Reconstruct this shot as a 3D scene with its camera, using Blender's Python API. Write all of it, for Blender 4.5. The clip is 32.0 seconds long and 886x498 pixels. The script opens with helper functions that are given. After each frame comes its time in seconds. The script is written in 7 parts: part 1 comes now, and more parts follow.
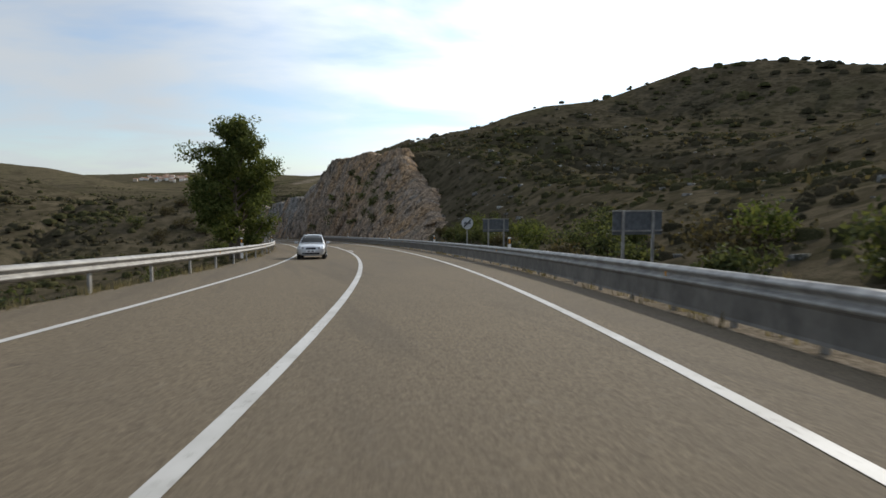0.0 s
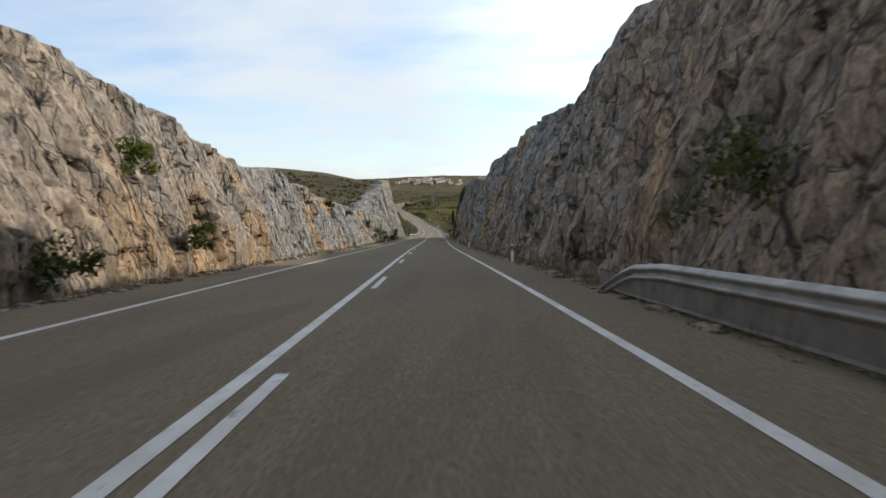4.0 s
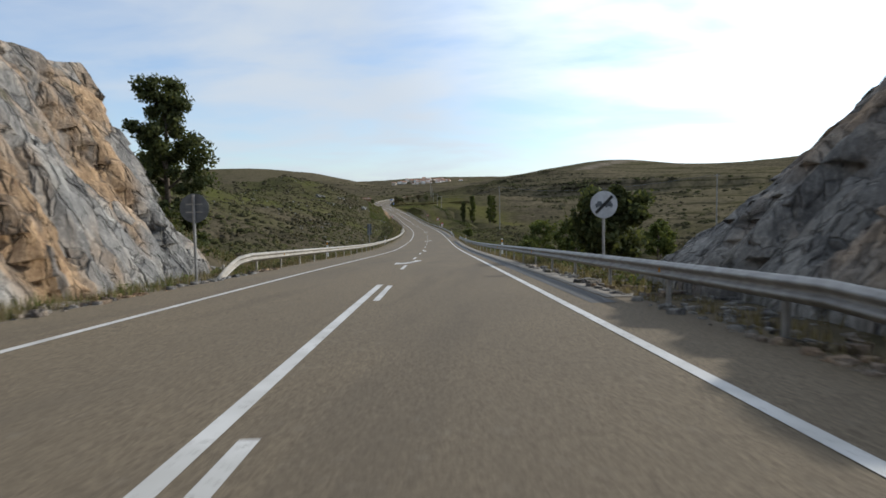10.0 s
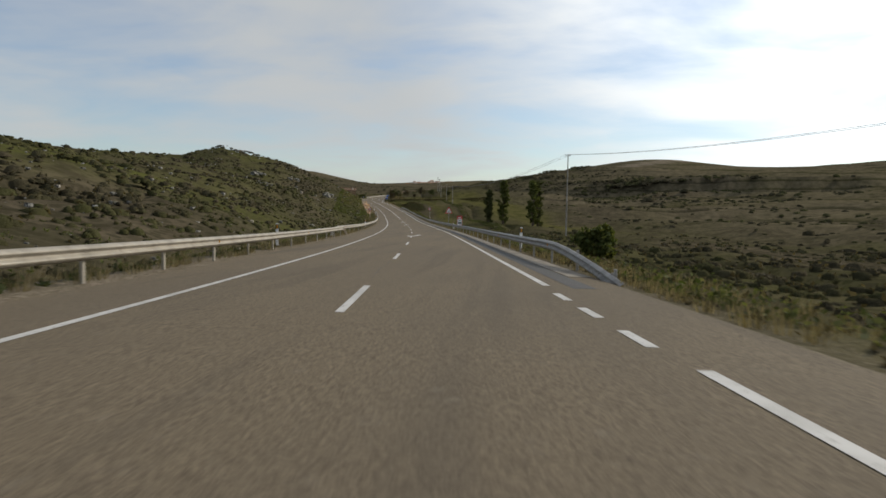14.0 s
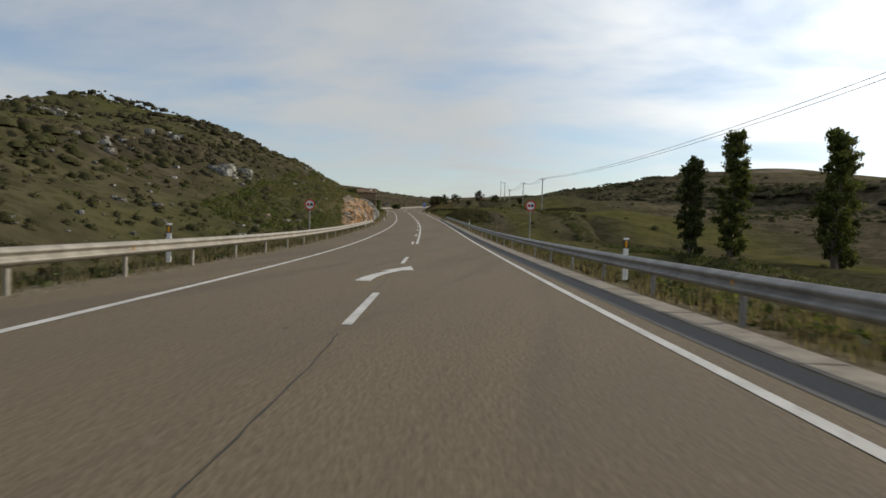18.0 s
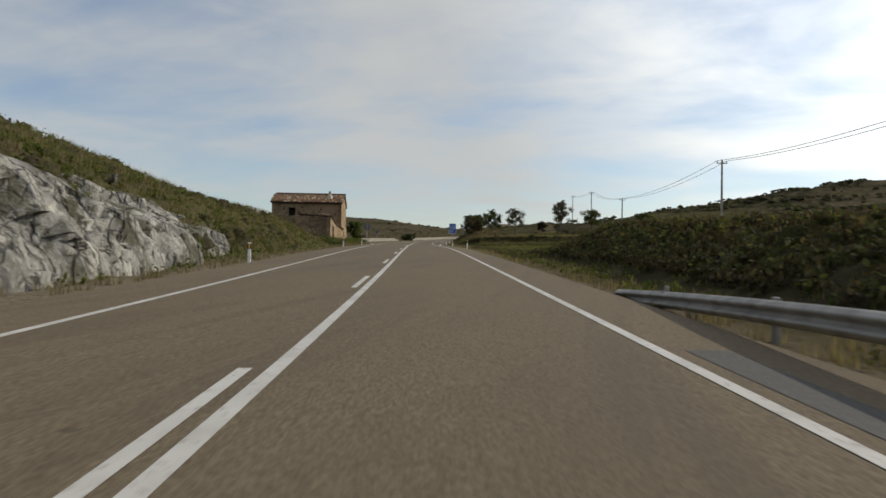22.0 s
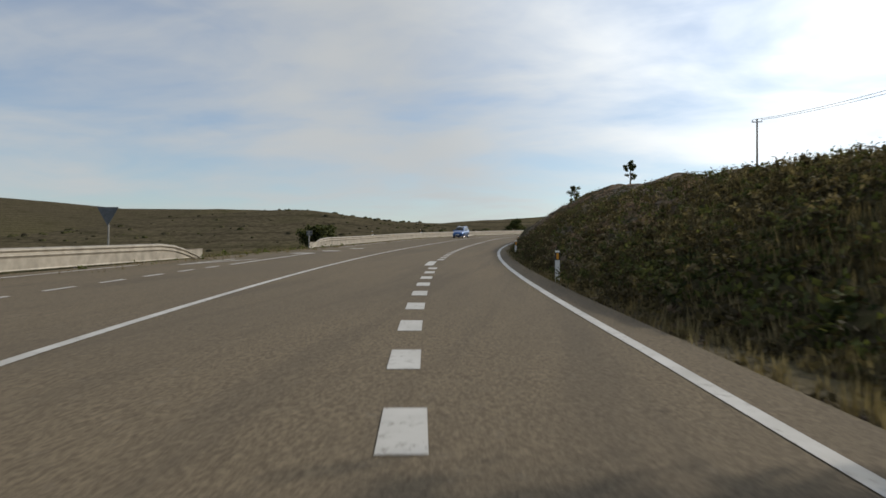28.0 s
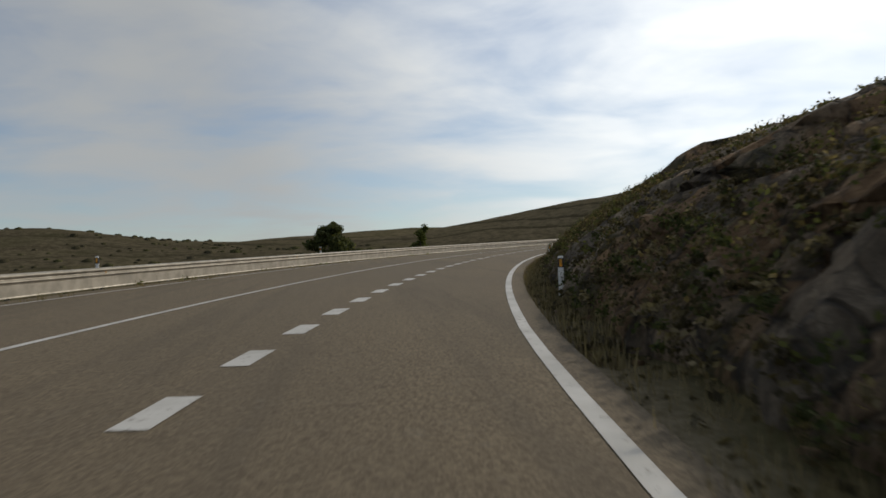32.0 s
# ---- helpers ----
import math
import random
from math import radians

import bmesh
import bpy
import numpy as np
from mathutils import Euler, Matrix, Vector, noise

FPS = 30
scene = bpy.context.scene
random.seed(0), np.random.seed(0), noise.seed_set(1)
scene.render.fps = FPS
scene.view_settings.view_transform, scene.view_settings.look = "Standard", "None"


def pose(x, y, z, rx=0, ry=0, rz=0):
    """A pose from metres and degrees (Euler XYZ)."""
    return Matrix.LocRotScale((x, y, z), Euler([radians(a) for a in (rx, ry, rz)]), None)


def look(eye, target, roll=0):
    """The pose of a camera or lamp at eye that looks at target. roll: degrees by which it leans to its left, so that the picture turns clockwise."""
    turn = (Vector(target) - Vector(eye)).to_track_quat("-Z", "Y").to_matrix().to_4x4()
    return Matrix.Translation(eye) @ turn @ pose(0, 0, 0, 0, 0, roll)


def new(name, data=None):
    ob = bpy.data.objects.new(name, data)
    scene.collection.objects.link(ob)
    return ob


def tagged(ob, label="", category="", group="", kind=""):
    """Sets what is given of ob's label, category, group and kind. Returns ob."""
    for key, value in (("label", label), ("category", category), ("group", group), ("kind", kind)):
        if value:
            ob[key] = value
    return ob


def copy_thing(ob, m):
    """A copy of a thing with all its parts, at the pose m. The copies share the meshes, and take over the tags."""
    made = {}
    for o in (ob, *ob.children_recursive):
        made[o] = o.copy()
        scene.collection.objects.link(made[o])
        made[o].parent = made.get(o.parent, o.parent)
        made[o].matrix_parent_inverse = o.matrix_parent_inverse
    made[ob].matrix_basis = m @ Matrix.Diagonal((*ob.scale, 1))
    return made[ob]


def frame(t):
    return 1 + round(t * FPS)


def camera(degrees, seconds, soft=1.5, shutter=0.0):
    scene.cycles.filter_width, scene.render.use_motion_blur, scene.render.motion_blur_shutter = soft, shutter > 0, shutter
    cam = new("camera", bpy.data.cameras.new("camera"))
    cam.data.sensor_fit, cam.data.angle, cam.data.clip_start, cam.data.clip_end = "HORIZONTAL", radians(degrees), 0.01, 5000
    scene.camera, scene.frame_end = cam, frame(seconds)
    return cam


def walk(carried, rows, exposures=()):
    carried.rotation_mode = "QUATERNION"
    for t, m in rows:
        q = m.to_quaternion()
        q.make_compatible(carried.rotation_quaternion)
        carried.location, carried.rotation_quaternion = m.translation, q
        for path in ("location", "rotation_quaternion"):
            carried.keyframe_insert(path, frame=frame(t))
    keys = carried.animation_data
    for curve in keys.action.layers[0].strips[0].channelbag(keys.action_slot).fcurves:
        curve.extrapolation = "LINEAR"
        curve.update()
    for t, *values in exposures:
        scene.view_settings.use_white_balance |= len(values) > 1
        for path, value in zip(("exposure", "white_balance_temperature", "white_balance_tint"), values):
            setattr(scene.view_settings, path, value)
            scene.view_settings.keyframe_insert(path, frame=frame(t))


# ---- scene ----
# ---- camera and its drive ----
PATH = [  # seconds, x, y, z, pitch, lean, heading
    (0.0, 0.00, 0.00, 0.00, -4.45, -0.15, -16.40),
    (0.5, 3.52, 13.73, -0.80, -4.77, -0.08, -13.74),
    (1.0, 6.28, 27.66, -1.61, -4.55, -0.05, -10.12),
    (1.5, 8.23, 41.76, -2.41, -4.72, 0.05, -7.04),
    (2.0, 9.47, 55.96, -3.18, -4.25, 0.12, -4.37),
    (2.5, 10.07, 70.18, -3.93, -4.40, 0.16, -1.88),
    (3.0, 9.97, 84.41, -4.65, -4.08, 0.13, 1.31),
    (3.5, 9.21, 98.64, -5.36, -4.19, 0.13, 3.37),
    (4.0, 8.06, 112.84, -6.08, -4.23, 0.14, 4.54),
    (4.5, 6.69, 127.03, -6.80, -4.30, 0.17, 5.05),
    (5.0, 5.25, 141.23, -7.54, -4.38, 0.20, 5.12),
    (5.5, 3.82, 155.43, -8.30, -4.10, 0.26, 4.98),
    (6.0, 2.42, 169.67, -9.07, -4.25, 0.33, 4.81),
    (6.5, 1.08, 183.94, -9.82, -4.33, 0.63, 4.48),
    (7.0, -0.18, 198.15, -10.53, -4.08, 0.77, 4.30),
    (7.5, -1.40, 212.25, -11.20, -4.11, 0.88, 4.18),
    (8.0, -2.65, 226.30, -11.85, -4.12, 0.95, 4.58),
    (8.5, -3.96, 240.34, -12.50, -4.32, 1.02, 4.69),
    (9.0, -5.29, 254.42, -13.16, -4.38, 1.05, 4.67),
    (9.5, -6.61, 268.62, -13.82, -4.37, 0.96, 4.55),
    (10.0, -7.92, 282.97, -14.49, -3.91, 0.80, 4.48),
    (10.5, -9.23, 297.45, -15.19, -3.98, 0.55, 4.41),
    (11.0, -10.50, 312.05, -15.96, -4.80, 0.18, 4.14),
    (11.5, -11.74, 326.77, -16.76, -4.67, -0.01, 4.12),
    (12.0, -13.03, 341.64, -17.55, -4.77, -0.23, 4.33),
    (12.5, -14.38, 356.76, -18.27, -3.98, -0.44, 4.49),
    (13.0, -15.81, 372.17, -18.87, -3.35, -0.90, 4.73),
    (13.5, -17.32, 387.66, -19.38, -3.35, -1.08, 4.92),
    (14.0, -18.86, 403.09, -19.81, -3.39, -0.99, 5.13),
    (14.5, -20.45, 418.48, -20.18, -2.64, -1.36, 5.24),
    (15.0, -22.11, 433.89, -20.49, -2.35, -0.99, 5.66),
    (15.5, -23.90, 449.31, -20.73, -2.16, -0.71, 6.19),
    (16.0, -25.85, 464.81, -20.93, -2.06, -0.49, 6.75),
    (16.5, -27.99, 480.40, -21.12, -2.49, -0.31, 7.42),
    (17.0, -30.37, 496.06, -21.30, -1.83, -0.55, 8.46),
    (17.5, -32.99, 511.82, -21.44, -1.83, -1.07, 9.01),
    (18.0, -35.78, 527.70, -21.55, -1.83, -1.78, 9.54),
    (18.5, -38.73, 543.58, -21.57, -1.19, -1.54, 10.08),
    (19.0, -41.74, 559.33, -21.46, -0.79, -1.10, 10.13),
    (19.5, -44.69, 574.72, -21.21, 0.15, -1.24, 10.19),
    (20.0, -47.56, 589.51, -20.87, 0.16, -1.09, 10.36),
    (20.5, -50.34, 603.62, -20.49, 0.33, -0.74, 10.50),
    (21.0, -53.05, 617.15, -20.09, 0.35, -0.67, 10.78),
    (21.5, -55.75, 630.15, -19.66, 0.56, -0.67, 11.28),
    (22.0, -58.49, 642.72, -19.21, 0.99, -1.00, 11.93),
    (22.5, -61.29, 654.93, -18.73, 1.11, -1.20, 12.46),
    (23.0, -64.11, 666.74, -18.23, 1.19, -1.13, 13.05),
    (23.5, -66.95, 678.08, -17.75, 1.26, -0.88, 13.62),
    (24.0, -69.71, 688.89, -17.30, 0.91, -0.65, 13.62),
    (24.5, -72.34, 699.21, -16.92, 0.87, -0.08, 13.58),
    (25.0, -74.89, 709.32, -16.60, 0.42, 0.43, 13.35),
    (25.5, -77.33, 719.37, -16.32, 0.40, 0.21, 12.49),
    (26.0, -79.62, 729.43, -16.04, 0.23, 0.04, 11.77),
    (26.5, -81.79, 739.52, -15.73, 0.42, -0.12, 11.07),
    (27.0, -83.83, 749.65, -15.39, 0.64, -0.29, 10.25),
    (27.5, -85.70, 759.83, -15.02, 0.85, -0.49, 9.21),
    (28.0, -87.35, 770.02, -14.62, 0.66, -0.23, 7.80),
    (28.5, -88.73, 780.11, -14.24, 0.63, 0.42, 6.37),
    (29.0, -89.81, 790.11, -13.88, 0.66, 0.70, 4.50),
    (29.5, -90.57, 800.19, -13.51, 1.04, 1.64, 2.72),
    (30.0, -91.04, 810.39, -13.12, 1.20, 1.72, 1.09),
    (30.5, -91.20, 820.68, -12.70, 1.50, 1.89, -0.69),
    (31.0, -91.02, 831.04, -12.21, 1.68, 2.00, -2.66),
    (31.5, -90.43, 841.44, -11.69, 1.85, 2.03, -5.21),
    (32.0, -89.42, 851.82, -11.11, 1.82, 1.95, -7.39),
]
LANE_T = [0, 1, 2, 3, 6, 9, 13, 14, 17, 19, 21, 23, 25, 28, 30, 32]
LANE_D = [1.15, 1.55, 1.58, 1.6, 1.52, 1.38, 1.52, 1.35, 1.5, 0.85, 1.1, 1.5, 1.4, 4.2, 5.3, 6.0]
cam = camera(66.3, 32.0, soft=1.6, shutter=0.1)
EXPOSURES = [(0, 0.1, 6310, 9), (2.0, 0.25, 6080, 9), (3.0, 0.45, 6280, 9), (6.0, 0.6, 6180, 9), (7.5, 0.85, 6130, 9), (8.7, 1.3, 6130, 9), (9.3, 1.25, 6030, 9), (10.2, 0.05, 5980, 9), (11.0, -0.1, 6280, 9), (12.0, -0.1, 6580, 9), (20.0, -0.1, 6780, 9), (23.0, -0.1, 6880, 9), (24.5, -0.1, 6850, 8), (28.0, -0.1, 6630, 9), (31.0, -0.15, 6630, 9), (32.0, -0.5, 6730, 9)]  # seconds, stops, kelvin, tint
walk(cam, [(t, pose(x, y, z, 90 + pitch, lean, yaw)) for t, x, y, z, pitch, lean, yaw in PATH], EXPOSURES)

# centre line of the road: camera's way, moved to the middle marking
EYE = 1.22
_t = np.array([r[0] for r in PATH])
_p = np.array([r[1:4] for r in PATH])
_tg = np.gradient(_p[:, :2], axis=0)
_tg /= np.linalg.norm(_tg, axis=1)[:, None]
_off = np.interp(_t, LANE_T, LANE_D)
_c = np.column_stack([_p[:, 0] - _tg[:, 1] * _off, _p[:, 1] + _tg[:, 0] * _off, _p[:, 2] - EYE])


def _extend(c, n, step, turn, climb, back=False):
    """Carry the line on past an end, bending by turn degrees a step."""
    out, a, b = [], (c[1] if back else c[-2]), (c[0] if back else c[-1])
    d = (b - a)[:2] / np.linalg.norm((b - a)[:2])
    p = b.copy()
    for i in range(n):
        w = radians(turn if i < 12 else 0)
        d = np.array([d[0] * math.cos(w) - d[1] * math.sin(w), d[0] * math.sin(w) + d[1] * math.cos(w)])
        p = p + np.array([d[0] * step, d[1] * step, climb * step])
        out.append(p.copy())
    return np.array(out[::-1] if back else out)


_pre, _post = _extend(_c, 8, 12.0, -4.5, 0.045, True), _extend(_c, 16, 12.0, -4.2, 0.045)
_all = np.vstack([_pre, _c, _post])
_len = np.concatenate([[0], np.cumsum(np.linalg.norm(np.diff(_all[:, :2], axis=0), axis=1))])
_s0 = _len[len(_pre)]
_len -= _s0
S_MIN, S_MAX = float(_len[0]), float(_len[-1])
_fs = np.arange(S_MIN, S_MAX, 1.0)
_line = np.column_stack([np.interp(_fs, _len, _all[:, k]) for k in range(3)])


def _smooth(a, n):
    k = np.hanning(n + 2)[1:-1]
    k /= k.sum()
    pad = np.concatenate([2 * a[0] - a[n // 2:0:-1], a, 2 * a[-1] - a[-2:-n // 2 - 1:-1]])
    return np.convolve(pad, k, "valid")


_line = np.column_stack([_smooth(_line[:, k], n) for k, n in ((0, 31), (1, 31), (2, 41))])
_dir = np.gradient(_line[:, :2], axis=0)
_dir /= np.linalg.norm(_dir, axis=1)[:, None]


def S(t):
    """Station (metres along the road) beside which the camera is at time t."""
    return float(np.interp(t, _t, _len[len(_pre):len(_pre) + len(_t)]))


def place(s, d, h=0.0):
    """World point at station s, d metres right of the middle line, h above the road."""
    x, y, z, u, v = (np.interp(s, _fs, a) for a in (*_line.T, *_dir.T))
    return float(x + v * d), float(y - u * d), float(z + h)


def heading(s):
    """Degrees the road turns left from north at station s."""
    return math.degrees(math.atan2(-np.interp(s, _fs, _dir[:, 0]), np.interp(s, _fs, _dir[:, 1])))


def station(x, y):
    """Nearest station, offset to the right and road height for arrays of points."""
    x, y = np.asarray(x, float).ravel(), np.asarray(y, float).ravel()
    sub = _line[::4]
    i = np.empty(len(x), int)
    for a in range(0, len(x), 20000):
        i[a:a + 20000] = np.argmin((x[a:a + 20000, None] - sub[None, :, 0]) ** 2 + (y[a:a + 20000, None] - sub[None, :, 1]) ** 2, axis=1)
    i = np.minimum(i * 4, len(_line) - 1)
    dx, dy = x - _line[i, 0], y - _line[i, 1]
    along = dx * _dir[i, 0] + dy * _dir[i, 1]
    d = dx * _dir[i, 1] - dy * _dir[i, 0]
    s = _fs[i] + along
    return s, d, np.interp(s, _fs, _line[:, 2])


# ---- daylight ----
SUN_TURN, SUN_HIGH = 54, 28  # degrees right of north, degrees up
_a, _e = radians(SUN_TURN), radians(SUN_HIGH)
TO_SUN = Vector((math.sin(_a) * math.cos(_e), math.cos(_a) * math.cos(_e), math.sin(_e)))


def nodes_of(tree, kind, **sets):
    n = tree.nodes.new(kind)
    for k, v in sets.items():
        n.inputs[k.replace("_", " ")].default_value = v
    return n


def build_sky():
    world = bpy.data.worlds.new("sky")
    scene.world = world
    world.use_nodes = True
    t = world.node_tree
    t.nodes.clear()
    out, bg = t.nodes.new("ShaderNodeOutputWorld"), t.nodes.new("ShaderNodeBackground")
    sky = t.nodes.new("ShaderNodeTexSky")
    sky.sky_type, sky.sun_disc = "NISHITA", False
    sky.sun_elevation, sky.sun_rotation = radians(SUN_HIGH), radians(SUN_TURN)
    sky.air_density, sky.dust_density = 1.0, 0.5
    co = t.nodes.new("ShaderNodeTexCoord")
    # the view direction thrown on a flat layer of high cloud
    sep = t.nodes.new("ShaderNodeSeparateXYZ")
    t.links.new(co.outputs["Generated"], sep.inputs[0])
    up = t.nodes.new("ShaderNodeMath")
    up.operation, up.inputs[1].default_value = "MAXIMUM", 0.0
    t.links.new(sep.outputs[2], up.inputs[0])
    lift = t.nodes.new("ShaderNodeMath")
    lift.operation, lift.inputs[1].default_value = "ADD", 0.16
    t.links.new(up.outputs[0], lift.inputs[0])
    comb = t.nodes.new("ShaderNodeCombineXYZ")
    for k in (0, 1):
        dv = t.nodes.new("ShaderNodeMath")
        dv.operation = "DIVIDE"
        t.links.new(sep.outputs[k], dv.inputs[0])
        t.links.new(lift.outputs[0], dv.inputs[1])
        t.links.new(dv.outputs[0], comb.inputs[k])
    mp = t.nodes.new("ShaderNodeMapping")
    mp.inputs["Rotation"].default_value = (0, 0, radians(28))
    mp.inputs["Scale"].default_value = (0.9, 1.2, 1)
    mp.inputs["Location"].default_value = (0.35, 0.9, 0)
    t.links.new(comb.outputs[0], mp.inputs[0])
    n1 = nodes_of(t, "ShaderNodeTexNoise", Scale=0.9, Detail=6, Roughness=0.50, Distortion=0.35)
    n2 = nodes_of(t, "ShaderNodeTexNoise", Scale=2.6, Detail=5, Roughness=0.52, Distortion=0.8)
    for n in (n1, n2):
        t.links.new(mp.outputs[0], n.inputs["Vector"])
    add = t.nodes.new("ShaderNodeMath")
    add.operation = "MULTIPLY_ADD"
    add.inputs[1].default_value = 0.22
    t.links.new(n2.outputs[0], add.inputs[0])
    t.links.new(n1.outputs[0], add.inputs[2])
    ramp = t.nodes.new("ShaderNodeMapRange")
    ramp.interpolation_type = "SMOOTHSTEP"
    for k, v in ((1, 0.40), (2, 0.78), (3, 0.16), (4, 0.94)):
        ramp.inputs[k].default_value = v
    t.links.new(add.outputs[0], ramp.inputs[0])
    # brightness of the cloud grows towards the sun
    dot = t.nodes.new("ShaderNodeVectorMath")
    dot.operation = "DOT_PRODUCT"
    dot.inputs[1].default_value = TO_SUN
    t.links.new(co.outputs["Generated"], dot.inputs[0])
    glow = t.nodes.new("ShaderNodeMapRange")
    glow.interpolation_type = "SMOOTHSTEP"
    for k, v in ((1, 0.45), (2, 1.0), (3, CLOUD[0]), (4, CLOUD[1])):
        glow.inputs[k].default_value = v
    t.links.new(dot.outputs["Value"], glow.inputs[0])
    white = t.nodes.new("ShaderNodeVectorMath")
    white.operation = "SCALE"
    white.inputs[0].default_value = (0.93, 0.97, 1.0)
    t.links.new(glow.outputs[0], white.inputs["Scale"])
    mix = t.nodes.new("ShaderNodeMix")
    mix.data_type = "RGBA"
    t.links.new(ramp.outputs[0], mix.inputs["Factor"])
    clear = t.nodes.new("ShaderNodeVectorMath")
    clear.operation = "MULTIPLY"
    clear.inputs[1].default_value = (1.22, 1.34, 1.52)
    t.links.new(sky.outputs[0], clear.inputs[0])
    t.links.new(clear.outputs[0], mix.inputs["A"])
    t.links.new(white.outputs[0], mix.inputs["B"])
    t.links.new(mix.outputs["Result"], bg.inputs[0])
    bg.inputs[1].default_value = SKY_STRENGTH
    t.links.new(bg.outputs[0], out.inputs[0])


CLOUD, SKY_STRENGTH = (7.2, 21.0), 0.085
build_sky()
_sun = bpy.data.lights.new("sun", "SUN")
_sun.energy, _sun.angle, _sun.color = 3.2, radians(1.0), (1.0, 0.91, 0.78)
new("sun", _sun).matrix_world = look(TO_SUN * 500, (0, 0, 0))


# ---- materials ----
class Mat:
    """A small node builder: one principled surface, world-space noise, colour mixes and bump."""

    def __init__(self, name, rough=0.9, metal=0.0, spec=0.3):
        self.m = bpy.data.materials.new(name)
        self.m.use_nodes = True
        self.t = self.m.node_tree
        self.b = self.t.nodes["Principled BSDF"]
        self.b.inputs["Roughness"].default_value = rough
        self.b.inputs["Metallic"].default_value = metal
        self.b.inputs["Specular IOR Level"].default_value = spec
        g = self.t.nodes.new("ShaderNodeNewGeometry")
        self.pos = g.outputs["Position"]
        self.island = g.outputs["Random Per Island"]
        self.normal = g.outputs["Normal"]

    def scaled(self, scale, rot=(0, 0, 0), vec=None):
        n = self.t.nodes.new("ShaderNodeMapping")
        n.inputs["Scale"].default_value = scale
        n.inputs["Rotation"].default_value = rot
        self.t.links.new(vec or self.pos, n.inputs[0])
        return n.outputs[0]

    def warped(self, scale, far):
        """Position pushed about by a noise of that scale, far metres at most."""
        n = nodes_of(self.t, "ShaderNodeTexNoise", Scale=scale, Detail=4, Roughness=0.6)
        self.t.links.new(self.pos, n.inputs["Vector"])
        k = self.t.nodes.new("ShaderNodeVectorMath")
        k.operation = "MULTIPLY_ADD"
        k.inputs[1].default_value = (2 * far,) * 3
        self.t.links.new(n.outputs["Color"], k.inputs[0])
        self.t.links.new(self.pos, k.inputs[2])
        return k.outputs[0]

    def noise(self, scale, detail=4, rough=0.55, vec=None, distort=0.0):
        n = nodes_of(self.t, "ShaderNodeTexNoise", Scale=scale, Detail=detail, Roughness=rough, Distortion=distort)
        self.t.links.new(vec or self.pos, n.inputs["Vector"])
        return n.outputs[0]

    def cells(self, scale, vec=None, feature="F1", out="Distance"):
        n = self.t.nodes.new("ShaderNodeTexVoronoi")
        n.feature = feature
        n.inputs["Scale"].default_value = scale
        self.t.links.new(vec or self.pos, n.inputs["Vector"])
        return n.outputs[out]

    def span(self, v, a, b, lo=0.0, hi=1.0):
        n = self.t.nodes.new("ShaderNodeMapRange")
        n.interpolation_type = "SMOOTHSTEP"
        for k, x in ((1, a), (2, b), (3, lo), (4, hi)):
            n.inputs[k].default_value = x
        self.t.links.new(v, n.inputs[0])
        return n.outputs[0]

    def math(self, op, a, b):
        n = self.t.nodes.new("ShaderNodeMath")
        n.operation = op
        for k, x in ((0, a), (1, b)):
            if isinstance(x, (int, float)):
                n.inputs[k].default_value = x
            else:
                self.t.links.new(x, n.inputs[k])
        return n.outputs[0]

    def mix(self, f, a, b, mode="MIX"):
        n = self.t.nodes.new("ShaderNodeMix")
        n.data_type, n.blend_type = "RGBA", mode
        for k, x in (("Factor", f), ("A", a), ("B", b)):
            if isinstance(x, (int, float)):
                n.inputs[k].default_value = x
            elif isinstance(x, tuple):
                n.inputs[k].default_value = (*x, 1)
            else:
                self.t.links.new(x, n.inputs[k])
        return n.outputs["Result"]

    def attr(self, name):
        n = self.t.nodes.new("ShaderNodeAttribute")
        n.attribute_name = name
        return n.outputs["Fac"]

    def info(self):
        return self.t.nodes.new("ShaderNodeObjectInfo").outputs["Random"]

    def colour(self, c):
        if isinstance(c, tuple):
            self.b.inputs["Base Color"].default_value = (*c, 1)
        else:
            self.t.links.new(c, self.b.inputs["Base Color"])
        return self

    def rough(self, r):
        self.t.links.new(r, self.b.inputs["Roughness"])
        return self

    def bump(self, h, strength=0.5, dist=0.02):
        n = self.t.nodes.new("ShaderNodeBump")
        n.inputs["Strength"].default_value, n.inputs["Distance"].default_value = strength, dist
        self.t.links.new(h, n.inputs["Height"])
        self.t.links.new(n.outputs[0], self.b.inputs["Normal"])
        return self


def plain(name, colour, rough=0.6, metal=0.0, vary=0.15, scale=6.0, spec=0.4):
    """A painted, plastic or metal surface with faint uneven wear."""
    m = Mat(name, rough, metal, spec)
    n = m.noise(scale, 5)
    dark = tuple(c * (1 - vary) for c in colour)
    lite = tuple(min(1, c * (1 + vary)) for c in colour)
    m.colour(m.mix(m.span(n, 0.3, 0.7), dark, lite))
    m.rough(m.span(m.noise(scale * 3, 3), 0.3, 0.7, max(0.03, rough - 0.1), min(1, rough + 0.1)))
    return m.m


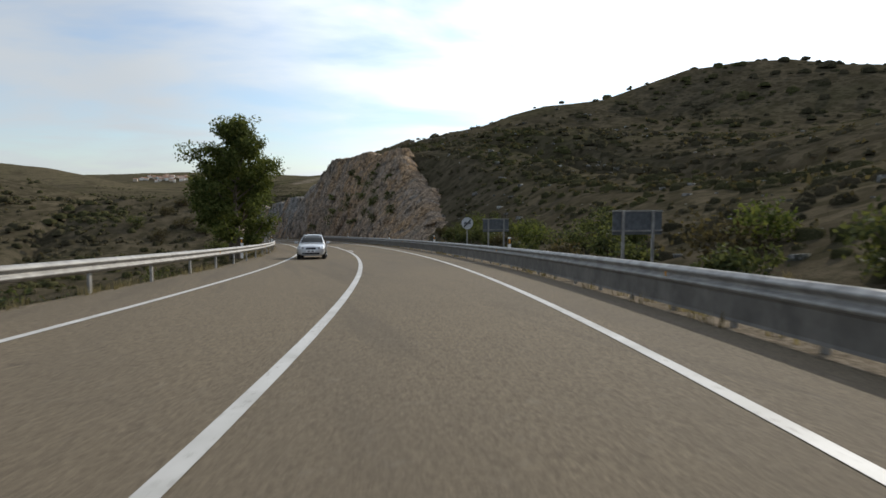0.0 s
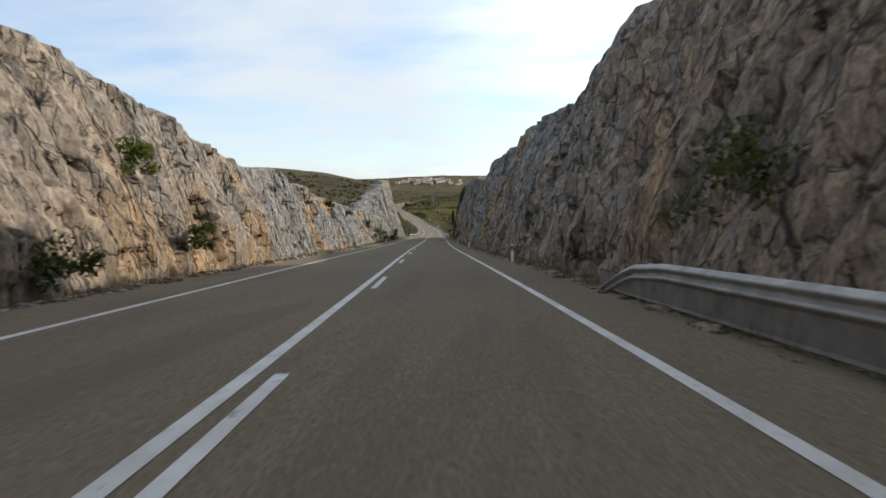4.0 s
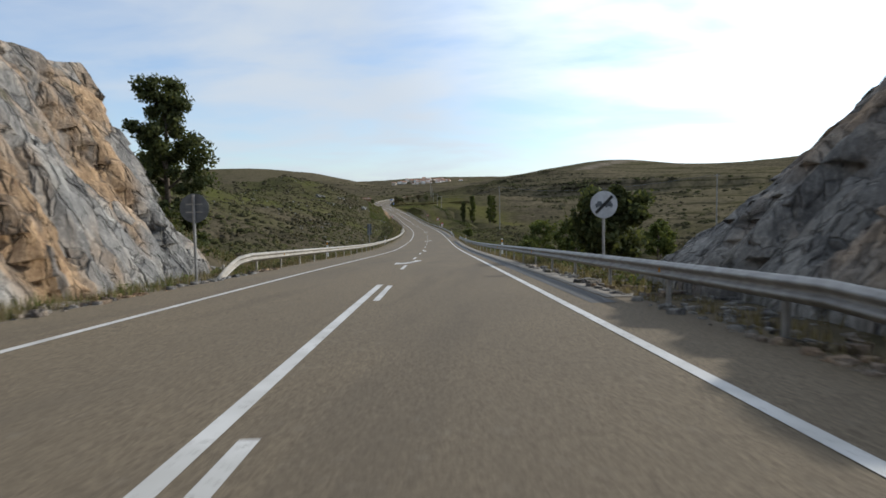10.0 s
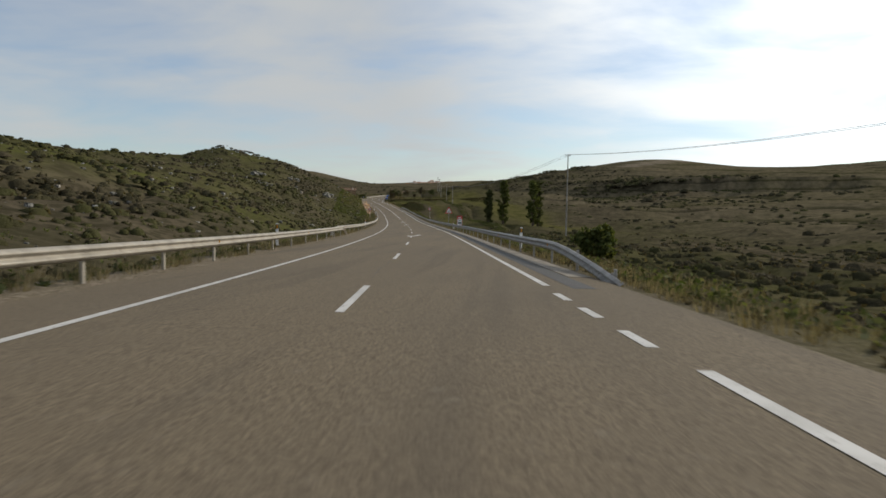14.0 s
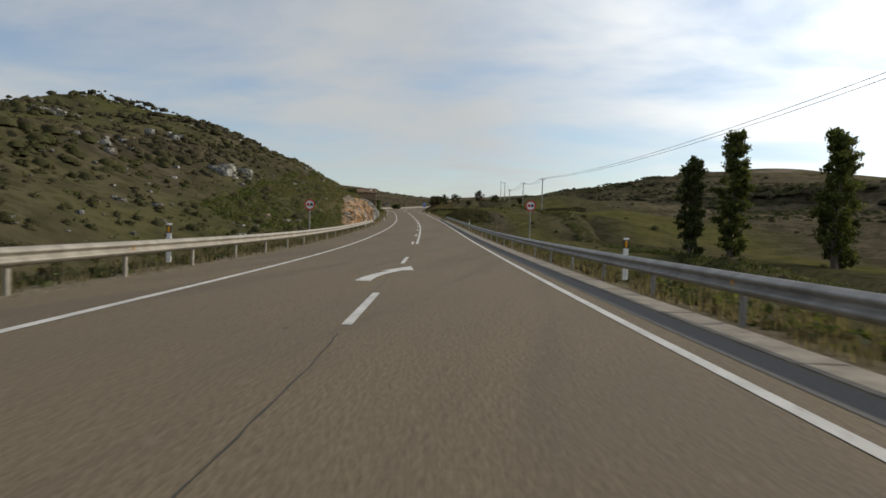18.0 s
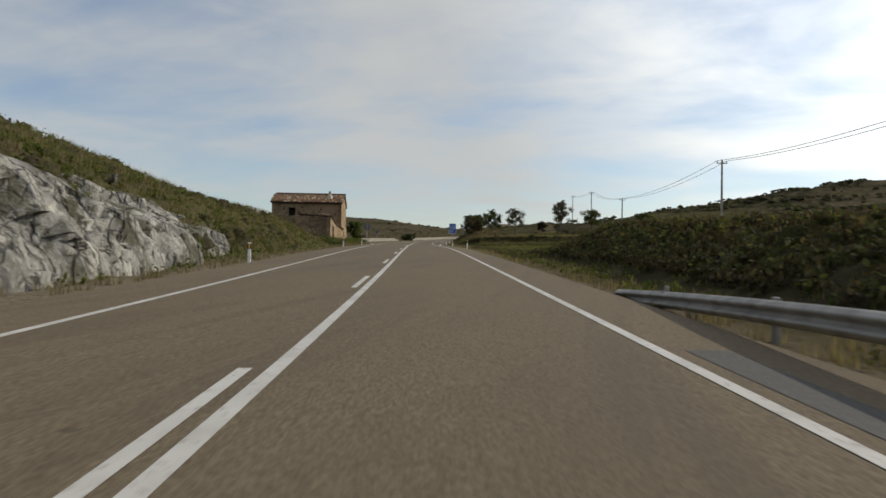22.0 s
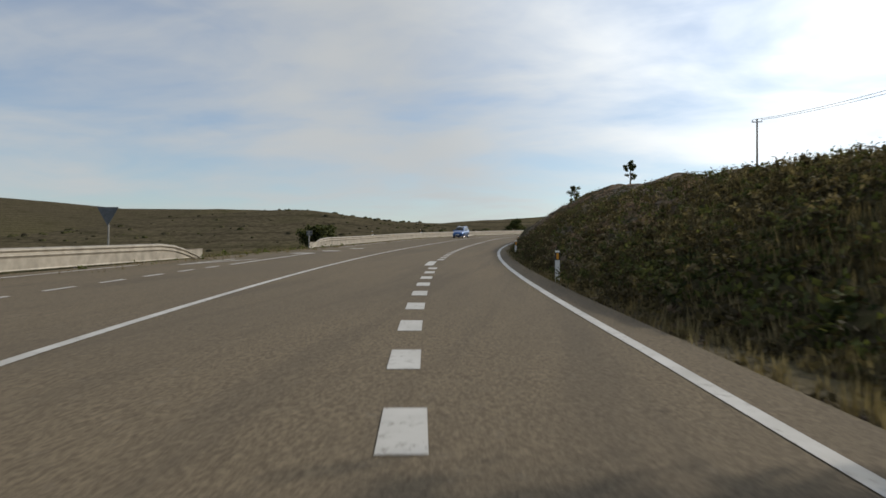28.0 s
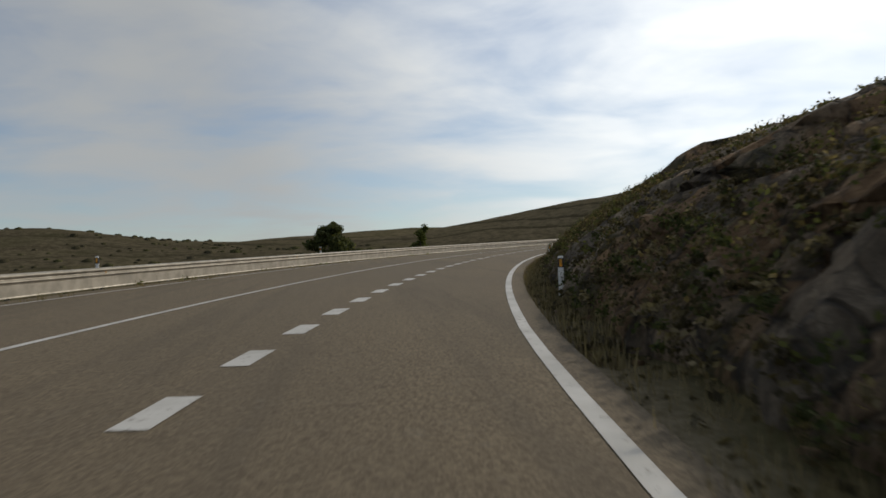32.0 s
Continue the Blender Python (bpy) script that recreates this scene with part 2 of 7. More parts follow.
def asphalt():
    """Worn asphalt: pale chippings in dark binder, streaks along the lanes, oil spots."""
    m = Mat("asphalt", 0.92, 0, 0.15)
    stone = m.noise(60, 2, 0.8)
    grain = m.noise(26, 4, 0.75)
    wear = m.noise(0.35, 4, 0.6, m.scaled((1, 0.25, 1)))
    lane = m.noise(1.1, 4, 0.6, m.scaled((1, 0.05, 1)))
    base = m.mix(m.span(grain, 0.34, 0.66), (0.078, 0.061, 0.041), (0.196, 0.156, 0.103))
    base = m.mix(m.span(wear, 0.35, 0.7, 0.0, 0.5), base, (0.104, 0.085, 0.061))
    base = m.mix(0.35, base, stone, "OVERLAY")
    base = m.mix(m.span(m.cells(30), 0.0, 0.22, 0.55, 0.0), base, (0.24, 0.205, 0.155))
    base = m.mix(m.span(lane, 0.36, 0.50, 0.30, 0.0), base, (0.072, 0.060, 0.045))
    base = m.mix(m.span(m.noise(5, 4, 0.7), 0.58, 0.72, 0, 0.30), base, (0.20, 0.17, 0.13))
    base = m.mix(m.span(m.noise(2.2, 3, 0.6), 0.72, 0.76, 0, 0.6), base, (0.035, 0.030, 0.024))
    m.colour(base)
    m.bump(grain, 0.5, 0.008)
    return m.m


def fresh_asphalt():
    m = Mat("drain_asphalt", 0.85)
    g = m.noise(30, 3, 0.7)
    m.colour(m.mix(m.span(g, 0.3, 0.7), (0.042, 0.041, 0.040), (0.085, 0.082, 0.078)))
    m.bump(g, 0.3, 0.006)
    return m.m


def road_paint():
    m = Mat("road_paint", 0.6)
    chips = m.noise(9, 6, 0.75)
    dirt = m.noise(1.2, 4)
    c = m.mix(m.span(dirt, 0.3, 0.75), (0.50, 0.49, 0.46), (0.36, 0.35, 0.32))
    c = m.mix(m.span(chips, 0.56, 0.66), c, (0.20, 0.18, 0.155))
    m.colour(c)
    m.bump(chips, 0.2, 0.004)
    return m.m


def rock_mat(name="cut_rock", dark=(0.108, 0.106, 0.102), light=(0.285, 0.275, 0.250), seam=(0.45, 0.60), moss_from=0.58, tan_to=None, ochre=((0.20, 0.118, 0.058), (0.43, 0.285, 0.150))):
    """Slate and limestone in upright beds: blue-grey slabs with rusty seams, dry moss and open joints."""
    m = Mat(name, 0.95, 0, 0.08)
    bent = m.warped(0.55, 0.35)
    tall = m.scaled((1, 1, 0.24), (0.10, 0.06, 0), bent)
    big = m.noise(0.13, 4, 0.6, m.scaled((1, 1, 0.5)))
    mid = m.noise(1.0, 5, 0.66, tall)
    fine = m.noise(6.5, 6, 0.74, m.scaled((1, 1, 0.6)))
    slab = m.span(m.cells(1.15, tall, out="Color"), 0.15, 0.85)
    chip = m.cells(2.6, m.scaled((1, 1, 0.42), (0.1, -0.12, 0), bent), out="Color")
    tone = m.math("ADD", m.math("MULTIPLY", slab, 0.38), m.math("MULTIPLY", m.span(mid, 0.34, 0.66), 0.62))
    c = m.mix(tone, dark, light)
    c = m.mix(m.span(fine, 0.46, 0.70, 0.0, 0.55), c, tuple(1.4 * q for q in light))
    c = m.mix(m.span(fine, 0.30, 0.44, 0.55, 0.0), c, tuple(0.55 * q for q in dark))
    rust = m.math("MULTIPLY", m.span(big, *seam), m.span(m.math("ADD", m.math("MULTIPLY", slab, 0.4), mid), 0.48, 0.80, 0.1, 1.0))
    c = m.mix(m.math("MULTIPLY", rust, 0.85), c, m.mix(m.span(fine, 0.33, 0.67), *ochre))
    if tan_to:  # brown weathered rock gives way to blue-grey farther along
        sep = m.t.nodes.new("ShaderNodeSeparateXYZ")
        m.t.links.new(m.pos, sep.inputs[0])
        c = m.mix(m.math("MULTIPLY", m.span(sep.outputs[1], tan_to - 25, tan_to + 30, 0.72, 0.0), m.span(mid, 0.32, 0.60, 0.3, 1.0)), c, m.mix(m.span(fine, 0.35, 0.65), (0.185, 0.118, 0.064), (0.45, 0.315, 0.190)))
    c = m.mix(m.span(chip, 0.2, 0.8), m.mix(1.0, c, (0.80, 0.80, 0.81), "MULTIPLY"), m.mix(1.0, c, (1.24, 1.23, 1.21), "MULTIPLY"))
    streak = m.noise(1.5, 4, 0.65, m.scaled((1.7, 1.7, 0.13), (0.06, 0.03, 0)))
    c = m.mix(m.span(streak, 0.56, 0.70, 0.0, 0.5), c, (0.075, 0.075, 0.074))
    moss = m.math("MULTIPLY", m.span(m.noise(0.7, 6, 0.7), moss_from, moss_from + 0.09), 0.75)
    c = m.mix(moss, c, (0.062, 0.060, 0.032))
    joint = m.cells(1.15, tall, "DISTANCE_TO_EDGE")
    joint2 = m.cells(2.6, m.scaled((1, 1, 0.42), (0.1, -0.12, 0), bent), "DISTANCE_TO_EDGE")
    torn = m.span(m.noise(1.3, 4, 0.6), 0.40, 0.56)
    c = m.mix(m.math("MULTIPLY", m.span(joint, 0.0, 0.045, 0.7, 0.0), torn), c, (0.030, 0.029, 0.027))
    c = m.mix(m.math("MULTIPLY", m.span(joint2, 0.0, 0.07, 0.6, 0.0), torn), c, (0.045, 0.043, 0.040))
    m.colour(c)
    h = m.math("ADD", m.math("MULTIPLY", mid, 0.35), m.math("MULTIPLY", fine, 0.55))
    h = m.math("ADD", h, m.math("ADD", m.math("MULTIPLY", slab, 0.35), m.math("MULTIPLY", chip, 0.30)))
    h = m.math("ADD", h, m.math("MULTIPLY", m.math("MULTIPLY", m.span(joint, 0.0, 0.08, -0.8, 0.0), torn), 1.0))
    m.bump(m.math("ADD", h, m.math("MULTIPLY", m.span(joint2, 0.0, 0.10, -0.35, 0.0), torn)), 1.0, 0.16)
    return m.m


def ground_mat():
    """Dry steppe: straw grass, olive scrub, bare soil; 'field' marks crops, 'verge' gravel by the road, 'lush' greener grass."""
    m = Mat("steppe_ground", 1.0, 0, 0.0)
    n0, n1, n2 = m.noise(0.035, 4, 0.6), m.noise(0.30, 5, 0.62), m.noise(2.6, 5, 0.68)
    tuft = m.math("ADD", m.cells(0.85), m.math("MULTIPLY", m.noise(1.7, 4, 0.6), 0.6))
    bare = m.noise(0.09, 5, 0.7)
    c = m.mix(m.span(n1, 0.36, 0.66), (0.056, 0.047, 0.031), (0.104, 0.086, 0.058))
    c = m.mix(m.span(n2, 0.40, 0.72, 0, 0.55), c, (0.044, 0.041, 0.024))
    c = m.mix(m.span(n0, 0.48, 0.66, 0, 0.5), c, (0.054, 0.052, 0.027))
    c = m.mix(m.math("MULTIPLY", m.span(m.noise(1.1, 5, 0.7), 0.60, 0.74), m.span(bare, 0.45, 0.65)), c, (0.125, 0.103, 0.074))
    c = m.mix(m.span(tuft, 0.62, 0.80, 0.6, 0.0), c, (0.034, 0.032, 0.018))
    lush = m.mix(m.span(n2, 0.3, 0.7), (0.046, 0.052, 0.016), (0.094, 0.094, 0.030))
    c = m.mix(m.math("MULTIPLY", m.attr("lush"), m.span(n1, 0.3, 0.62, 0.25, 0.85)), c, lush)
    crop = m.mix(m.span(n1, 0.3, 0.7), (0.072, 0.070, 0.024), (0.130, 0.116, 0.046))
    crop = m.mix(m.span(m.noise(0.55, 5, 0.7), 0.52, 0.70, 0.0, 0.6), crop, (0.110, 0.088, 0.048))
    crop = m.mix(m.span(m.noise(7.0, 5, 0.7), 0.42, 0.66, 0.45, 0.0), crop, (0.030, 0.033, 0.012))
    c = m.mix(m.attr("field"), c, crop)
    sep = m.t.nodes.new("ShaderNodeSeparateXYZ")
    m.t.links.new(m.pos, sep.inputs[0])
    level = m.math("FRACT", m.math("MULTIPLY", m.math("ADD", sep.outputs[2], m.math("MULTIPLY", m.noise(0.012, 3, 0.5), 14.0)), 0.19), 0.0)
    step = m.math("MULTIPLY", m.attr("terrace"), m.span(m.noise(0.02, 3, 0.6), 0.30, 0.46))
    c = m.mix(m.math("MULTIPLY", m.math("MULTIPLY", step, m.span(level, 0.15, 0.30)), 0.7), c, m.mix(m.span(n1, 0.35, 0.65), (0.085, 0.072, 0.045), (0.140, 0.118, 0.076)))
    c = m.mix(m.math("MULTIPLY", m.math("MULTIPLY", step, m.span(level, 0.0, 0.18, 1.0, 0.0)), 0.5), c, (0.028, 0.027, 0.016))
    grit = m.mix(m.span(m.noise(9, 4, 0.7), 0.35, 0.65), (0.12, 0.098, 0.070), (0.25, 0.21, 0.16))
    c = m.mix(m.math("MULTIPLY", m.attr("verge"), m.span(n2, 0.25, 0.6, 0.45, 1.0)), c, grit)
    m.colour(c)
    m.bump(m.math("ADD", n2, m.math("MULTIPLY", m.noise(12, 4, 0.7), 0.4)), 0.8, 0.12)
    return m.m


def leafy(name, dark, light, spec=0.08):
    """Thin leaves: part of the light passes through them."""
    m = Mat(name, 0.8, 0, spec)
    c = m.mix(m.island, dark, light)
    m.colour(c)
    thin = m.t.nodes.new("ShaderNodeBsdfTranslucent")
    m.t.links.new(m.mix(1.0, c, (1.3, 1.25, 0.75), "MULTIPLY"), thin.inputs[0])
    both = m.t.nodes.new("ShaderNodeMixShader")
    both.inputs[0].default_value = 0.35
    m.t.links.new(m.b.outputs[0], both.inputs[1])
    m.t.links.new(thin.outputs[0], both.inputs[2])
    m.t.links.new(both.outputs[0], m.t.nodes["Material Output"].inputs[0])
    return m.m


def scrub_mat():
    """Cushions of thyme, broom and dry grass: olive to straw, speckled by twigs."""
    m = Mat("scrub_cushions", 1.0, 0, 0.0)
    fine = m.noise(14, 4, 0.7)
    c = m.mix(m.island, (0.036, 0.034, 0.020), (0.084, 0.072, 0.046))
    c = m.mix(m.span(m.noise(0.06, 3, 0.6), 0.42, 0.60, 0, 0.7), c, (0.062, 0.066, 0.024))
    c = m.mix(m.span(fine, 0.52, 0.68, 0, 0.6), c, (0.115, 0.098, 0.064))
    c = m.mix(m.span(fine, 0.34, 0.46, 0.6, 0), c, (0.018, 0.018, 0.010))
    m.colour(c)
    m.bump(fine, 1.0, 0.12)
    return m.m


ASPHALT, DRAIN, PAINT, ROCK, GROUND, SCRUB = asphalt(), fresh_asphalt(), road_paint(), rock_mat(tan_to=135), ground_mat(), scrub_mat()
PALE_ROCK = rock_mat("pale_outcrop_rock", (0.11, 0.10, 0.088), (0.36, 0.335, 0.285), (0.43, 0.52), 0.52, ochre=((0.27, 0.125, 0.045), (0.52, 0.29, 0.115)))
GREY_ROCK = rock_mat("grey_outcrop_rock", (0.10, 0.10, 0.092), (0.37, 0.365, 0.335), (0.60, 0.72), 0.50)
BANK_ROCK = rock_mat("brown_bank_rock", (0.072, 0.060, 0.047), (0.225, 0.190, 0.145), (0.40, 0.52), 0.52, ochre=((0.105, 0.060, 0.030), (0.24, 0.150, 0.080)))
STEEL = plain("galvanised_steel", (0.29, 0.28, 0.26), 0.6, 0.35, 0.22, 3.0)
WHITE_PLASTIC = plain("white_plastic", (0.78, 0.78, 0.76), 0.5, 0, 0.08)
BLACK_PLASTIC = plain("black_plastic", (0.02, 0.02, 0.022), 0.45)
AMBER = plain("amber_reflector", (0.75, 0.33, 0.03), 0.25)
BARK = plain("bark", (0.12, 0.095, 0.07), 0.95, 0, 0.4, 8)
LEAF_SCRUB = leafy("scrub_leaves", (0.034, 0.030, 0.018), (0.105, 0.088, 0.052))
LEAF_GREEN = leafy("green_leaves", (0.040, 0.058, 0.016), (0.14, 0.155, 0.050))
LEAF_DARK = leafy("dark_leaves", (0.028, 0.038, 0.016), (0.115, 0.125, 0.052))
STRAW = leafy("dry_grass", (0.10, 0.082, 0.048), (0.25, 0.21, 0.13))
CONCRETE = plain("concrete", (0.185, 0.162, 0.128), 0.9, 0, 0.3, 2.0)


# ---- shape of the land ----
def grain2(x, y, seed=0):
    """Smooth value noise in 0..1 for arrays."""
    xi, yi = np.floor(x), np.floor(y)
    fx, fy = x - xi, y - yi
    fx, fy = fx * fx * (3 - 2 * fx), fy * fy * (3 - 2 * fy)

    def h(a, b):
        v = np.sin(a * 127.1 + b * 311.7 + seed * 74.7) * 43758.5453
        return v - np.floor(v)

    return (h(xi, yi) * (1 - fx) + h(xi + 1, yi) * fx) * (1 - fy) + (h(xi, yi + 1) * (1 - fx) + h(xi + 1, yi + 1) * fx) * fy


def fbm(x, y, seed=0, octaves=4):
    out, amp, tot = 0, 1.0, 0
    for o in range(octaves):
        out = out + amp * grain2(x * 2 ** o, y * 2 ** o, seed + o * 13)
        tot += amp
        amp *= 0.5
    return out / tot


def along(s, *knots):
    """A value that changes along the road: knots (station, value)."""
    return np.interp(s, [k[0] for k in knots], [k[1] for k in knots])


# right side: foot of the slope from the middle line, its height, its run, and the rise behind it
def right_side(s):
    foot = along(s, (-96, 8.5), (45, 9.5), (70, 9.0), (105, 7.4), (150, 6.2), (280, 6.2), (290, 7.4), (310, 7.4), (620, 7.5), (640, 8.0), (690, 8.0), (700, 8.5), (765, 7.7), (785, 7.85), (812, 8.05), (830, 8.4), (1050, 8.5))
    high = along(s, (-96, 3), (10, 3), (30, 3), (50, 4), (64, 5.87), (80, 9.0), (92, 11.4), (102, 13.2), (116, 14.4), (130, 14.8), (150, 8.4), (160, 9.3), (180, 9.1), (200, 8.0), (230, 9.7), (245, 10.2), (253, 8.6), (257, 6.8), (266, 6.6), (272, 6.5), (275, 4.5), (285, 4.1), (298, 4.27), (306, 1.06), (314, -1.2), (330, -2.2), (560, -2.2), (630, -1.5), (648, 1.7), (675, 1.8), (684, 1.8), (691, 0.2), (695, -0.35), (735, -0.15), (754.4, -0.05), (756, 1.25), (768, 1.35), (782, 2.0), (790, 2.75), (800, 3.1), (818, 3.5), (829, 4.2), (844, 4.25), (852, 3.7), (870, 3.75), (900, 4.1), (930, 2.98), (1050, 2.26))
    run = along(s, (-96, 9), (50, 10), (70, 11), (102, 8.5), (150, 4), (200, 2.4), (235, 2.2), (248, 1.8), (272, 1.8), (280, 3.4), (306, 4), (320, 6), (640, 5), (660, 3.5), (688, 3.5), (700, 5), (752, 3), (780, 5.0), (830, 6), (1050, 6))
    back = along(s, (-96, 0.18), (0, 0.195), (30, 0.2), (50, 0.25), (70, 0.234), (90, 0.245), (110, 0.219), (130, 0.354), (150, 0.23), (280, 0.1), (306, 0), (330, -0.03), (420, -0.02), (560, 0), (640, -0.02), (700, 0.01), (752, 0.0), (757, 0.035), (770, 0.06), (784, 0.09), (800, 0.06), (830, 0.01), (870, -0.0361), (920, 0.152), (1050, 0.207))
    return foot, high, run, back


def left_side(s):
    foot = along(s, (-96, 6.0), (75, 6.0), (85, 7.2), (150, 6.6), (275, 6.6), (300, 7.0), (560, 6.4), (600, 7.4), (680, 7.4), (740, 7.2), (760, 6.0), (780, 9.5), (815, 9.5), (840, 7.6), (1050, 7.0))
    high = along(s, (-96, -4), (50, -3), (74, -0.5), (86, 3.7), (100, 7.05), (125, 6.75), (150, 4.9), (180, 4.15), (205, 4.25), (225, 7), (245, 10.3), (260, 11.4), (262, 12), (272, 13.1), (277, 11.9), (285, 11), (290, 7.89), (302, 6.62), (308, 7.55), (316, 1.99), (325, -1.2), (340, -1.99), (450, -1.91), (480, -1.61), (520, -1.24), (560, -1.05), (598, 2.4), (606, 2.71), (620, 3.92), (640, 4.07), (650, 3.51), (665, 3.9), (690, 3.1), (700, 2.75), (708, 2.1), (715, 1.55), (722, 1.0), (732, 0.5), (755, 0.4), (775, -0.567), (1050, -2.72))
    run = along(s, (-96, 9), (70, 7), (90, 4.0), (105, 3.0), (150, 1.8), (230, 2.2), (275, 3.4), (308, 4.5), (320, 6), (590, 6), (606, 2.0), (650, 2.4), (690, 4.2), (700, 3.1), (712, 3.4), (725, 5), (760, 5), (1050, 7))
    back = along(s, (-96, -0.06), (70, 0), (95, -0.106), (130, 0.0738), (170, 0.25), (190, 0.25), (215, 0.22), (235, 0.051), (250, 0.0999), (265, 0.0871), (280, 0.0375), (306, 0.0602), (320, 0.0912), (360, 0.18), (400, 0.23), (440, 0.302), (480, 0.345), (520, 0.319), (560, 0.393), (600, 0.325), (630, 0.355), (660, 0.485), (680, 0.365), (700, 0.119), (713, 0.19), (722, 0.17), (730, 0.0781), (780, -0.0912), (1050, -0.371))
    return foot, high, run, back


# hills: (x, y, height, reach across, reach along)
FAR_HILLS = [
    (-760, 300, 30, 200, 300), (-760, 2400, 116, 450, 300), (-330, 3000, 86.9, 330, 260), (150, 3100, 79.7, 350, 260), (-1500, 2300, 140, 420, 500), (640, 2500, 90.1, 380, 260),
    (-1700, 900, 95, 380, 600), (1300, 900, 85, 500, 700), (900, -300, 58.4, 500, 500), (-1000, -700, 57.9, 600, 500), (100, -1300, 70, 900, 400), (1700, 2200, 100, 700, 500),
    (-200, 4200, 154, 1600, 300), (-2600, 3900, 220, 900, 400), (2500, 3900, 171, 1200, 500),
]
HILLS = [
    (110, 130, 21.0, 50, 60), (-140, 690, 1.02, 40, 60), (78, 1130, 47.2, 170, 110), (250, 830, 15.1, 150, 190), (170, 480, 16, 70, 110), (420, 1150, 51.7, 200, 200),
    (-330, 480, 19.7, 120, 200), (-440, 1010, 6.21, 150, 200), (-280, 1240, 30.6, 170, 130), (-40, 1330, 32.5, 120, 100),
]
# knolls and hollows by the road: (x, y, height, reach)
KNOLLS = [
    (72, 84, -8.0, 38), (60, 120, -3.0, 32), (88, 50, -2.0, 30), (77, 6, 3.14, 55), (136, -5, 1.87, 75), (82, 110, -8, 55), (142, 115, 4.5, 75), (-76, 182, -1.89, 55), (74, 196, -17.4, 55),
    (134, 201, -4.01, 75), (-111, 514, -1.75, 55), (-170, 504, -1.67, 75), (-126, 595, -9.5, 55), (-185, 583, 2.24, 75), (-145, 675, -6.25, 55),
    (-18, 788, 1.34, 55), (-20, 848, -1.64, 55), (39, 838, -1.22, 75), (45, 851, -1.25, 75), (50, 950, 6.45, 80), (150, 950, -2.63, 80),
    (250, 1000, 2.7, 80), (0, 1080, -9.78, 80),
]


def set_back(s, side):
    """Metres by which the earth stands behind the cut rock."""
    return along(s, (70, 0), (84, 1.2), (300, 1.2), (312, 0), (794, 0), (804, 0.7), (1050, 0.7)) if side > 0 else along(s, (84, 0), (94, 1.2), (304, 1.2), (316, 0), (598, 0), (606, 0.5), (700, 0.5), (708, 0))


def land(x, y):
    """Height of the ground, with station and offset, for arrays of points."""
    s, d, z = station(x, y)
    sc = np.clip(s, S_MIN, S_MAX)
    over = np.hypot(np.maximum(0, np.abs(s - sc)), 0)
    a = np.abs(d)
    h = np.zeros(len(s))
    for side, f in ((1, right_side), (-1, left_side)):
        foot, high, run, back = f(sc)
        foot = foot + set_back(sc, side)
        u = np.clip((a - foot) / np.maximum(run, 0.1), 0, 1)
        rough = (fbm(sc * 0.11, a * 0.11, 5) - 0.5) * 2
        p = -0.12 * np.clip((a - 4.9) / 1.5, 0, 1) + high * u + back * np.clip(a - foot - run, 0, 46)
        p = p + rough * np.clip((a - foot - run) / 10, 0, 1) * 1.6
        h = np.where(d * side >= 0, p, h)
    fade = np.clip(1 - np.maximum(a - 60, over * 1.2) / 260, 0, 1) ** 1.0
    base = -16.0
    out = base + (z + h - base) * fade
    hx, hy = np.asarray(x, float).ravel(), np.asarray(y, float).ravel()
    clear = np.clip((a - 26) / 50, 0, 1)
    clear = clear * clear * (3 - 2 * clear)
    clear = np.where(s > S_MAX + 30, 1.0, clear)
    for cx, cy, hh, rx, ry in FAR_HILLS + HILLS + [(*k, k[3]) for k in KNOLLS]:
        out = out + hh * np.exp(-((hx - cx) / rx) ** 2 - ((hy - cy) / ry) ** 2) * clear
    # old terraces on the valley slopes
    step = np.clip((a - 45) / 30, 0, 1) * np.clip((sc - 330) / 60, 0, 1) * (d > 0)
    out = out + step * 0.9 * (np.floor(out / 4.5) * 4.5 + 4.5 * np.clip((out / 4.5 - np.floor(out / 4.5) - 0.75) * 4, 0, 1) - out) * 0.6
    # level field and the bank that closes it
    flat = np.clip((sc - 692) / 8, 0, 1) * np.clip((766 - sc) / 8, 0, 1) * np.clip((64 - a) / 20, 0, 1) * np.clip((a - 11) / 3, 0, 1) * (d > 0)
    out = out + (z + right_side(sc)[1] + 0.022 * (a - 11) - out) * flat * 0.92
    wide = (fbm(hx * 0.012, hy * 0.012, 3) - 0.5) * 9 * np.clip((a - 40) / 120, 0, 1)
    return out + wide, s, d


def mesh_from(name, verts, faces, material, parent=None, smooth=False):
    me = bpy.data.meshes.new(name)
    if isinstance(verts, np.ndarray):
        n = len(faces[0])
        me.vertices.add(len(verts))
        me.vertices.foreach_set("co", verts.astype(np.float32).ravel())
        me.loops.add(len(faces) * n)
        me.loops.foreach_set("vertex_index", np.asarray(faces, np.int32).ravel())
        me.polygons.add(len(faces))
        me.polygons.foreach_set("loop_start", np.arange(len(faces), dtype=np.int32) * n)
        me.update(calc_edges=True)
    else:
        me.from_pydata(verts, [], faces)
        me.update()
    if smooth:
        me.polygons.foreach_set("use_smooth", [True] * len(me.polygons))
    me.materials.append(material)
    ob = new(name, me)
    ob.parent = parent
    return ob


def grid_faces(rows, cols, base=0):
    i = np.arange((rows - 1) * (cols - 1))
    r, c = i // (cols - 1), i % (cols - 1)
    a = base + r * cols + c
    return np.column_stack([a, a + 1, a + cols + 1, a + cols])


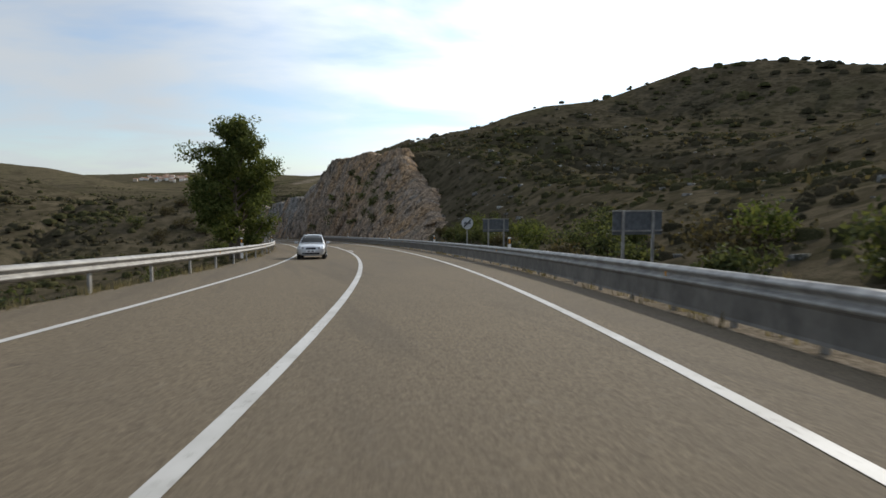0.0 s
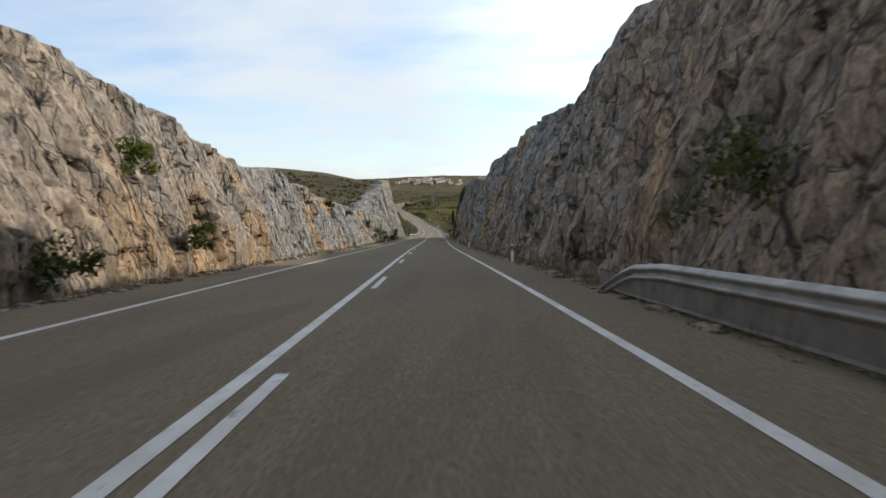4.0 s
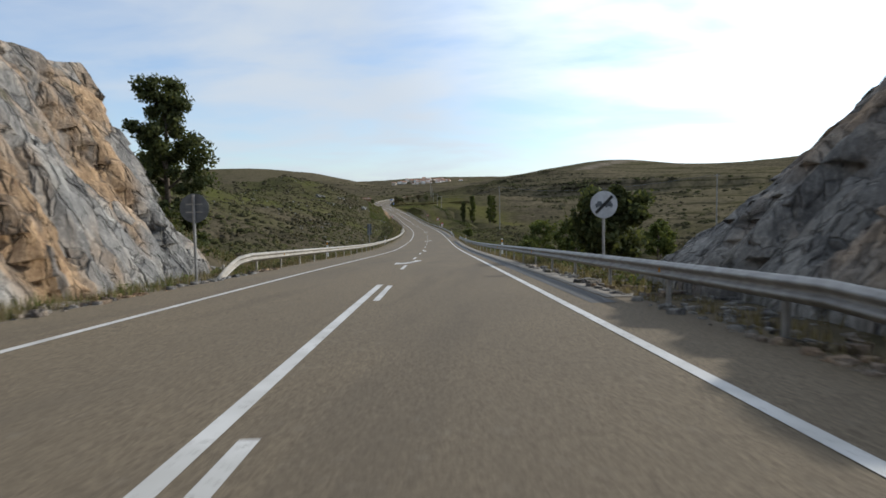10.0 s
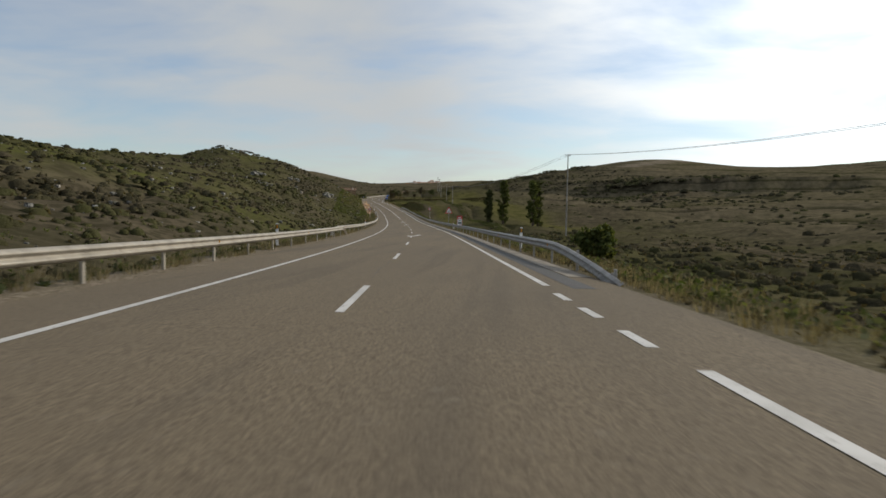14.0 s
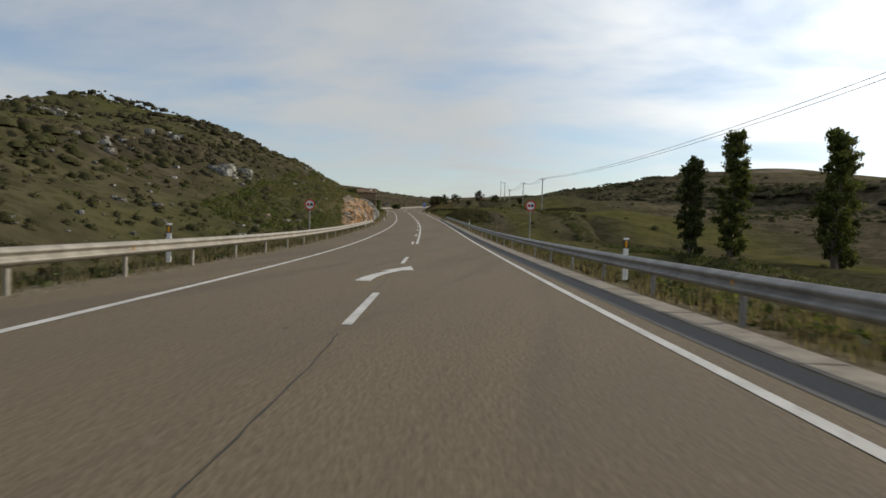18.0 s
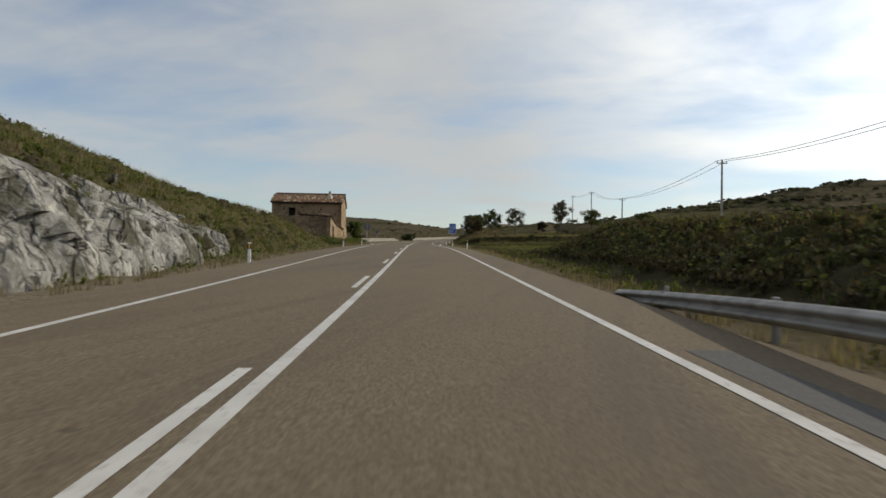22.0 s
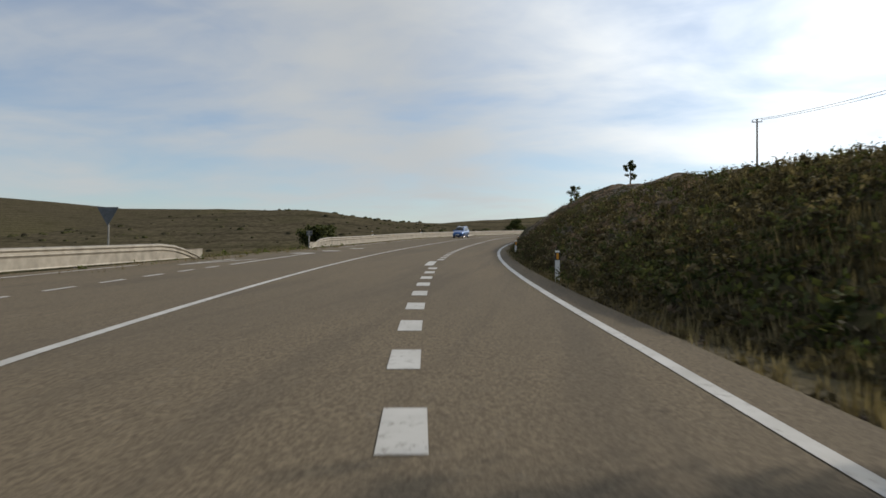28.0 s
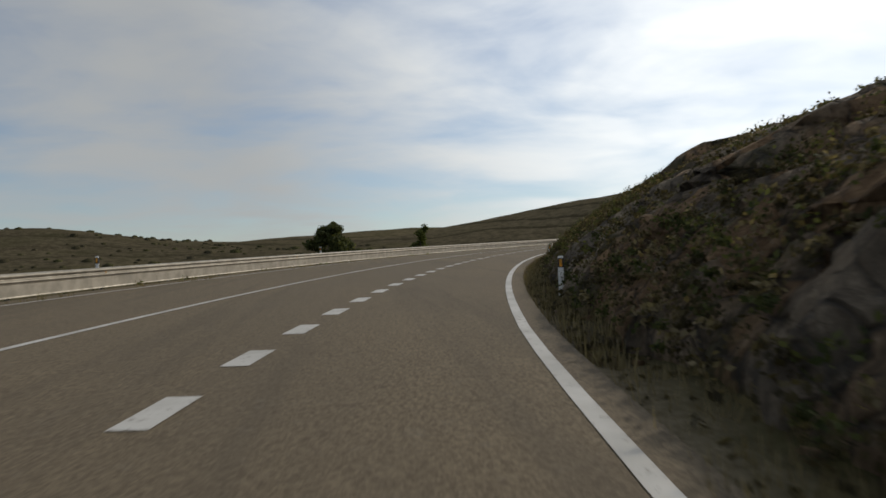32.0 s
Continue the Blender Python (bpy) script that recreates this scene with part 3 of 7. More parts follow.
def build_ground():
    # strip beside the road
    ss = np.arange(S_MIN, S_MAX, 2.0)
    dd = np.array([4.6, 5.2, 5.8, 6.3, 6.8, 7.4, 8.0, 8.7, 9.5, 10.5, 12, 14, 16.5, 19.5, 23, 27, 32])
    cols = np.concatenate([-dd[::-1], [-2, 2], dd])
    g_s, g_d = np.meshgrid(ss, cols, indexing="ij")
    px = np.interp(g_s, _fs, _line[:, 0]) + np.interp(g_s, _fs, _dir[:, 1]) * g_d
    py = np.interp(g_s, _fs, _line[:, 1]) - np.interp(g_s, _fs, _dir[:, 0]) * g_d
    hz, _, _ = land(px.ravel(), py.ravel())
    s_f, d_f = g_s.ravel(), g_d.ravel()
    road = np.interp(s_f, _fs, _line[:, 2])
    hz = np.where(np.abs(d_f) < 4.7, road - 0.12, hz)
    hz = hz + np.where(np.abs(d_f) > 6, (grain2(px.ravel() * 1.3, py.ravel() * 1.3, 9) - 0.5) * 0.25, 0)
    hz = np.where(np.abs(d_f) > 31, hz - 2.5, hz)
    v1 = np.column_stack([px.ravel(), py.ravel(), hz])
    f1 = grid_faces(len(ss), len(cols))
    # open land, finer near the road
    ax = np.concatenate([np.arange(-4600, -900, 185), np.arange(-900, -330, 30), np.arange(-330, 330, 7), np.arange(330, 900, 30), np.arange(900, 4700, 185)])
    ay = np.concatenate([np.arange(-2500, -250, 150), np.arange(-250, 1250, 8), np.arange(1250, 2000, 30), np.arange(2000, 4900, 150)])
    gx, gy = np.meshgrid(ax, ay, indexing="ij")
    lz, ls, ld = land(gx.ravel(), gy.ravel())
    inside = (np.abs(ld) < 27) & (ls > S_MIN - 5) & (ls < S_MAX + 5)
    lz = np.where(inside, lz - 6, lz)
    v2 = np.column_stack([gx.ravel(), gy.ravel(), lz])
    f2 = grid_faces(len(ax), len(ay), len(v1))[:, ::-1]
    ob = mesh_from("ground", np.vstack([v1, v2]).tolist(), np.vstack([f1[:, ::-1], f2]).tolist(), GROUND, smooth=True)
    s_a, d_a = np.concatenate([s_f, ls]), np.concatenate([d_f, ld])
    z_a = np.concatenate([hz, lz])
    x_a, y_a = np.concatenate([px.ravel(), gx.ravel()]), np.concatenate([py.ravel(), gy.ravel()])
    verge = np.clip(1 - (np.abs(d_a) - np.where((d_a > 0) & (s_a > 760), 6.6, 6.2)) / 1.4, 0, 1)
    near = (d_a > 6.3) & (d_a < 62) & (s_a > 690) & (s_a < 752)
    field = ((d_a > 10) & (d_a < 60) & (s_a > 560) & (s_a < 775)).astype(float) * np.clip((s_a - 560) / 20, 0, 1) * ((d_a > 14) | (s_a > 700))
    strips = np.clip((fbm(s_a * 0.012, d_a * 0.085, 71, 2) - 0.44) * 9, 0, 1)
    field = field * np.where(s_a < 690, 0.25 + 0.75 * strips, 1.0)
    field = np.maximum(field, near * 1.0)
    verge = np.where(near, np.clip(1 - (d_a - 5.4) / 0.9, 0, 1), verge)
    verge = np.where((d_a > 0) & (s_a > 100) & (s_a < 690), verge * along(s_a, (100, 1.0), (125, 0.3), (295, 0.3), (320, 0.45), (690, 0.45)) * np.clip(1.6 - (d_a - 5.2) / 0.9, 0.15, 1), verge)
    far = (fbm(x_a * 0.006, y_a * 0.011, 21, 2) > 0.60) & (np.abs(d_a) > 140)
    field = np.maximum(field, far * 0.35)
    lush = np.clip((fbm(s_a * 0.02, d_a * 0.04, 31) - 0.35) * 3, 0, 1) * np.clip((s_a - 280) / 60, 0, 1) * np.where(d_a < 0, 1.0 + 0.35 * ((s_a > 430) & (s_a < 720)), 0.6) * np.clip(1.3 - np.abs(d_a) / 120, 0, 1)
    terrace = np.clip((np.abs(d_a) - 70) / 40, 0, 1) * np.clip((s_a - 330) / 80, 0, 1) * np.where(d_a > 0, 1.0, 0.5)
    terrace = np.maximum(terrace, np.clip((s_a - S_MAX + 30) / 60, 0, 1))
    for key, val in (("terrace", terrace), ("verge", verge),  ("field", field), ("lush", lush)):
        at = ob.data.attributes.new(key, "FLOAT", "POINT")
        at.data.foreach_set("value", val.astype(np.float32))
    return tagged(ob, "dry steppe ground with straw grass and scrub", "ground", kind="structure")


build_ground()


# ---- road, markings ----
def ribbon(name, s0, s1, d0, d1, lift, material, parent=None, step=2.0, depth=0.0):
    """A strip along the road between offsets (numbers or functions of the station)."""
    ss = np.arange(s0, s1 + 1e-6, step) if s1 - s0 > step else np.array([s0, s1])
    if ss[-1] < s1 - 1e-3:
        ss = np.append(ss, s1)
    fa, fb = (d0 if callable(d0) else lambda s: d0), (d1 if callable(d1) else lambda s: d1)
    verts, faces = [], []
    for s in ss:
        verts += [place(s, fa(s), lift), place(s, fb(s), lift)]
    for i in range(len(ss) - 1):
        faces.append((2 * i, 2 * i + 1, 2 * i + 3, 2 * i + 2))
    if depth:
        n = len(verts)
        for s in ss:
            verts += [place(s, fa(s), lift - depth), place(s, fb(s), lift - depth)]
        for i in range(len(ss) - 1):
            faces += [(2 * i + 2 + n, 2 * i + n, 2 * i, 2 * i + 2)[::-1], (2 * i + 3, 2 * i + 1, 2 * i + 1 + n, 2 * i + 3 + n)[::-1]]
        e = 2 * (len(ss) - 1)
        faces += [(0, 1, 1 + n, n)[::-1], (e, e + 1, e + 1 + n, e + n)]
    return mesh_from(name, verts, [f[::-1] for f in faces], material, parent)


def right_edge(s):
    """Edge marking, where the slow lane opens."""
    return float(along(s, (-96, 3.65), (300, 3.68), (540, 3.75), (600, 3.98), (655, 3.85), (715, 3.92), (726, 4.2), (732.5, 4.42), (736.5, 4.6), (754.7, 5.4), (772, 6.1), (785, 6.45), (826, 6.75), (836, 6.9), (845, 7.1), (852, 7.15), (862, 6.9), (871, 6.72), (1060, 6.7)))


road = tagged(ribbon("road", S_MIN, S_MAX - 2, lambda s: float(along(s, (-96, -5.2), (290, -5.2), (350, -4.7), (540, -5.0), (735, -5.3), (758, -7.4), (780, -8.3), (795, -8.0), (806, -7.3), (830, -6.7), (1060, -6.4))), lambda s: right_edge(s) + float(along(s, (-96, 1.6), (740, 1.5), (780, 0.65), (825, 0.6), (850, 0.32), (880, 0.4), (1060, 0.6))), 0.0, ASPHALT, depth=0.5), "worn grey-brown asphalt country road", "road", kind="structure")
markings = tagged(new("road_markings"), "white painted lane lines on the asphalt", "road markings", kind="structure")
ribbon("edge_line", 715, 743, lambda s: float(along(s, (715, 3.92), (734, 4.09), (743, 4.2))) - 0.075, lambda s: float(along(s, (715, 3.92), (734, 4.09), (743, 4.2))) + 0.075, 0.006, PAINT, markings)
for a, b in ((S_MIN, 410.5), (418.6, 715), (727.5, S_MAX - 3)):
    ribbon("edge_line", a, b, lambda s: right_edge(s) - 0.075, lambda s: right_edge(s) + 0.075, 0.006, PAINT, markings)


def left_edge(s):
    return float(along(s, (-96, -3.52), (290, -3.42), (350, -2.78), (418, -2.88), (540, -3.32), (602, -3.17), (660, -3.42), (705, -3.6), (730, -3.95), (745, -4.4), (762, -6.2), (780, -7.0), (795, -6.95), (806, -6.6), (828, -5.5), (1060, -5.4)))


for a, b in ((S_MIN, 719.4), (720.5, 721.8), (723.0, 803.0), (829.0, S_MAX - 3)):
    ribbon("edge_line", a, b, lambda s: left_edge(s) - 0.07, lambda s: left_edge(s) + 0.07, 0.006, PAINT, markings)


def centre(s):
    return float(along(s, (-96, 0), (569, 0.20), (604, 0.26), (625, 0.16), (650, 0.0), (690, 0.03), (722, 0.18), (728, 0.28), (735, 0.52), (755, 0.85), (774, 0.6), (786, 0.26), (795, 0.18), (830, 0.0), (1060, 0.0))) if s > 500 else 0.0


for a, b in ((S_MIN, 301.4), (569.4, S_MAX - 3)):
    ribbon("centre_line", a, b, lambda s: centre(s) - 0.075, lambda s: centre(s) + 0.075, 0.006, PAINT, markings)


def part(name, bm, material, parent, label=""):
    """Link a bmesh as one mesh object under a thing or a part."""
    me = bpy.data.meshes.new(name)
    bm.to_mesh(me)
    bm.free()
    me.materials.append(material)
    ob = new(name, me)
    ob.parent = parent
    return tagged(ob, label) if label else ob


def share(src, name, m, parent):
    """Another object on the same mesh."""
    ob = new(name, src.data)
    ob.parent = parent
    ob.matrix_basis = m
    return ob


def box(bm, size, at=(0, 0, 0), rot=None, bevel=0.0):
    r = bmesh.ops.create_cube(bm, size=1)
    m = Matrix.Translation(at) @ (rot or Matrix.Identity(4)) @ Matrix.Diagonal((*size, 1))
    bmesh.ops.transform(bm, matrix=m, verts=r["verts"])
    if bevel:
        es = {e for v in r["verts"] for e in v.link_edges}
        bmesh.ops.bevel(bm, geom=list(es), offset=bevel, segments=1, affect="EDGES")
    return bm


def rod(bm, r1, r2, a, b, seg=8):
    """A round bar from a to b."""
    a, b = Vector(a), Vector(b)
    r = bmesh.ops.create_cone(bm, cap_ends=True, segments=seg, radius1=r1, radius2=r2, depth=(b - a).length)
    q = (b - a).to_track_quat("Z", "Y").to_matrix().to_4x4()
    bmesh.ops.transform(bm, matrix=Matrix.Translation((a + b) / 2) @ q, verts=r["verts"])
    return bm


def at_road(s, d, h=0.0, turn=0.0):
    """Pose beside the road, y along the way of travel."""
    x, y, z = place(s, d, h)
    return pose(x, y, z, 0, 0, heading(s) + turn)


def ground_at(s, d):
    x, y, _ = place(s, d)
    return float(land([x], [y])[0][0])


# ---- rock faces of the cutting ----
def blocks(u, v, seed):
    """Broken blocks: for each point the three chances of its block, the way to the block's middle and the room to the next block."""
    iu, iv = np.floor(u), np.floor(v)
    best, second = np.full(u.shape, 9.0), np.full(u.shape, 9.0)
    out = [np.zeros(u.shape) for _ in range(5)]

    def h(a, b, k):
        w = np.sin(a * 127.1 + b * 311.7 + (seed + k) * 74.7) * 43758.5453
        return w - np.floor(w)

    for i in (-1, 0, 1):
        for j in (-1, 0, 1):
            cu, cv = iu + i, iv + j
            du, dv = u - cu - h(cu, cv, 0), v - cv - h(cu, cv, 1)
            q = du * du + dv * dv
            near = q < best
            second = np.where(near, best, np.minimum(second, q))
            best = np.where(near, q, best)
            for k, val in enumerate((h(cu, cv, 2), h(cu, cv, 3), h(cu, cv, 4), du, dv)):
                out[k] = np.where(near, val, out[k])
    return (*out, np.sqrt(second) - np.sqrt(best))


def swell(s, side):
    """How strongly the face bulges: upright at the foot, rounded at the top."""
    return along(s, (-96, 1.15), (780, 1.15), (800, 1.45), (1050, 1.45)) if side > 0 else along(s, (-96, 1.15), (590, 1.15), (605, 1.5), (1050, 1.5))


def rock_face(name, side, s0, s1, jag, label, material, rows=26, step=0.26, seed=0, patchy=0.0, size=1.0, cover=None, gullies=()):
    """Broken upright beds of rock standing before the slope, with a rough lip folded back into the ground. cover: how far up the slope it reaches."""
    ss = np.arange(s0, s1, step)
    foot, high, run, back = (right_side if side > 0 else left_side)(ss)
    ends = np.clip(np.minimum(ss - s0, s1 - ss) / 5.0, 0, 1)
    high = np.maximum(high, 0) * (0.90 + 0.22 * fbm(ss * 0.11, ss * 0, seed + 4)) * (0.35 + 0.65 * ends)
    part_up = (along(ss, *cover) if cover else np.ones(len(ss))) * (0.94 + 0.12 * fbm(ss * 0.45, ss * 0, seed + 6))
    part_up = np.where(part_up > 0.93, 1.0, part_up) if cover else np.ones(len(ss))
    us = np.linspace(0, 1, rows)
    g_s, g_u = np.meshgrid(ss, us, indexing="ij")
    g_u = g_u * part_up[:, None]
    z = high[:, None] * g_u
    tilt = np.hypot(1.0, run / np.maximum(high, 0.3))[:, None]
    z_up = z * np.minimum(tilt, 2.2)
    lean = 0.16 * np.sin(g_s * 0.045 + seed)
    x_s = g_s + z * (0.06 + lean) + (fbm(g_s * 0.5, z * 0.3, seed + 9, 2) - 0.5) * 0.6
    push = (fbm(x_s * 0.12, z * 0.12, seed + 3, 3) - 0.5) * 2.2
    for wide, tall, deep, k in ((2.4, 7.5, 0.95, 0), (0.95, 3.2, 0.55, 5), (0.42, 1.2, 0.22, 11)):
        p, q, r, du, dv, room = blocks(x_s / wide / size, z_up / tall / size, seed + k)
        push = push + deep * ((p - 0.5) * 1.2 + (q - 0.5) * 1.5 * du + (r - 0.6) * 1.0 * dv)
        push = push + deep * 0.38 * np.clip(1 - room / 0.11, 0, 1) * (p > 0.45)
    for at, deep in gullies:
        push = push + deep * np.exp(-((g_s + z * 0.1 - at) / 1.0) ** 2)
    push = push * jag * (0.35 + 0.65 * np.clip(z / 1.2, 0, 1))
    d = foot[:, None] - 0.45 + run[:, None] * g_u ** swell(ss, side)[:, None] + push * 0.72 + (1 - ends)[:, None] * 1.6
    d = d + patchy * np.clip((fbm(g_s * 0.10, z * 0.22, seed + 21, 2) - 0.5) * 7, 0, 1) * 1.5
    if not patchy:
        d = np.minimum(d, foot[:, None] + set_back(ss, side)[:, None] + run[:, None] * g_u - 0.08)
    zz = z + (grain2(x_s * 1.8, z * 1.8, seed) - 0.5) * 0.35 * jag * np.clip(g_u * 3, 0, 1) * (g_u < 0.99 * part_up[:, None]) - 0.25 * (g_u == 0)
    lip_d, lip_z = [], []
    for k, (o, dz) in enumerate(((0.8, 0.12), (1.9, 0.0), (3.2, -1.6))):
        lip_d.append(d[:, -1] + o)
        lip_z.append(zz[:, -1] + dz + (grain2(ss * 0.9, ss * 0 + k, seed) - 0.5) * 0.5)
    d, zz = np.column_stack([d, *lip_d]), np.column_stack([zz, *lip_z])
    x_r, y_r, z_r, u_r, v_r = (np.interp(ss, _fs, a)[:, None] for a in (*_line.T, *_dir.T))
    v = np.stack([x_r + v_r * d * side, y_r - u_r * d * side, z_r + zz], -1).reshape(-1, 3)
    f = grid_faces(len(ss), rows + 3)
    f = f[:, ::-1] if side < 0 else f
    return tagged(mesh_from(name, v, np.ascontiguousarray(f), material), label, "rock face", kind="structure")


rock_face("rock_face", 1, 66, 308, 0.72, "tall blue-grey rock cutting wall with rusty seams", ROCK, rows=58, step=0.21, seed=2, cover=((66, 0.22), (76, 0.42), (86, 0.66), (96, 0.87), (106, 0.97), (110, 1.0)), gullies=((140.5, 3.2), (118, 1.0)))
rock_face("rock_face", -1, 82, 313, 0.74, "jagged grey and ochre rock cutting wall", ROCK, rows=58, step=0.20, seed=8, cover=((82, 0.15), (90, 0.5), (98, 0.8), (106, 1.0)))
rock_face("rock_face", -1, 601, 643, 0.8, "low orange rock outcrop between grass beside the verge", PALE_ROCK, rows=30, step=0.2, seed=14, patchy=0.6, size=0.7, cover=((601, 0.45), (606, 0.22), (611, 0.5), (618, 0.8), (627, 0.82), (637, 0.74), (643, 0.5)))
rock_face("rock_face", -1, 637.5, 686, 0.8, "low grey-white rock outcrop with moss and grass", GREY_ROCK, rows=30, step=0.2, seed=15, patchy=0.7, size=0.6, cover=((637, 0.5), (642, 0.62), (650, 0.62), (660, 0.86), (668, 0.84), (675, 0.6), (680, 0.3), (686, 0.06)))
rock_face("rock_face", 1, 796, 1000, 0.8, "brown rocky bank with rusty stone", BANK_ROCK, rows=30, step=0.2, seed=17, patchy=0.3, size=0.6)


# ---- plants ----
def leaf_cloud(centres, radii, per, leaf, squash=0.8, seed=0, shell=0.5):
    """Small leaf blades strewn in balls: vertices and faces, one island a blade."""
    rng = np.random.default_rng(seed)
    c = np.repeat(np.asarray(centres, float), per, axis=0)
    r = np.repeat(np.asarray(radii, float), per)
    n = len(c)
    v = rng.normal(size=(n, 3))
    v /= np.linalg.norm(v, axis=1)[:, None]
    q = (shell + (1 - shell) * rng.random(n)) * r
    p = c + v * q[:, None] * np.array([1, 1, squash])
    a = rng.normal(size=(n, 3))
    a /= np.linalg.norm(a, axis=1)[:, None]
    b = np.cross(a, v + 0.3 * rng.normal(size=(n, 3)))
    b /= np.linalg.norm(b, axis=1)[:, None] + 1e-9
    sz = leaf * (0.6 + 0.8 * rng.random(n))
    if np.ndim(leaf) == 0:
        sz = sz * np.ones(n)
    a, b = a * sz[:, None], b * (sz * 0.62)[:, None]
    verts = np.stack([p - a, p - b * 0.9, p + a, p + b], 1).reshape(-1, 3)
    return verts, np.arange(4 * n).reshape(-1, 4)


def strew(name, pts, radii, per, leaf, material, label, category, squash=0.75, seed=0, kind="stuff", shell=0.45):
    leaf = np.repeat(np.asarray(leaf, float), per) if np.ndim(leaf) else leaf
    v, f = leaf_cloud(pts, radii, per, leaf, squash, seed, shell)
    return tagged(mesh_from(name, v, f, material), label, category, kind=kind)


def blades(name, pts, radius, height, per, material, label, category="grass", seed=0, wide=0.012):
    """Tufts of upright blades, bent outwards; one island a blade."""
    rng = np.random.default_rng(seed)
    c = np.repeat(np.asarray(pts, float), per, axis=0)
    n = len(c)
    size = np.repeat(0.6 + 0.8 * rng.random(len(pts)), per)
    a, q = rng.random(n) * 6.283, np.sqrt(rng.random(n)) * radius
    out = np.column_stack([np.cos(a), np.sin(a), np.zeros(n)])
    foot = c + out * q[:, None] - np.array([0, 0, 0.05])
    b = rng.random(n) * 6.283
    side = np.column_stack([np.cos(b), np.sin(b), np.zeros(n)]) * (wide * (0.6 + 0.8 * rng.random(n)))[:, None]
    h = height * size * (0.5 + 0.5 * rng.random(n))
    tip = foot + out * (h * 0.45 * rng.random(n))[:, None] + np.column_stack([np.zeros(n), np.zeros(n), h + 0.05])
    v = np.stack([foot - side, foot + side, tip], 1).reshape(-1, 3)
    return tagged(mesh_from(name, v, np.arange(3 * n).reshape(-1, 3), material), label, category, kind="stuff")


def mounds(name, pts, radii, label, seed, squash=0.8):
    """Low ragged cushions of scrub: thirteen uneven corners each."""
    rng = np.random.default_rng(seed)
    n, k = len(pts), 5
    ang = np.arange(k) * 2 * np.pi / k
    turn = rng.random((n, 1)) * 6.28
    cx, cy = np.cos(ang + turn), np.sin(ang + turn)
    wob = 0.72 + 0.56 * rng.random((n, 2 * k))
    r = radii[:, None]
    low = np.stack([cx * r * wob[:, :k], cy * r * wob[:, :k], -0.25 * r * np.ones((n, k))], -1)
    mid = np.stack([cx * r * 0.78 * wob[:, k:], cy * r * 0.78 * wob[:, k:], r * squash * (0.35 + 0.4 * rng.random((n, k)))], -1)
    top = np.stack([0.3 * r * (rng.random((n, 1)) - 0.5), 0.3 * r * (rng.random((n, 1)) - 0.5), r * squash * (0.75 + 0.4 * rng.random((n, 1)))], -1)
    v = (np.concatenate([low, mid, top], 1) + pts[:, None, :]).reshape(-1, 3)
    a = np.arange(k)
    b = (a + 1) % k
    one = np.concatenate([np.column_stack([a, b, b + k]), np.column_stack([a, b + k, a + k]), np.column_stack([a + k, b + k, np.full(k, 2 * k)])])
    f = (one[None] + (np.arange(n) * (2 * k + 1))[:, None, None]).reshape(-1, 3)
    return tagged(mesh_from(name, v, f, SCRUB), label, "scrub", kind="stuff")


def scatter(n, s_range, d_range, seed, keep=None):
    """Random places on the land beside the road; keep(s, d) gives the odds."""
    rng = np.random.default_rng(seed)
    s = rng.uniform(*s_range, n)
    d = d_range[0] + (d_range[1] - d_range[0]) * rng.random(n) ** 1.3
    if keep is not None:
        k = rng.random(n) < keep(s, d)
        s, d = s[k], d[k]
    x = np.interp(s, _fs, _line[:, 0]) + np.interp(s, _fs, _dir[:, 1]) * d
    y = np.interp(s, _fs, _line[:, 1]) - np.interp(s, _fs, _dir[:, 0]) * d
    ok = np.abs(np.abs(station(x, y)[1]) - np.abs(d)) < 3
    x, y = x[ok], y[ok]
    return np.column_stack([x, y, land(x, y)[0]])


def on_slope(side):
    def keep(s, d):
        foot, high, run, back = (right_side if side > 0 else left_side)(s)
        a = np.abs(d)
        k = np.where(a > foot + run + 1.2, 0.8, np.where((a > foot + 0.4) & ((s > 640) & (s < 800) | (s > 316) & (s < 600) | (s < 62)), 0.9, np.where((a > foot + 0.8 * run) & (s > 800), 0.9, 0.0)))
        k = np.where((s > 62) & (s < 110) & (a > foot + 1.5 + run * along(s, (62, 0.1), (110, 1.0))), 0.85, k)
        k = np.where((s > 560) & (s < 700) & (d > 0) & (a < 70), k * 0.06, k)
        k = np.where((s > 790) & (d > 0) & (a < foot + run + 3), 0, k)
        k = np.where((s > 690) & (s < 800) & (d > 0) & (a < 110), k * 0.10, k)
        k = np.where((s > 690) & (s < 752) & (d > 0) & (a < 70), 0, k)
        k = np.where((s > 500) & (s < 690) & (d > 0) & (a > 30), k * 0.3, k)
        k = np.where((s > 700) & (s < 770) & (d < 0) & (a < 40), 0.05, k)
        k = np.where((s > 120) & (s < 285) & (a > foot + run + 7), k * 0.25, k)
        return k * (0.75 + 0.25 * (fbm(s * 0.05, d * 0.05, 44, 3) > 0.47))
    return keep


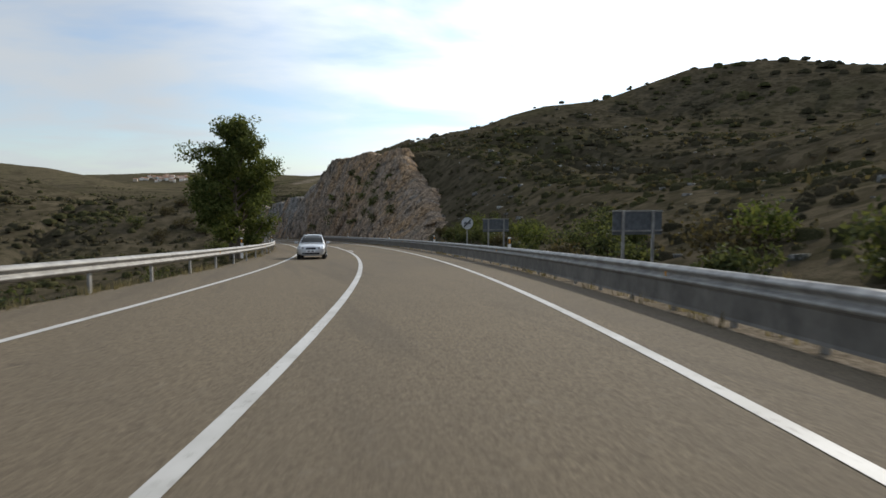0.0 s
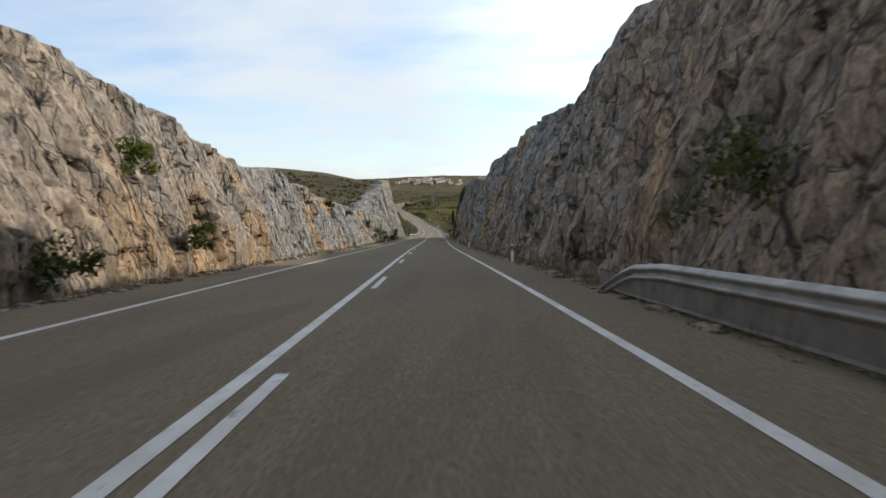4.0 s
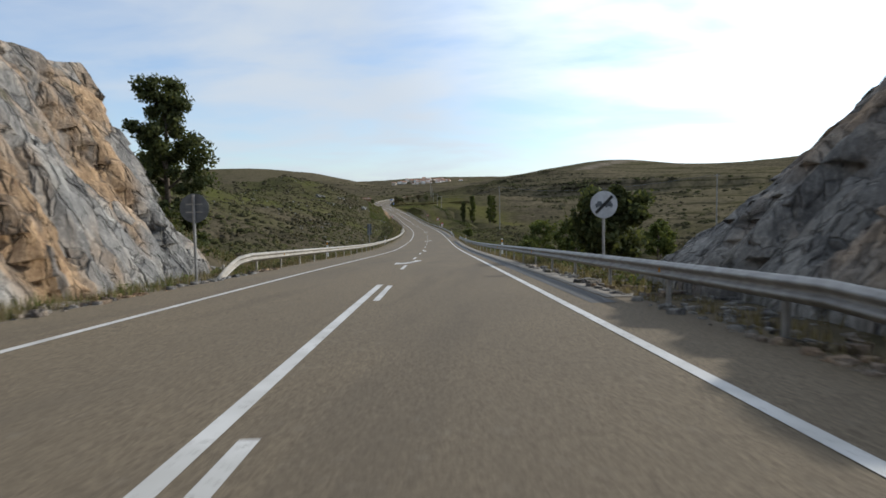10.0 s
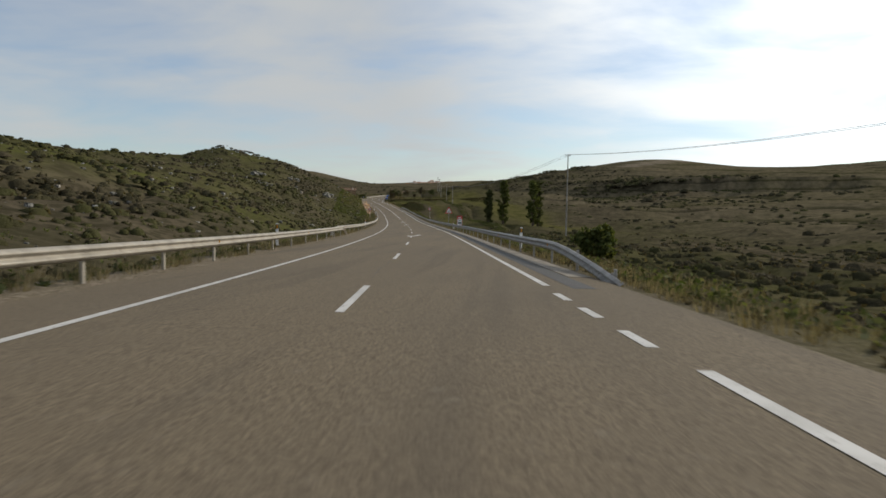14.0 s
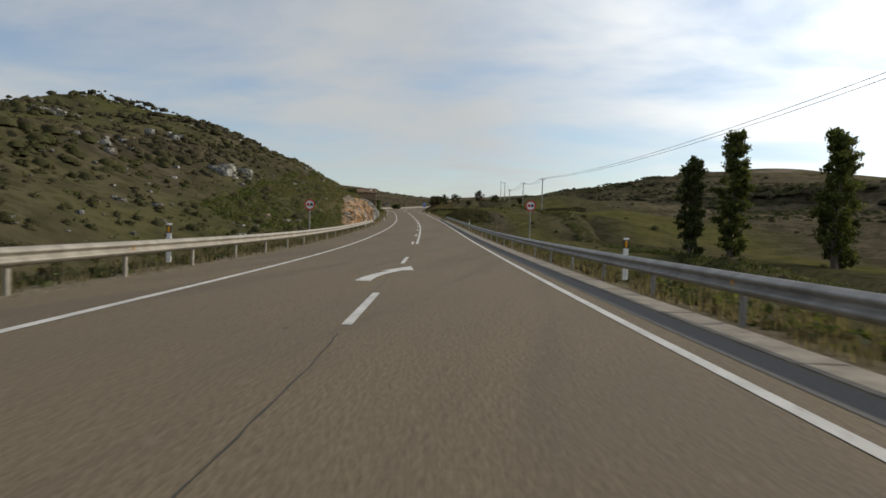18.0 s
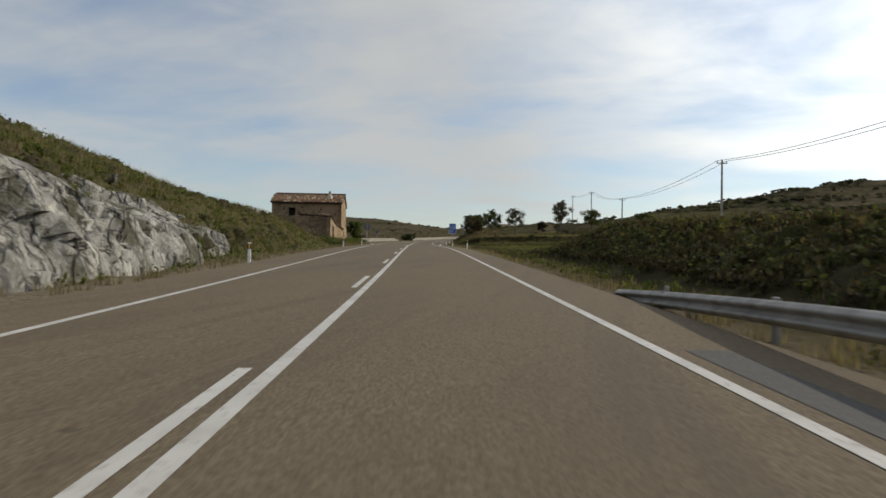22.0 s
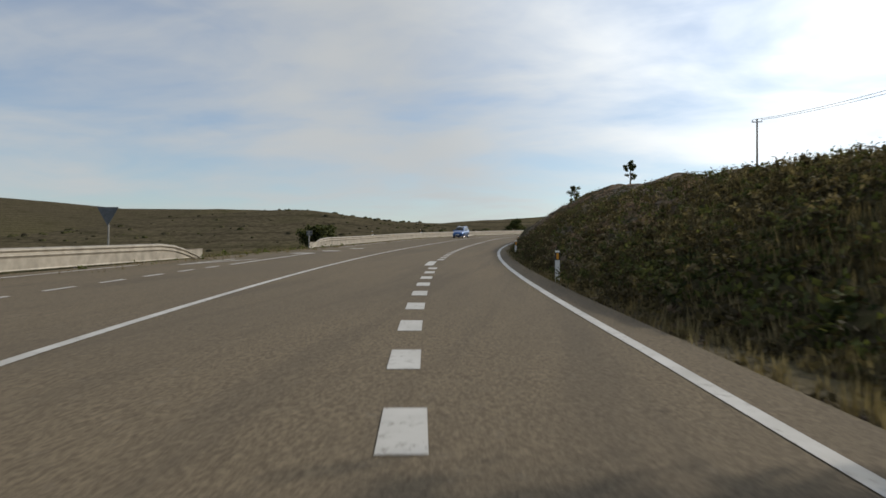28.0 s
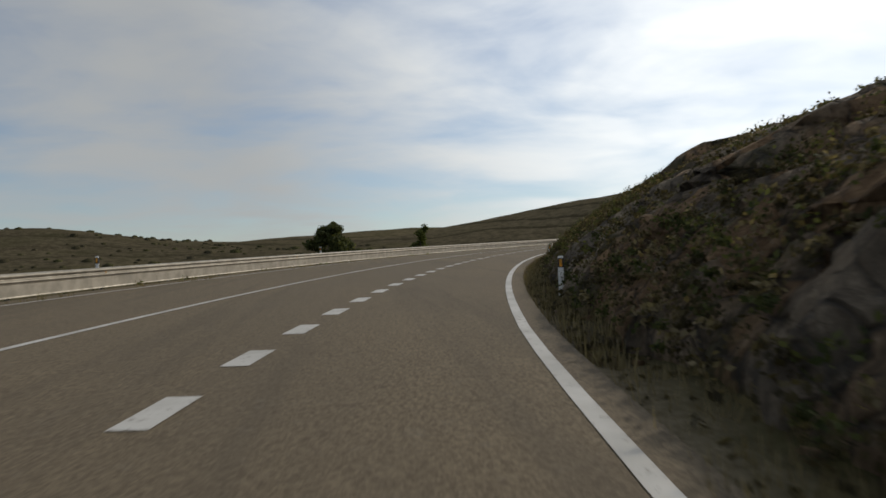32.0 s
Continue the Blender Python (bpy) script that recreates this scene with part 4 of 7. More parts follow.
for _side, _seed in ((1, 5), (-1, 6)):
    _rng = np.random.default_rng(_seed)
    for _n, _d0, _d1, _lo, _hi, _lab in (
            (13000, 7.0, 26.0, 0.18, 0.56, "low thyme and broom scrub close to the road"),
            (21000, 22.0, 72.0, 0.30, 0.95, "low grey-green thyme and broom scrub on the slopes"),
            (12000, 66.0, 170.0, 0.5, 1.5, "low scrub high on the hillsides"),
            (5000, 140.0, 380.0, 0.9, 2.6, "distant scrub on the hillsides")):
        _p = scatter(_n, (-70, 1040), (_d0 * _side, _d1 * _side), _seed + int(_d0), on_slope(_side))
        _r = _lo + (_hi - _lo) * _rng.random(len(_p)) ** 2.2
        mounds("scrub", _p, _r, _lab, _seed + int(_d1), 0.8 if _d0 < 10 else 0.55)
        if 10 < _d0 < 30:
            strew("scrub", _p + np.array([0, 0, 0.05]), _r * 1.1, 4, 0.08 + _r * 0.18, LEAF_SCRUB, "twigs and leaves of the scrub on the slopes", "scrub", seed=_seed + 2, shell=0.7, squash=0.6)
        if _d0 < 10:
            strew("scrub", _p + np.array([0, 0, 0.06]), _r * 1.05, 8, 0.06 + _r * 0.09, LEAF_SCRUB, "fine twigs and leaves of the roadside scrub", "scrub", seed=_seed, shell=0.8)


def verge_odds(s, d):
    a = np.abs(d)
    edge = np.where(d > 0, along(s, (-96, 5.3), (735, 5.5), (790, 8.0), (860, 8.8), (1060, 8.8)), 5.5)
    return np.where(a > edge, 0.9, 0.0) * (0.25 + 0.75 * (fbm(s * 0.12, d * 0.1, 61, 2) > 0.45))


for _side in (1, -1):
    _p = scatter(10000, (-40, 1000), (5.3 * _side, 10.5 * _side), 70 + _side, verge_odds)
    blades("verge_grass", _p, 0.17, 0.26, 14, STRAW, "dry straw-coloured grass along the verge", seed=80 + _side, wide=0.014)
    _p = scatter(4200, (300, 690 if _side > 0 else 1000), (6.2 * _side, 22.0 * _side), 90 + _side, verge_odds)
    strew("verge_herbs", _p + np.array([0, 0, 0.12]), np.full(len(_p), 0.24), 13, 0.07, LEAF_GREEN, "green weeds and herbs behind the verge", "weeds", squash=0.9, seed=95 + _side, shell=0.1)


# ---- loose stones ----
def stones(name, pts, radii, material, label, seed):
    """Angular broken stones lying on the ground."""
    rng = np.random.default_rng(seed)
    n = len(pts)
    cube = np.array([(x, y, z) for x in (-1, 1) for y in (-1, 1) for z in (-1, 1)], float)
    v = cube[None] * (0.55 + 0.5 * rng.random((n, 8, 3))) * radii[:, None, None] * np.array([1, 1, 0.7])
    a = rng.random(n) * 6.28
    x = v[..., 0] * np.cos(a)[:, None] - v[..., 1] * np.sin(a)[:, None]
    y = v[..., 0] * np.sin(a)[:, None] + v[..., 1] * np.cos(a)[:, None]
    v = (np.stack([x, y, v[..., 2]], -1) + pts[:, None]).reshape(-1, 3)
    one = np.array([(0, 1, 3, 2), (4, 6, 7, 5), (0, 4, 5, 1), (2, 3, 7, 6), (0, 2, 6, 4), (1, 5, 7, 3)])
    f = (one[None] + (np.arange(n) * 8)[:, None, None]).reshape(-1, 4)
    return tagged(mesh_from(name, v, f, material), label, "stones", kind="stuff")


for _side, _mat in ((1, ROCK), (-1, ROCK)):
    _p = scatter(5200, (95, 312), (5.0 * _side, 7.6 * _side), 140 + _side)
    _p[:, 2] = np.minimum(_p[:, 2], np.interp(station(_p[:, 0], _p[:, 1])[0], _fs, _line[:, 2]) + 0.15)
    stones("rubble", _p, 0.03 + 0.13 * np.random.default_rng(3).random(len(_p)) ** 3, _mat, "grey rubble fallen to the foot of the cutting", 150 + _side)
_p = scatter(1500, (420, 690), (-9.0, -70.0), 155)
stones("field_stones", _p, 0.06 + 0.30 * np.random.default_rng(4).random(len(_p)) ** 4, GREY_ROCK, "pale stones scattered over the grassy hill", 156)
for k, (_s, _d, _n, _big) in enumerate(((600, -18.5, 26, 0.85), (604, -39, 34, 0.8), (590, -27, 14, 0.5), (612, -30, 16, 0.6), (575, -33, 14, 0.5))):
    _p = scatter(_n, (_s - 4, _s + 4), (_d - 1.6, _d + 1.6), 180 + k)
    stones("hill_rocks", _p, 0.12 + _big * np.random.default_rng(8 + k).random(len(_p)) ** 1.6, GREY_ROCK, "grey rocks cropping out of the grassy hill", 190 + k)
for k, (_a, _b, _d0, _d1, _n, _big) in enumerate(((713, 719, -6.6, -8.2, 260, 0.10), (712, 716, -8.8, -10.5, 40, 0.30))):
    _p = scatter(_n, (_a, _b), (_d0, _d1), 200 + k)
    stones("rubble", _p, 0.03 + _big * np.random.default_rng(18 + k).random(len(_p)) ** 2, BANK_ROCK, "pale gravel and broken stones beside the old track", 210 + k)
_p = scatter(1200, (-60, 140), (10.0, 60.0), 157)
stones("field_stones", _p, 0.06 + 0.3 * np.random.default_rng(5).random(len(_p)) ** 4, GREY_ROCK, "small pale stones on the scrub slope", 158)
_p = scatter(1800, (780, 960), (7.3, 8.6), 159)
stones("rubble", _p, 0.02 + 0.09 * np.random.default_rng(6).random(len(_p)) ** 3, BANK_ROCK, "brown stones along the foot of the bank", 160)


# ---- more markings ----
def dash_at(k):
    """Station at which the k-th dash begins."""
    return float(along(k, (0, 48.4), (4, 101.9), (12, 207.4), (19, 297.0), (23, 348.3), (25, 375.5), (28, 414.0), (37, 538.7), (38, 552.0), (39, 569.0), (41, 597.7), (46, 662.7), (49, 698.7), (51, 721.0)))


for k in range(52):  # broken line: right of the solid one in the cutting, alone in the valley, left of it after
    s = dash_at(k)
    c = 0.28 if s < 300 else 0.10 if s < 560 else float(along(s, (569, -0.06), (604, 0.0), (625, -0.11), (650, -0.27), (700, -0.20), (722, -0.06)))
    ribbon("dash", s, s + 4.0, c - 0.065, c + 0.065, 0.0068, PAINT, markings)


def lane_split(s):
    return float(along(s, (743, 4.2), (772, 4.22), (777, 4.14), (785, 3.96), (826, 4.0), (845, 3.98), (869, 3.6), (1060, 3.5)))


for k in range(100):  # short broad dashes of the slow lane
    s = 739.9 + 2.35 * k
    if 802 < s < 807 or s < 743.5:
        continue
    ribbon("slow_lane_dash", s, s + 1.0, lane_split(s) - 0.15, lane_split(s) + 0.15, 0.006, PAINT, markings)
ribbon("dash", 731.6, 736.0, lambda s: centre(s) - 0.33, lambda s: centre(s) - 0.20, 0.0068, PAINT, markings)
ribbon("worn_dash", 803.4, 806.9, 3.58, 3.90, 0.006, PAINT, markings)
ribbon("worn_dash", 344.9, 348.1, 0.20, 0.44, 0.0062, PAINT, markings)
for s in (411.6, 413.8, 415.9):
    ribbon("edge_dash", s, s + 1.1, 3.55, 3.69, 0.006, PAINT, markings)
for k in range(18):
    ribbon("junction_dash", 763.0 + 2.25 * k, 764.15 + 2.25 * k, -3.66, -3.52, 0.006, PAINT, markings)


ribbon("lane_line", 731.5, 761.5, -3.64, -3.52, 0.0066, PAINT, markings)


def straight_arrow(s, d, slant):
    """Arrow of the lane that comes the other way, its head towards smaller stations."""
    v = [place(s + u, d + w, 0.0078) for u, w in ((4.6, slant - 0.10), (4.6, slant + 0.10), (1.5, 0.10), (1.5, -0.10), (1.75, -0.40), (1.45, 0.42), (0.0, -0.05))]
    ob = mesh_from("lane_arrow", v, [(0, 3, 2, 1), (4, 6, 5)], PAINT, markings)
    ob.data.flip_normals()


straight_arrow(779.6, -1.45, 0.15)
straight_arrow(780.2, -5.05, -0.1)

# painted island where the side road joins
for a, b, da, db in ((803.5, 816, -3.55, -3.85), (803.2, 808.5, -5.35, -5.2), (803.2, 808.5, -5.35, -4.2)):
    ribbon("island_line", a, b, lambda s: da + (db - da) * (s - a) / (b - a) - 0.08, lambda s: da + (db - da) * (s - a) / (b - a) + 0.08, 0.0066, PAINT, markings)
for a, da, db in ((816.0, -4.9, -3.7), (820.5, -4.4, -3.3), (826.0, -3.9, -2.95)):
    ribbon("island_bar", a, a + 1.1, da, db, 0.0070, PAINT, markings)


def bent_arrow(s, flip, shift=0.0):
    """A bent arrow on the asphalt that sends traffic back to its lane; flip: for the traffic that comes the other way."""
    def q(u):
        return s + (5.6 - u if flip else u)
    sides = (lambda u: -0.42 + 0.55 * min(1, u / 3.6) ** 2)
    verts, faces = [], []
    for k in range(9):
        u = 3.8 * k / 8
        c = sides(u) if not flip else 0.75 - 0.55 * (u / 3.8) ** 2
        w = 0.17 - 0.05 * k / 8
        verts += [place(q(u), c - w + shift, 0.0078), place(q(u), c + w + shift, 0.0078)]
    faces = [(2 * k, 2 * k + 1, 2 * k + 3, 2 * k + 2) for k in range(8)]
    n = len(verts)
    c0, c1 = (0.13, 0.42) if not flip else (0.20, -0.2)
    verts += [place(q(3.3), c0 - 0.42 + shift, 0.0082), place(q(3.9), c0 + 0.44 + shift, 0.0082), place(q(5.6), c1 + shift, 0.0082)]
    faces.append((n, n + 1, n + 2))
    if not flip:
        faces = [f[::-1] for f in faces]
    ob = mesh_from("bent_arrow", verts, [f[::-1] for f in faces], PAINT, markings)
    ob.data.update()


for s0, f0, d0 in ((314.7, True, -0.3), (393.0, True, -0.1), (458.0, True, 0.0), (519.4, False, 0.0), (545.2, False, 0.0)):
    bent_arrow(s0, f0, d0)

# tarred joints and cracks in the asphalt, plus one painted cast shadow
def crack(s0, s1, d0, d1, seed, wide=0.007):
    """A thin ragged dark line, for cracks and a painted shadow, from one spot of the road to another."""
    rng = np.random.default_rng(seed)
    n = max(6, int(math.hypot(s1 - s0, d1 - d0) / 0.25))
    u = np.linspace(0, 1, n)
    off = np.cumsum(rng.normal(size=n)) * 0.007
    off -= off[0] + (off[-1] - off[0]) * u
    across = abs(d1 - d0) > abs(s1 - s0)
    ss, dd = s0 + (s1 - s0) * u + off * across, d0 + (d1 - d0) * u + off * (not across)
    w = wide * (0.5 + rng.random(n))
    verts = []
    for a, b, c in zip(ss, dd, w):
        verts += [place(a - c * across, b - c * (not across), 0.0045), place(a + c * across, b + c * (not across), 0.0045)]
    ob = mesh_from("crack", verts, [(2 * k, 2 * k + 1, 2 * k + 3, 2 * k + 2) for k in range(n - 1)], TAR_SHADE, road)
    if (d1 > d0) == across:
        ob.data.flip_normals()


TAR_SHADE = plain("tar_joint_shade", (0.035, 0.031, 0.026), 0.8, 0, 0.3, 8)
for k, (a, b) in enumerate(((318, 345), (352, 376), (420, 452), (498, 538), (541, 566))):
    crack(a, b, 0.02, 0.10, 500 + k)
# the line at 603.2 is a shadow from the right verge, painted dark
for k, (s, a, b) in enumerate(((737.5, 0.4, 3.8), (603.2, 2.8, 4.0), (560.5, 1.6, 3.4), (505, 1.2, 3.5), (447, -2.6, 1.0), (333, 2.0, 3.9), (688, -1.5, 3.4), (262, 0.6, 3.5), (816, 3.9, 6.4), (41, 2.7, 4.6))):
    crack(s, s + 0.25, a, b, 520 + k, 0.010)

# dark drainage strip and pale concrete kerb outside the edge line in the valley
ribbon("drain_strip", 296, 392, 4.15, 4.62, 0.005, DRAIN, road)
ribbon("drain_strip", 418, 655, 4.15, 4.62, 0.005, DRAIN, road)
kerb_strip = tagged(new("concrete_gutter"), "pale concrete gutter slabs along the road edge", "gutter", kind="structure")
_slab = None
for k in range(88):
    s = 297 + 4.0 * k
    if 390 < s < 420 or s > 648:
        continue
    ribbon("slab", s, s + 3.94, 4.66, 5.22, 0.012, CONCRETE, kerb_strip, 4.0, 0.1)


# ---- crash barriers ----
def beam_profile():
    """Cross-section of a two-wave steel beam, across (out) and up."""
    out = []
    for k in range(13):
        u = k / 12
        out.append((0.045 * math.cos(u * 4 * math.pi) * -1, -0.155 + 0.31 * u))
    return out


def guardrail(s0, s1, d, side, label, panel=False, top=0.72, gap=4.0, flare=3.2, material=None, tail=None):
    """W-beam on steel posts; panel adds the low motorcyclist guard. d: offset, number or function."""
    material = material or STEEL
    fd = d if callable(d) else (lambda s: d)
    rail = tagged(new("crash_barrier"), label, "crash barrier")
    prof = beam_profile()
    ss = [s0 + 0.8, s0 + 1.6, s0 + 2.4] + list(np.arange(s0, s1, 2.0)) + [s1 - 2.4, s1 - 1.6, s1 - 0.8, s1]
    ss = sorted(set(round(v, 2) for v in ss))
    verts, faces = [], []
    for i, s in enumerate(ss):
        drop = 0.0
        if flare:
            drop = 0.68 * max(0.0, 1 - (s - s0) / flare, 1 - (s1 - s) / (tail or flare)) ** 1.5
        for o, h in prof:
            verts.append(place(s, fd(s) - side * (o + 0.06), top - 0.155 + h - drop))
    n = len(prof)
    for i in range(len(ss) - 1):
        for k in range(n - 1):
            q = (i * n + k, (i + 1) * n + k, (i + 1) * n + k + 1, i * n + k + 1)
            faces.append(q if side < 0 else q[::-1])
    b = mesh_from("beam", verts, faces, material, rail, True)
    sm = b.modifiers.new("thick", "SOLIDIFY")
    sm.thickness = 0.004
    if panel:
        v2, f2 = [], []
        pts = ((0.02, 0.05), (0.0, 0.09), (0.0, 0.41), (0.02, 0.45))
        for s in ss:
            v2 += [place(s, fd(s) - side * (o + 0.04), h) for o, h in pts]
        for i in range(len(ss) - 1):
            for k in range(3):
                q = (i * 4 + k, (i + 1) * 4 + k, (i + 1) * 4 + k + 1, i * 4 + k + 1)
                f2.append(q if side < 0 else q[::-1])
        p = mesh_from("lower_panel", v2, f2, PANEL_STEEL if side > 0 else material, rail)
        p.modifiers.new("thick", "SOLIDIFY").thickness = 0.004
    first = None
    k = s0 + 1.0
    while k < s1:
        drop = 0.5 * max(0.0, 1 - (k - s0) / flare, 1 - (s1 - k) / (tail or flare)) ** 1.5 if flare else 0
        m = at_road(k, fd(k) + side * 0.07, -drop)
        if first is None:
            bm = bmesh.new()
            box(bm, (0.06, 0.12, top + 0.58), (0, 0, top / 2 - 0.32), bevel=0.008)
            box(bm, (0.10, 0.09, 0.10), (-side * 0.05, 0, top - 0.16), bevel=0.006)
            first = part("post", bm, material, rail)
            first.matrix_basis = m
        else:
            share(first, "post", m, rail)
        k += gap
    # amber reflectors held in the wave
    lead = None
    k = s0 + 9.0
    while k < s1 - 6:
        m = at_road(k, fd(k) - side * 0.10, top - 0.155)
        if lead is None:
            bm = bmesh.new()
            box(bm, (0.03, 0.012, 0.085), bevel=0.004)
            lead = part("reflector", bm, AMBER, rail, "amber reflector")
            lead.matrix_basis = m
        else:
            share(lead, "reflector", m, rail)
        k += 16.0
    return rail


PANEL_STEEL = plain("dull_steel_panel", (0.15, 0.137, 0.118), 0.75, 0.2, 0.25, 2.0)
PALE_STEEL = plain("weathered_galvanised_steel", (0.28, 0.255, 0.21), 0.6, 0.3, 0.2, 2.0)
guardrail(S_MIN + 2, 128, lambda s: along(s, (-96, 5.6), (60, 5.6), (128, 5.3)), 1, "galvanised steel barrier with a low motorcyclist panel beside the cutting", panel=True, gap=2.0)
guardrail(S_MIN + 2, 77, -5.5, -1, "weathered steel crash barrier above the embankment")
guardrail(287, 399, 5.45, 1, "weathered galvanised crash barrier beside the valley road")
guardrail(419, 663, lambda s: along(s, (419, 5.45), (648, 5.45), (663, 5.75)), 1, "long galvanised crash barrier beside the terraced fields", flare=9.0, tail=14.0)
guardrail(305, 462, -5.35, -1, "pale steel crash barrier below the scrub hill", material=PALE_STEEL)
guardrail(456, 614, lambda s: along(s, (456, -6.0), (480, -5.4), (614, -5.4)), -1, "pale steel crash barrier before the rock outcrop", material=PALE_STEEL)
guardrail(748, 809.5, lambda s: along(s, (748, -6.4), (764, -8.2), (782, -8.6), (795, -8.35), (809.5, -7.1)), -1, "pale steel barrier with a low panel before the side road", panel=True, material=PALE_STEEL)
guardrail(827, 1010, lambda s: along(s, (827, -7.1), (840, -6.9), (1010, -6.5)), -1, "long pale steel barrier round the outside of the bend", panel=True, material=PALE_STEEL)


# ---- delineator posts ----
def delineator():
    thing = new("delineator_post")
    bm = bmesh.new()
    box(bm, (0.12, 0.045, 1.0), (0, 0, 0.35), bevel=0.012)
    part("post", bm, WHITE_PLASTIC, thing)
    bm = bmesh.new()
    for k, (z0, z1) in enumerate(((0.60, 0.80),)):
        box(bm, (0.124, 0.049, z1 - z0), (0, 0, (z0 + z1) / 2), Matrix.Shear("XZ", 4, (0.0, 0.0)))
    part("band", bm, BLACK_PLASTIC, thing, "slanted black band")
    bm = bmesh.new()
    box(bm, (0.06, 0.012, 0.16), (0, -0.026, 0.70), bevel=0.004)
    part("reflector", bm, AMBER, thing, "amber reflector")
    return tagged(thing, "white plastic delineator post with black band", "delineator post", "delineators along the road")


_d0 = delineator()
_first = True
for s, d, h in ([(r, 5.05, -0.1) for r in (142, 175, 208.6, 240.9, 272.2)] + [(r, -5.15, -0.05) for r in (87, 118, 147, 178, 210.2, 242.5, 275.9)]
                + [(r, 5.65, 0.25) for r in (-35, -15, 5, 25.3, 45.7, 67, 92.2, 112, 328, 379.4, 436.8, 491.7, 546.5, 605.6)]
                + [(r, -5.65, 0.25) for r in (-15, 34, 70.6, 328, 379, 435.9, 491.7, 547.8, 604)]
                + [(r, -5.3, -0.1) for r in (640, 673.7, 706.4, 731.4)] + [(770, -7.4, -0.1), (705, 5.3, -0.1), (727.5, 5.6, -0.1), (750.5, 6.1, -0.1), (773.3, 7.2, -0.1)]
                + [(796.4, 7.4, -0.1), (815.8, 7.6, -0.1)] + [(r, 7.85, -0.1) for r in (836.2, 857, 877.5, 898, 918)]
                + [(r, -7.0, 0.25) for r in (845, 864, 884, 904)]):
    m = at_road(s, d, h, random.uniform(-6, 6))
    if _first:
        _d0.matrix_basis, _first = m, False
    else:
        copy_thing(_d0, m)


# ---- road signs ----
SIGN_WHITE = plain("sign_white", (0.80, 0.80, 0.80), 0.35, 0, 0.05)
SIGN_RED = plain("sign_red", (0.58, 0.03, 0.03), 0.35, 0, 0.1)
SIGN_BLUE = plain("sign_blue", (0.02, 0.10, 0.42), 0.35, 0, 0.1)
SIGN_BLACK = plain("sign_black", (0.02, 0.02, 0.02), 0.4)
SIGN_GREY = plain("faded_sign_grey", (0.50, 0.51, 0.52), 0.45, 0.0, 0.12)
SIGN_BACK = plain("sign_back", (0.13, 0.14, 0.15), 0.5, 0.5, 0.2)


def disc(bm, r, y, t=0.012, seg=32, z=0.0):
    q = bmesh.ops.create_cone(bm, cap_ends=True, segments=seg, radius1=r, radius2=r, depth=t)
    bmesh.ops.transform(bm, matrix=Matrix.Translation((0, y, z)) @ Matrix.Rotation(radians(90), 4, "X"), verts=q["verts"])
    return bm


def poly(bm, pts, y, t=0.008):
    """A flat outline (x, z) with some thickness, facing the traffic."""
    a = [bm.verts.new((x, y, z)) for x, z in pts]
    b = [bm.verts.new((x, y + t, z)) for x, z in pts]
    bm.faces.new(a)
    bm.faces.new(b[::-1])
    n = len(pts)
    for i in range(n):
        bm.faces.new((a[i], b[i], b[(i + 1) % n], a[(i + 1) % n]))
    bmesh.ops.recalc_face_normals(bm, faces=bm.faces[:])
    return bm


def pole_of(thing, top, base=-1.0, r=0.045, x=0.0):
    bm = bmesh.new()
    rod(bm, r, r, (x, 0.05, base), (x, 0.05, top), 10)
    return part("pole", bm, STEEL, thing)


def car_glyph(bm, x, z, w):
    poly(bm, [(x - w / 2, z - 0.06), (x + w / 2, z - 0.06), (x + w / 2, z + 0.03), (x + w * 0.33, z + 0.04), (x + w * 0.25, z + 0.11), (x - w * 0.25, z + 0.11), (x - w * 0.33, z + 0.04), (x - w / 2, z + 0.03)], -0.030)
    poly(bm, [(x - w * 0.42, z - 0.10), (x - w * 0.22, z - 0.10), (x - w * 0.22, z - 0.06), (x - w * 0.42, z - 0.06)], -0.030)
    poly(bm, [(x + w * 0.22, z - 0.10), (x + w * 0.42, z - 0.10), (x + w * 0.42, z - 0.06), (x + w * 0.22, z - 0.06)], -0.030)


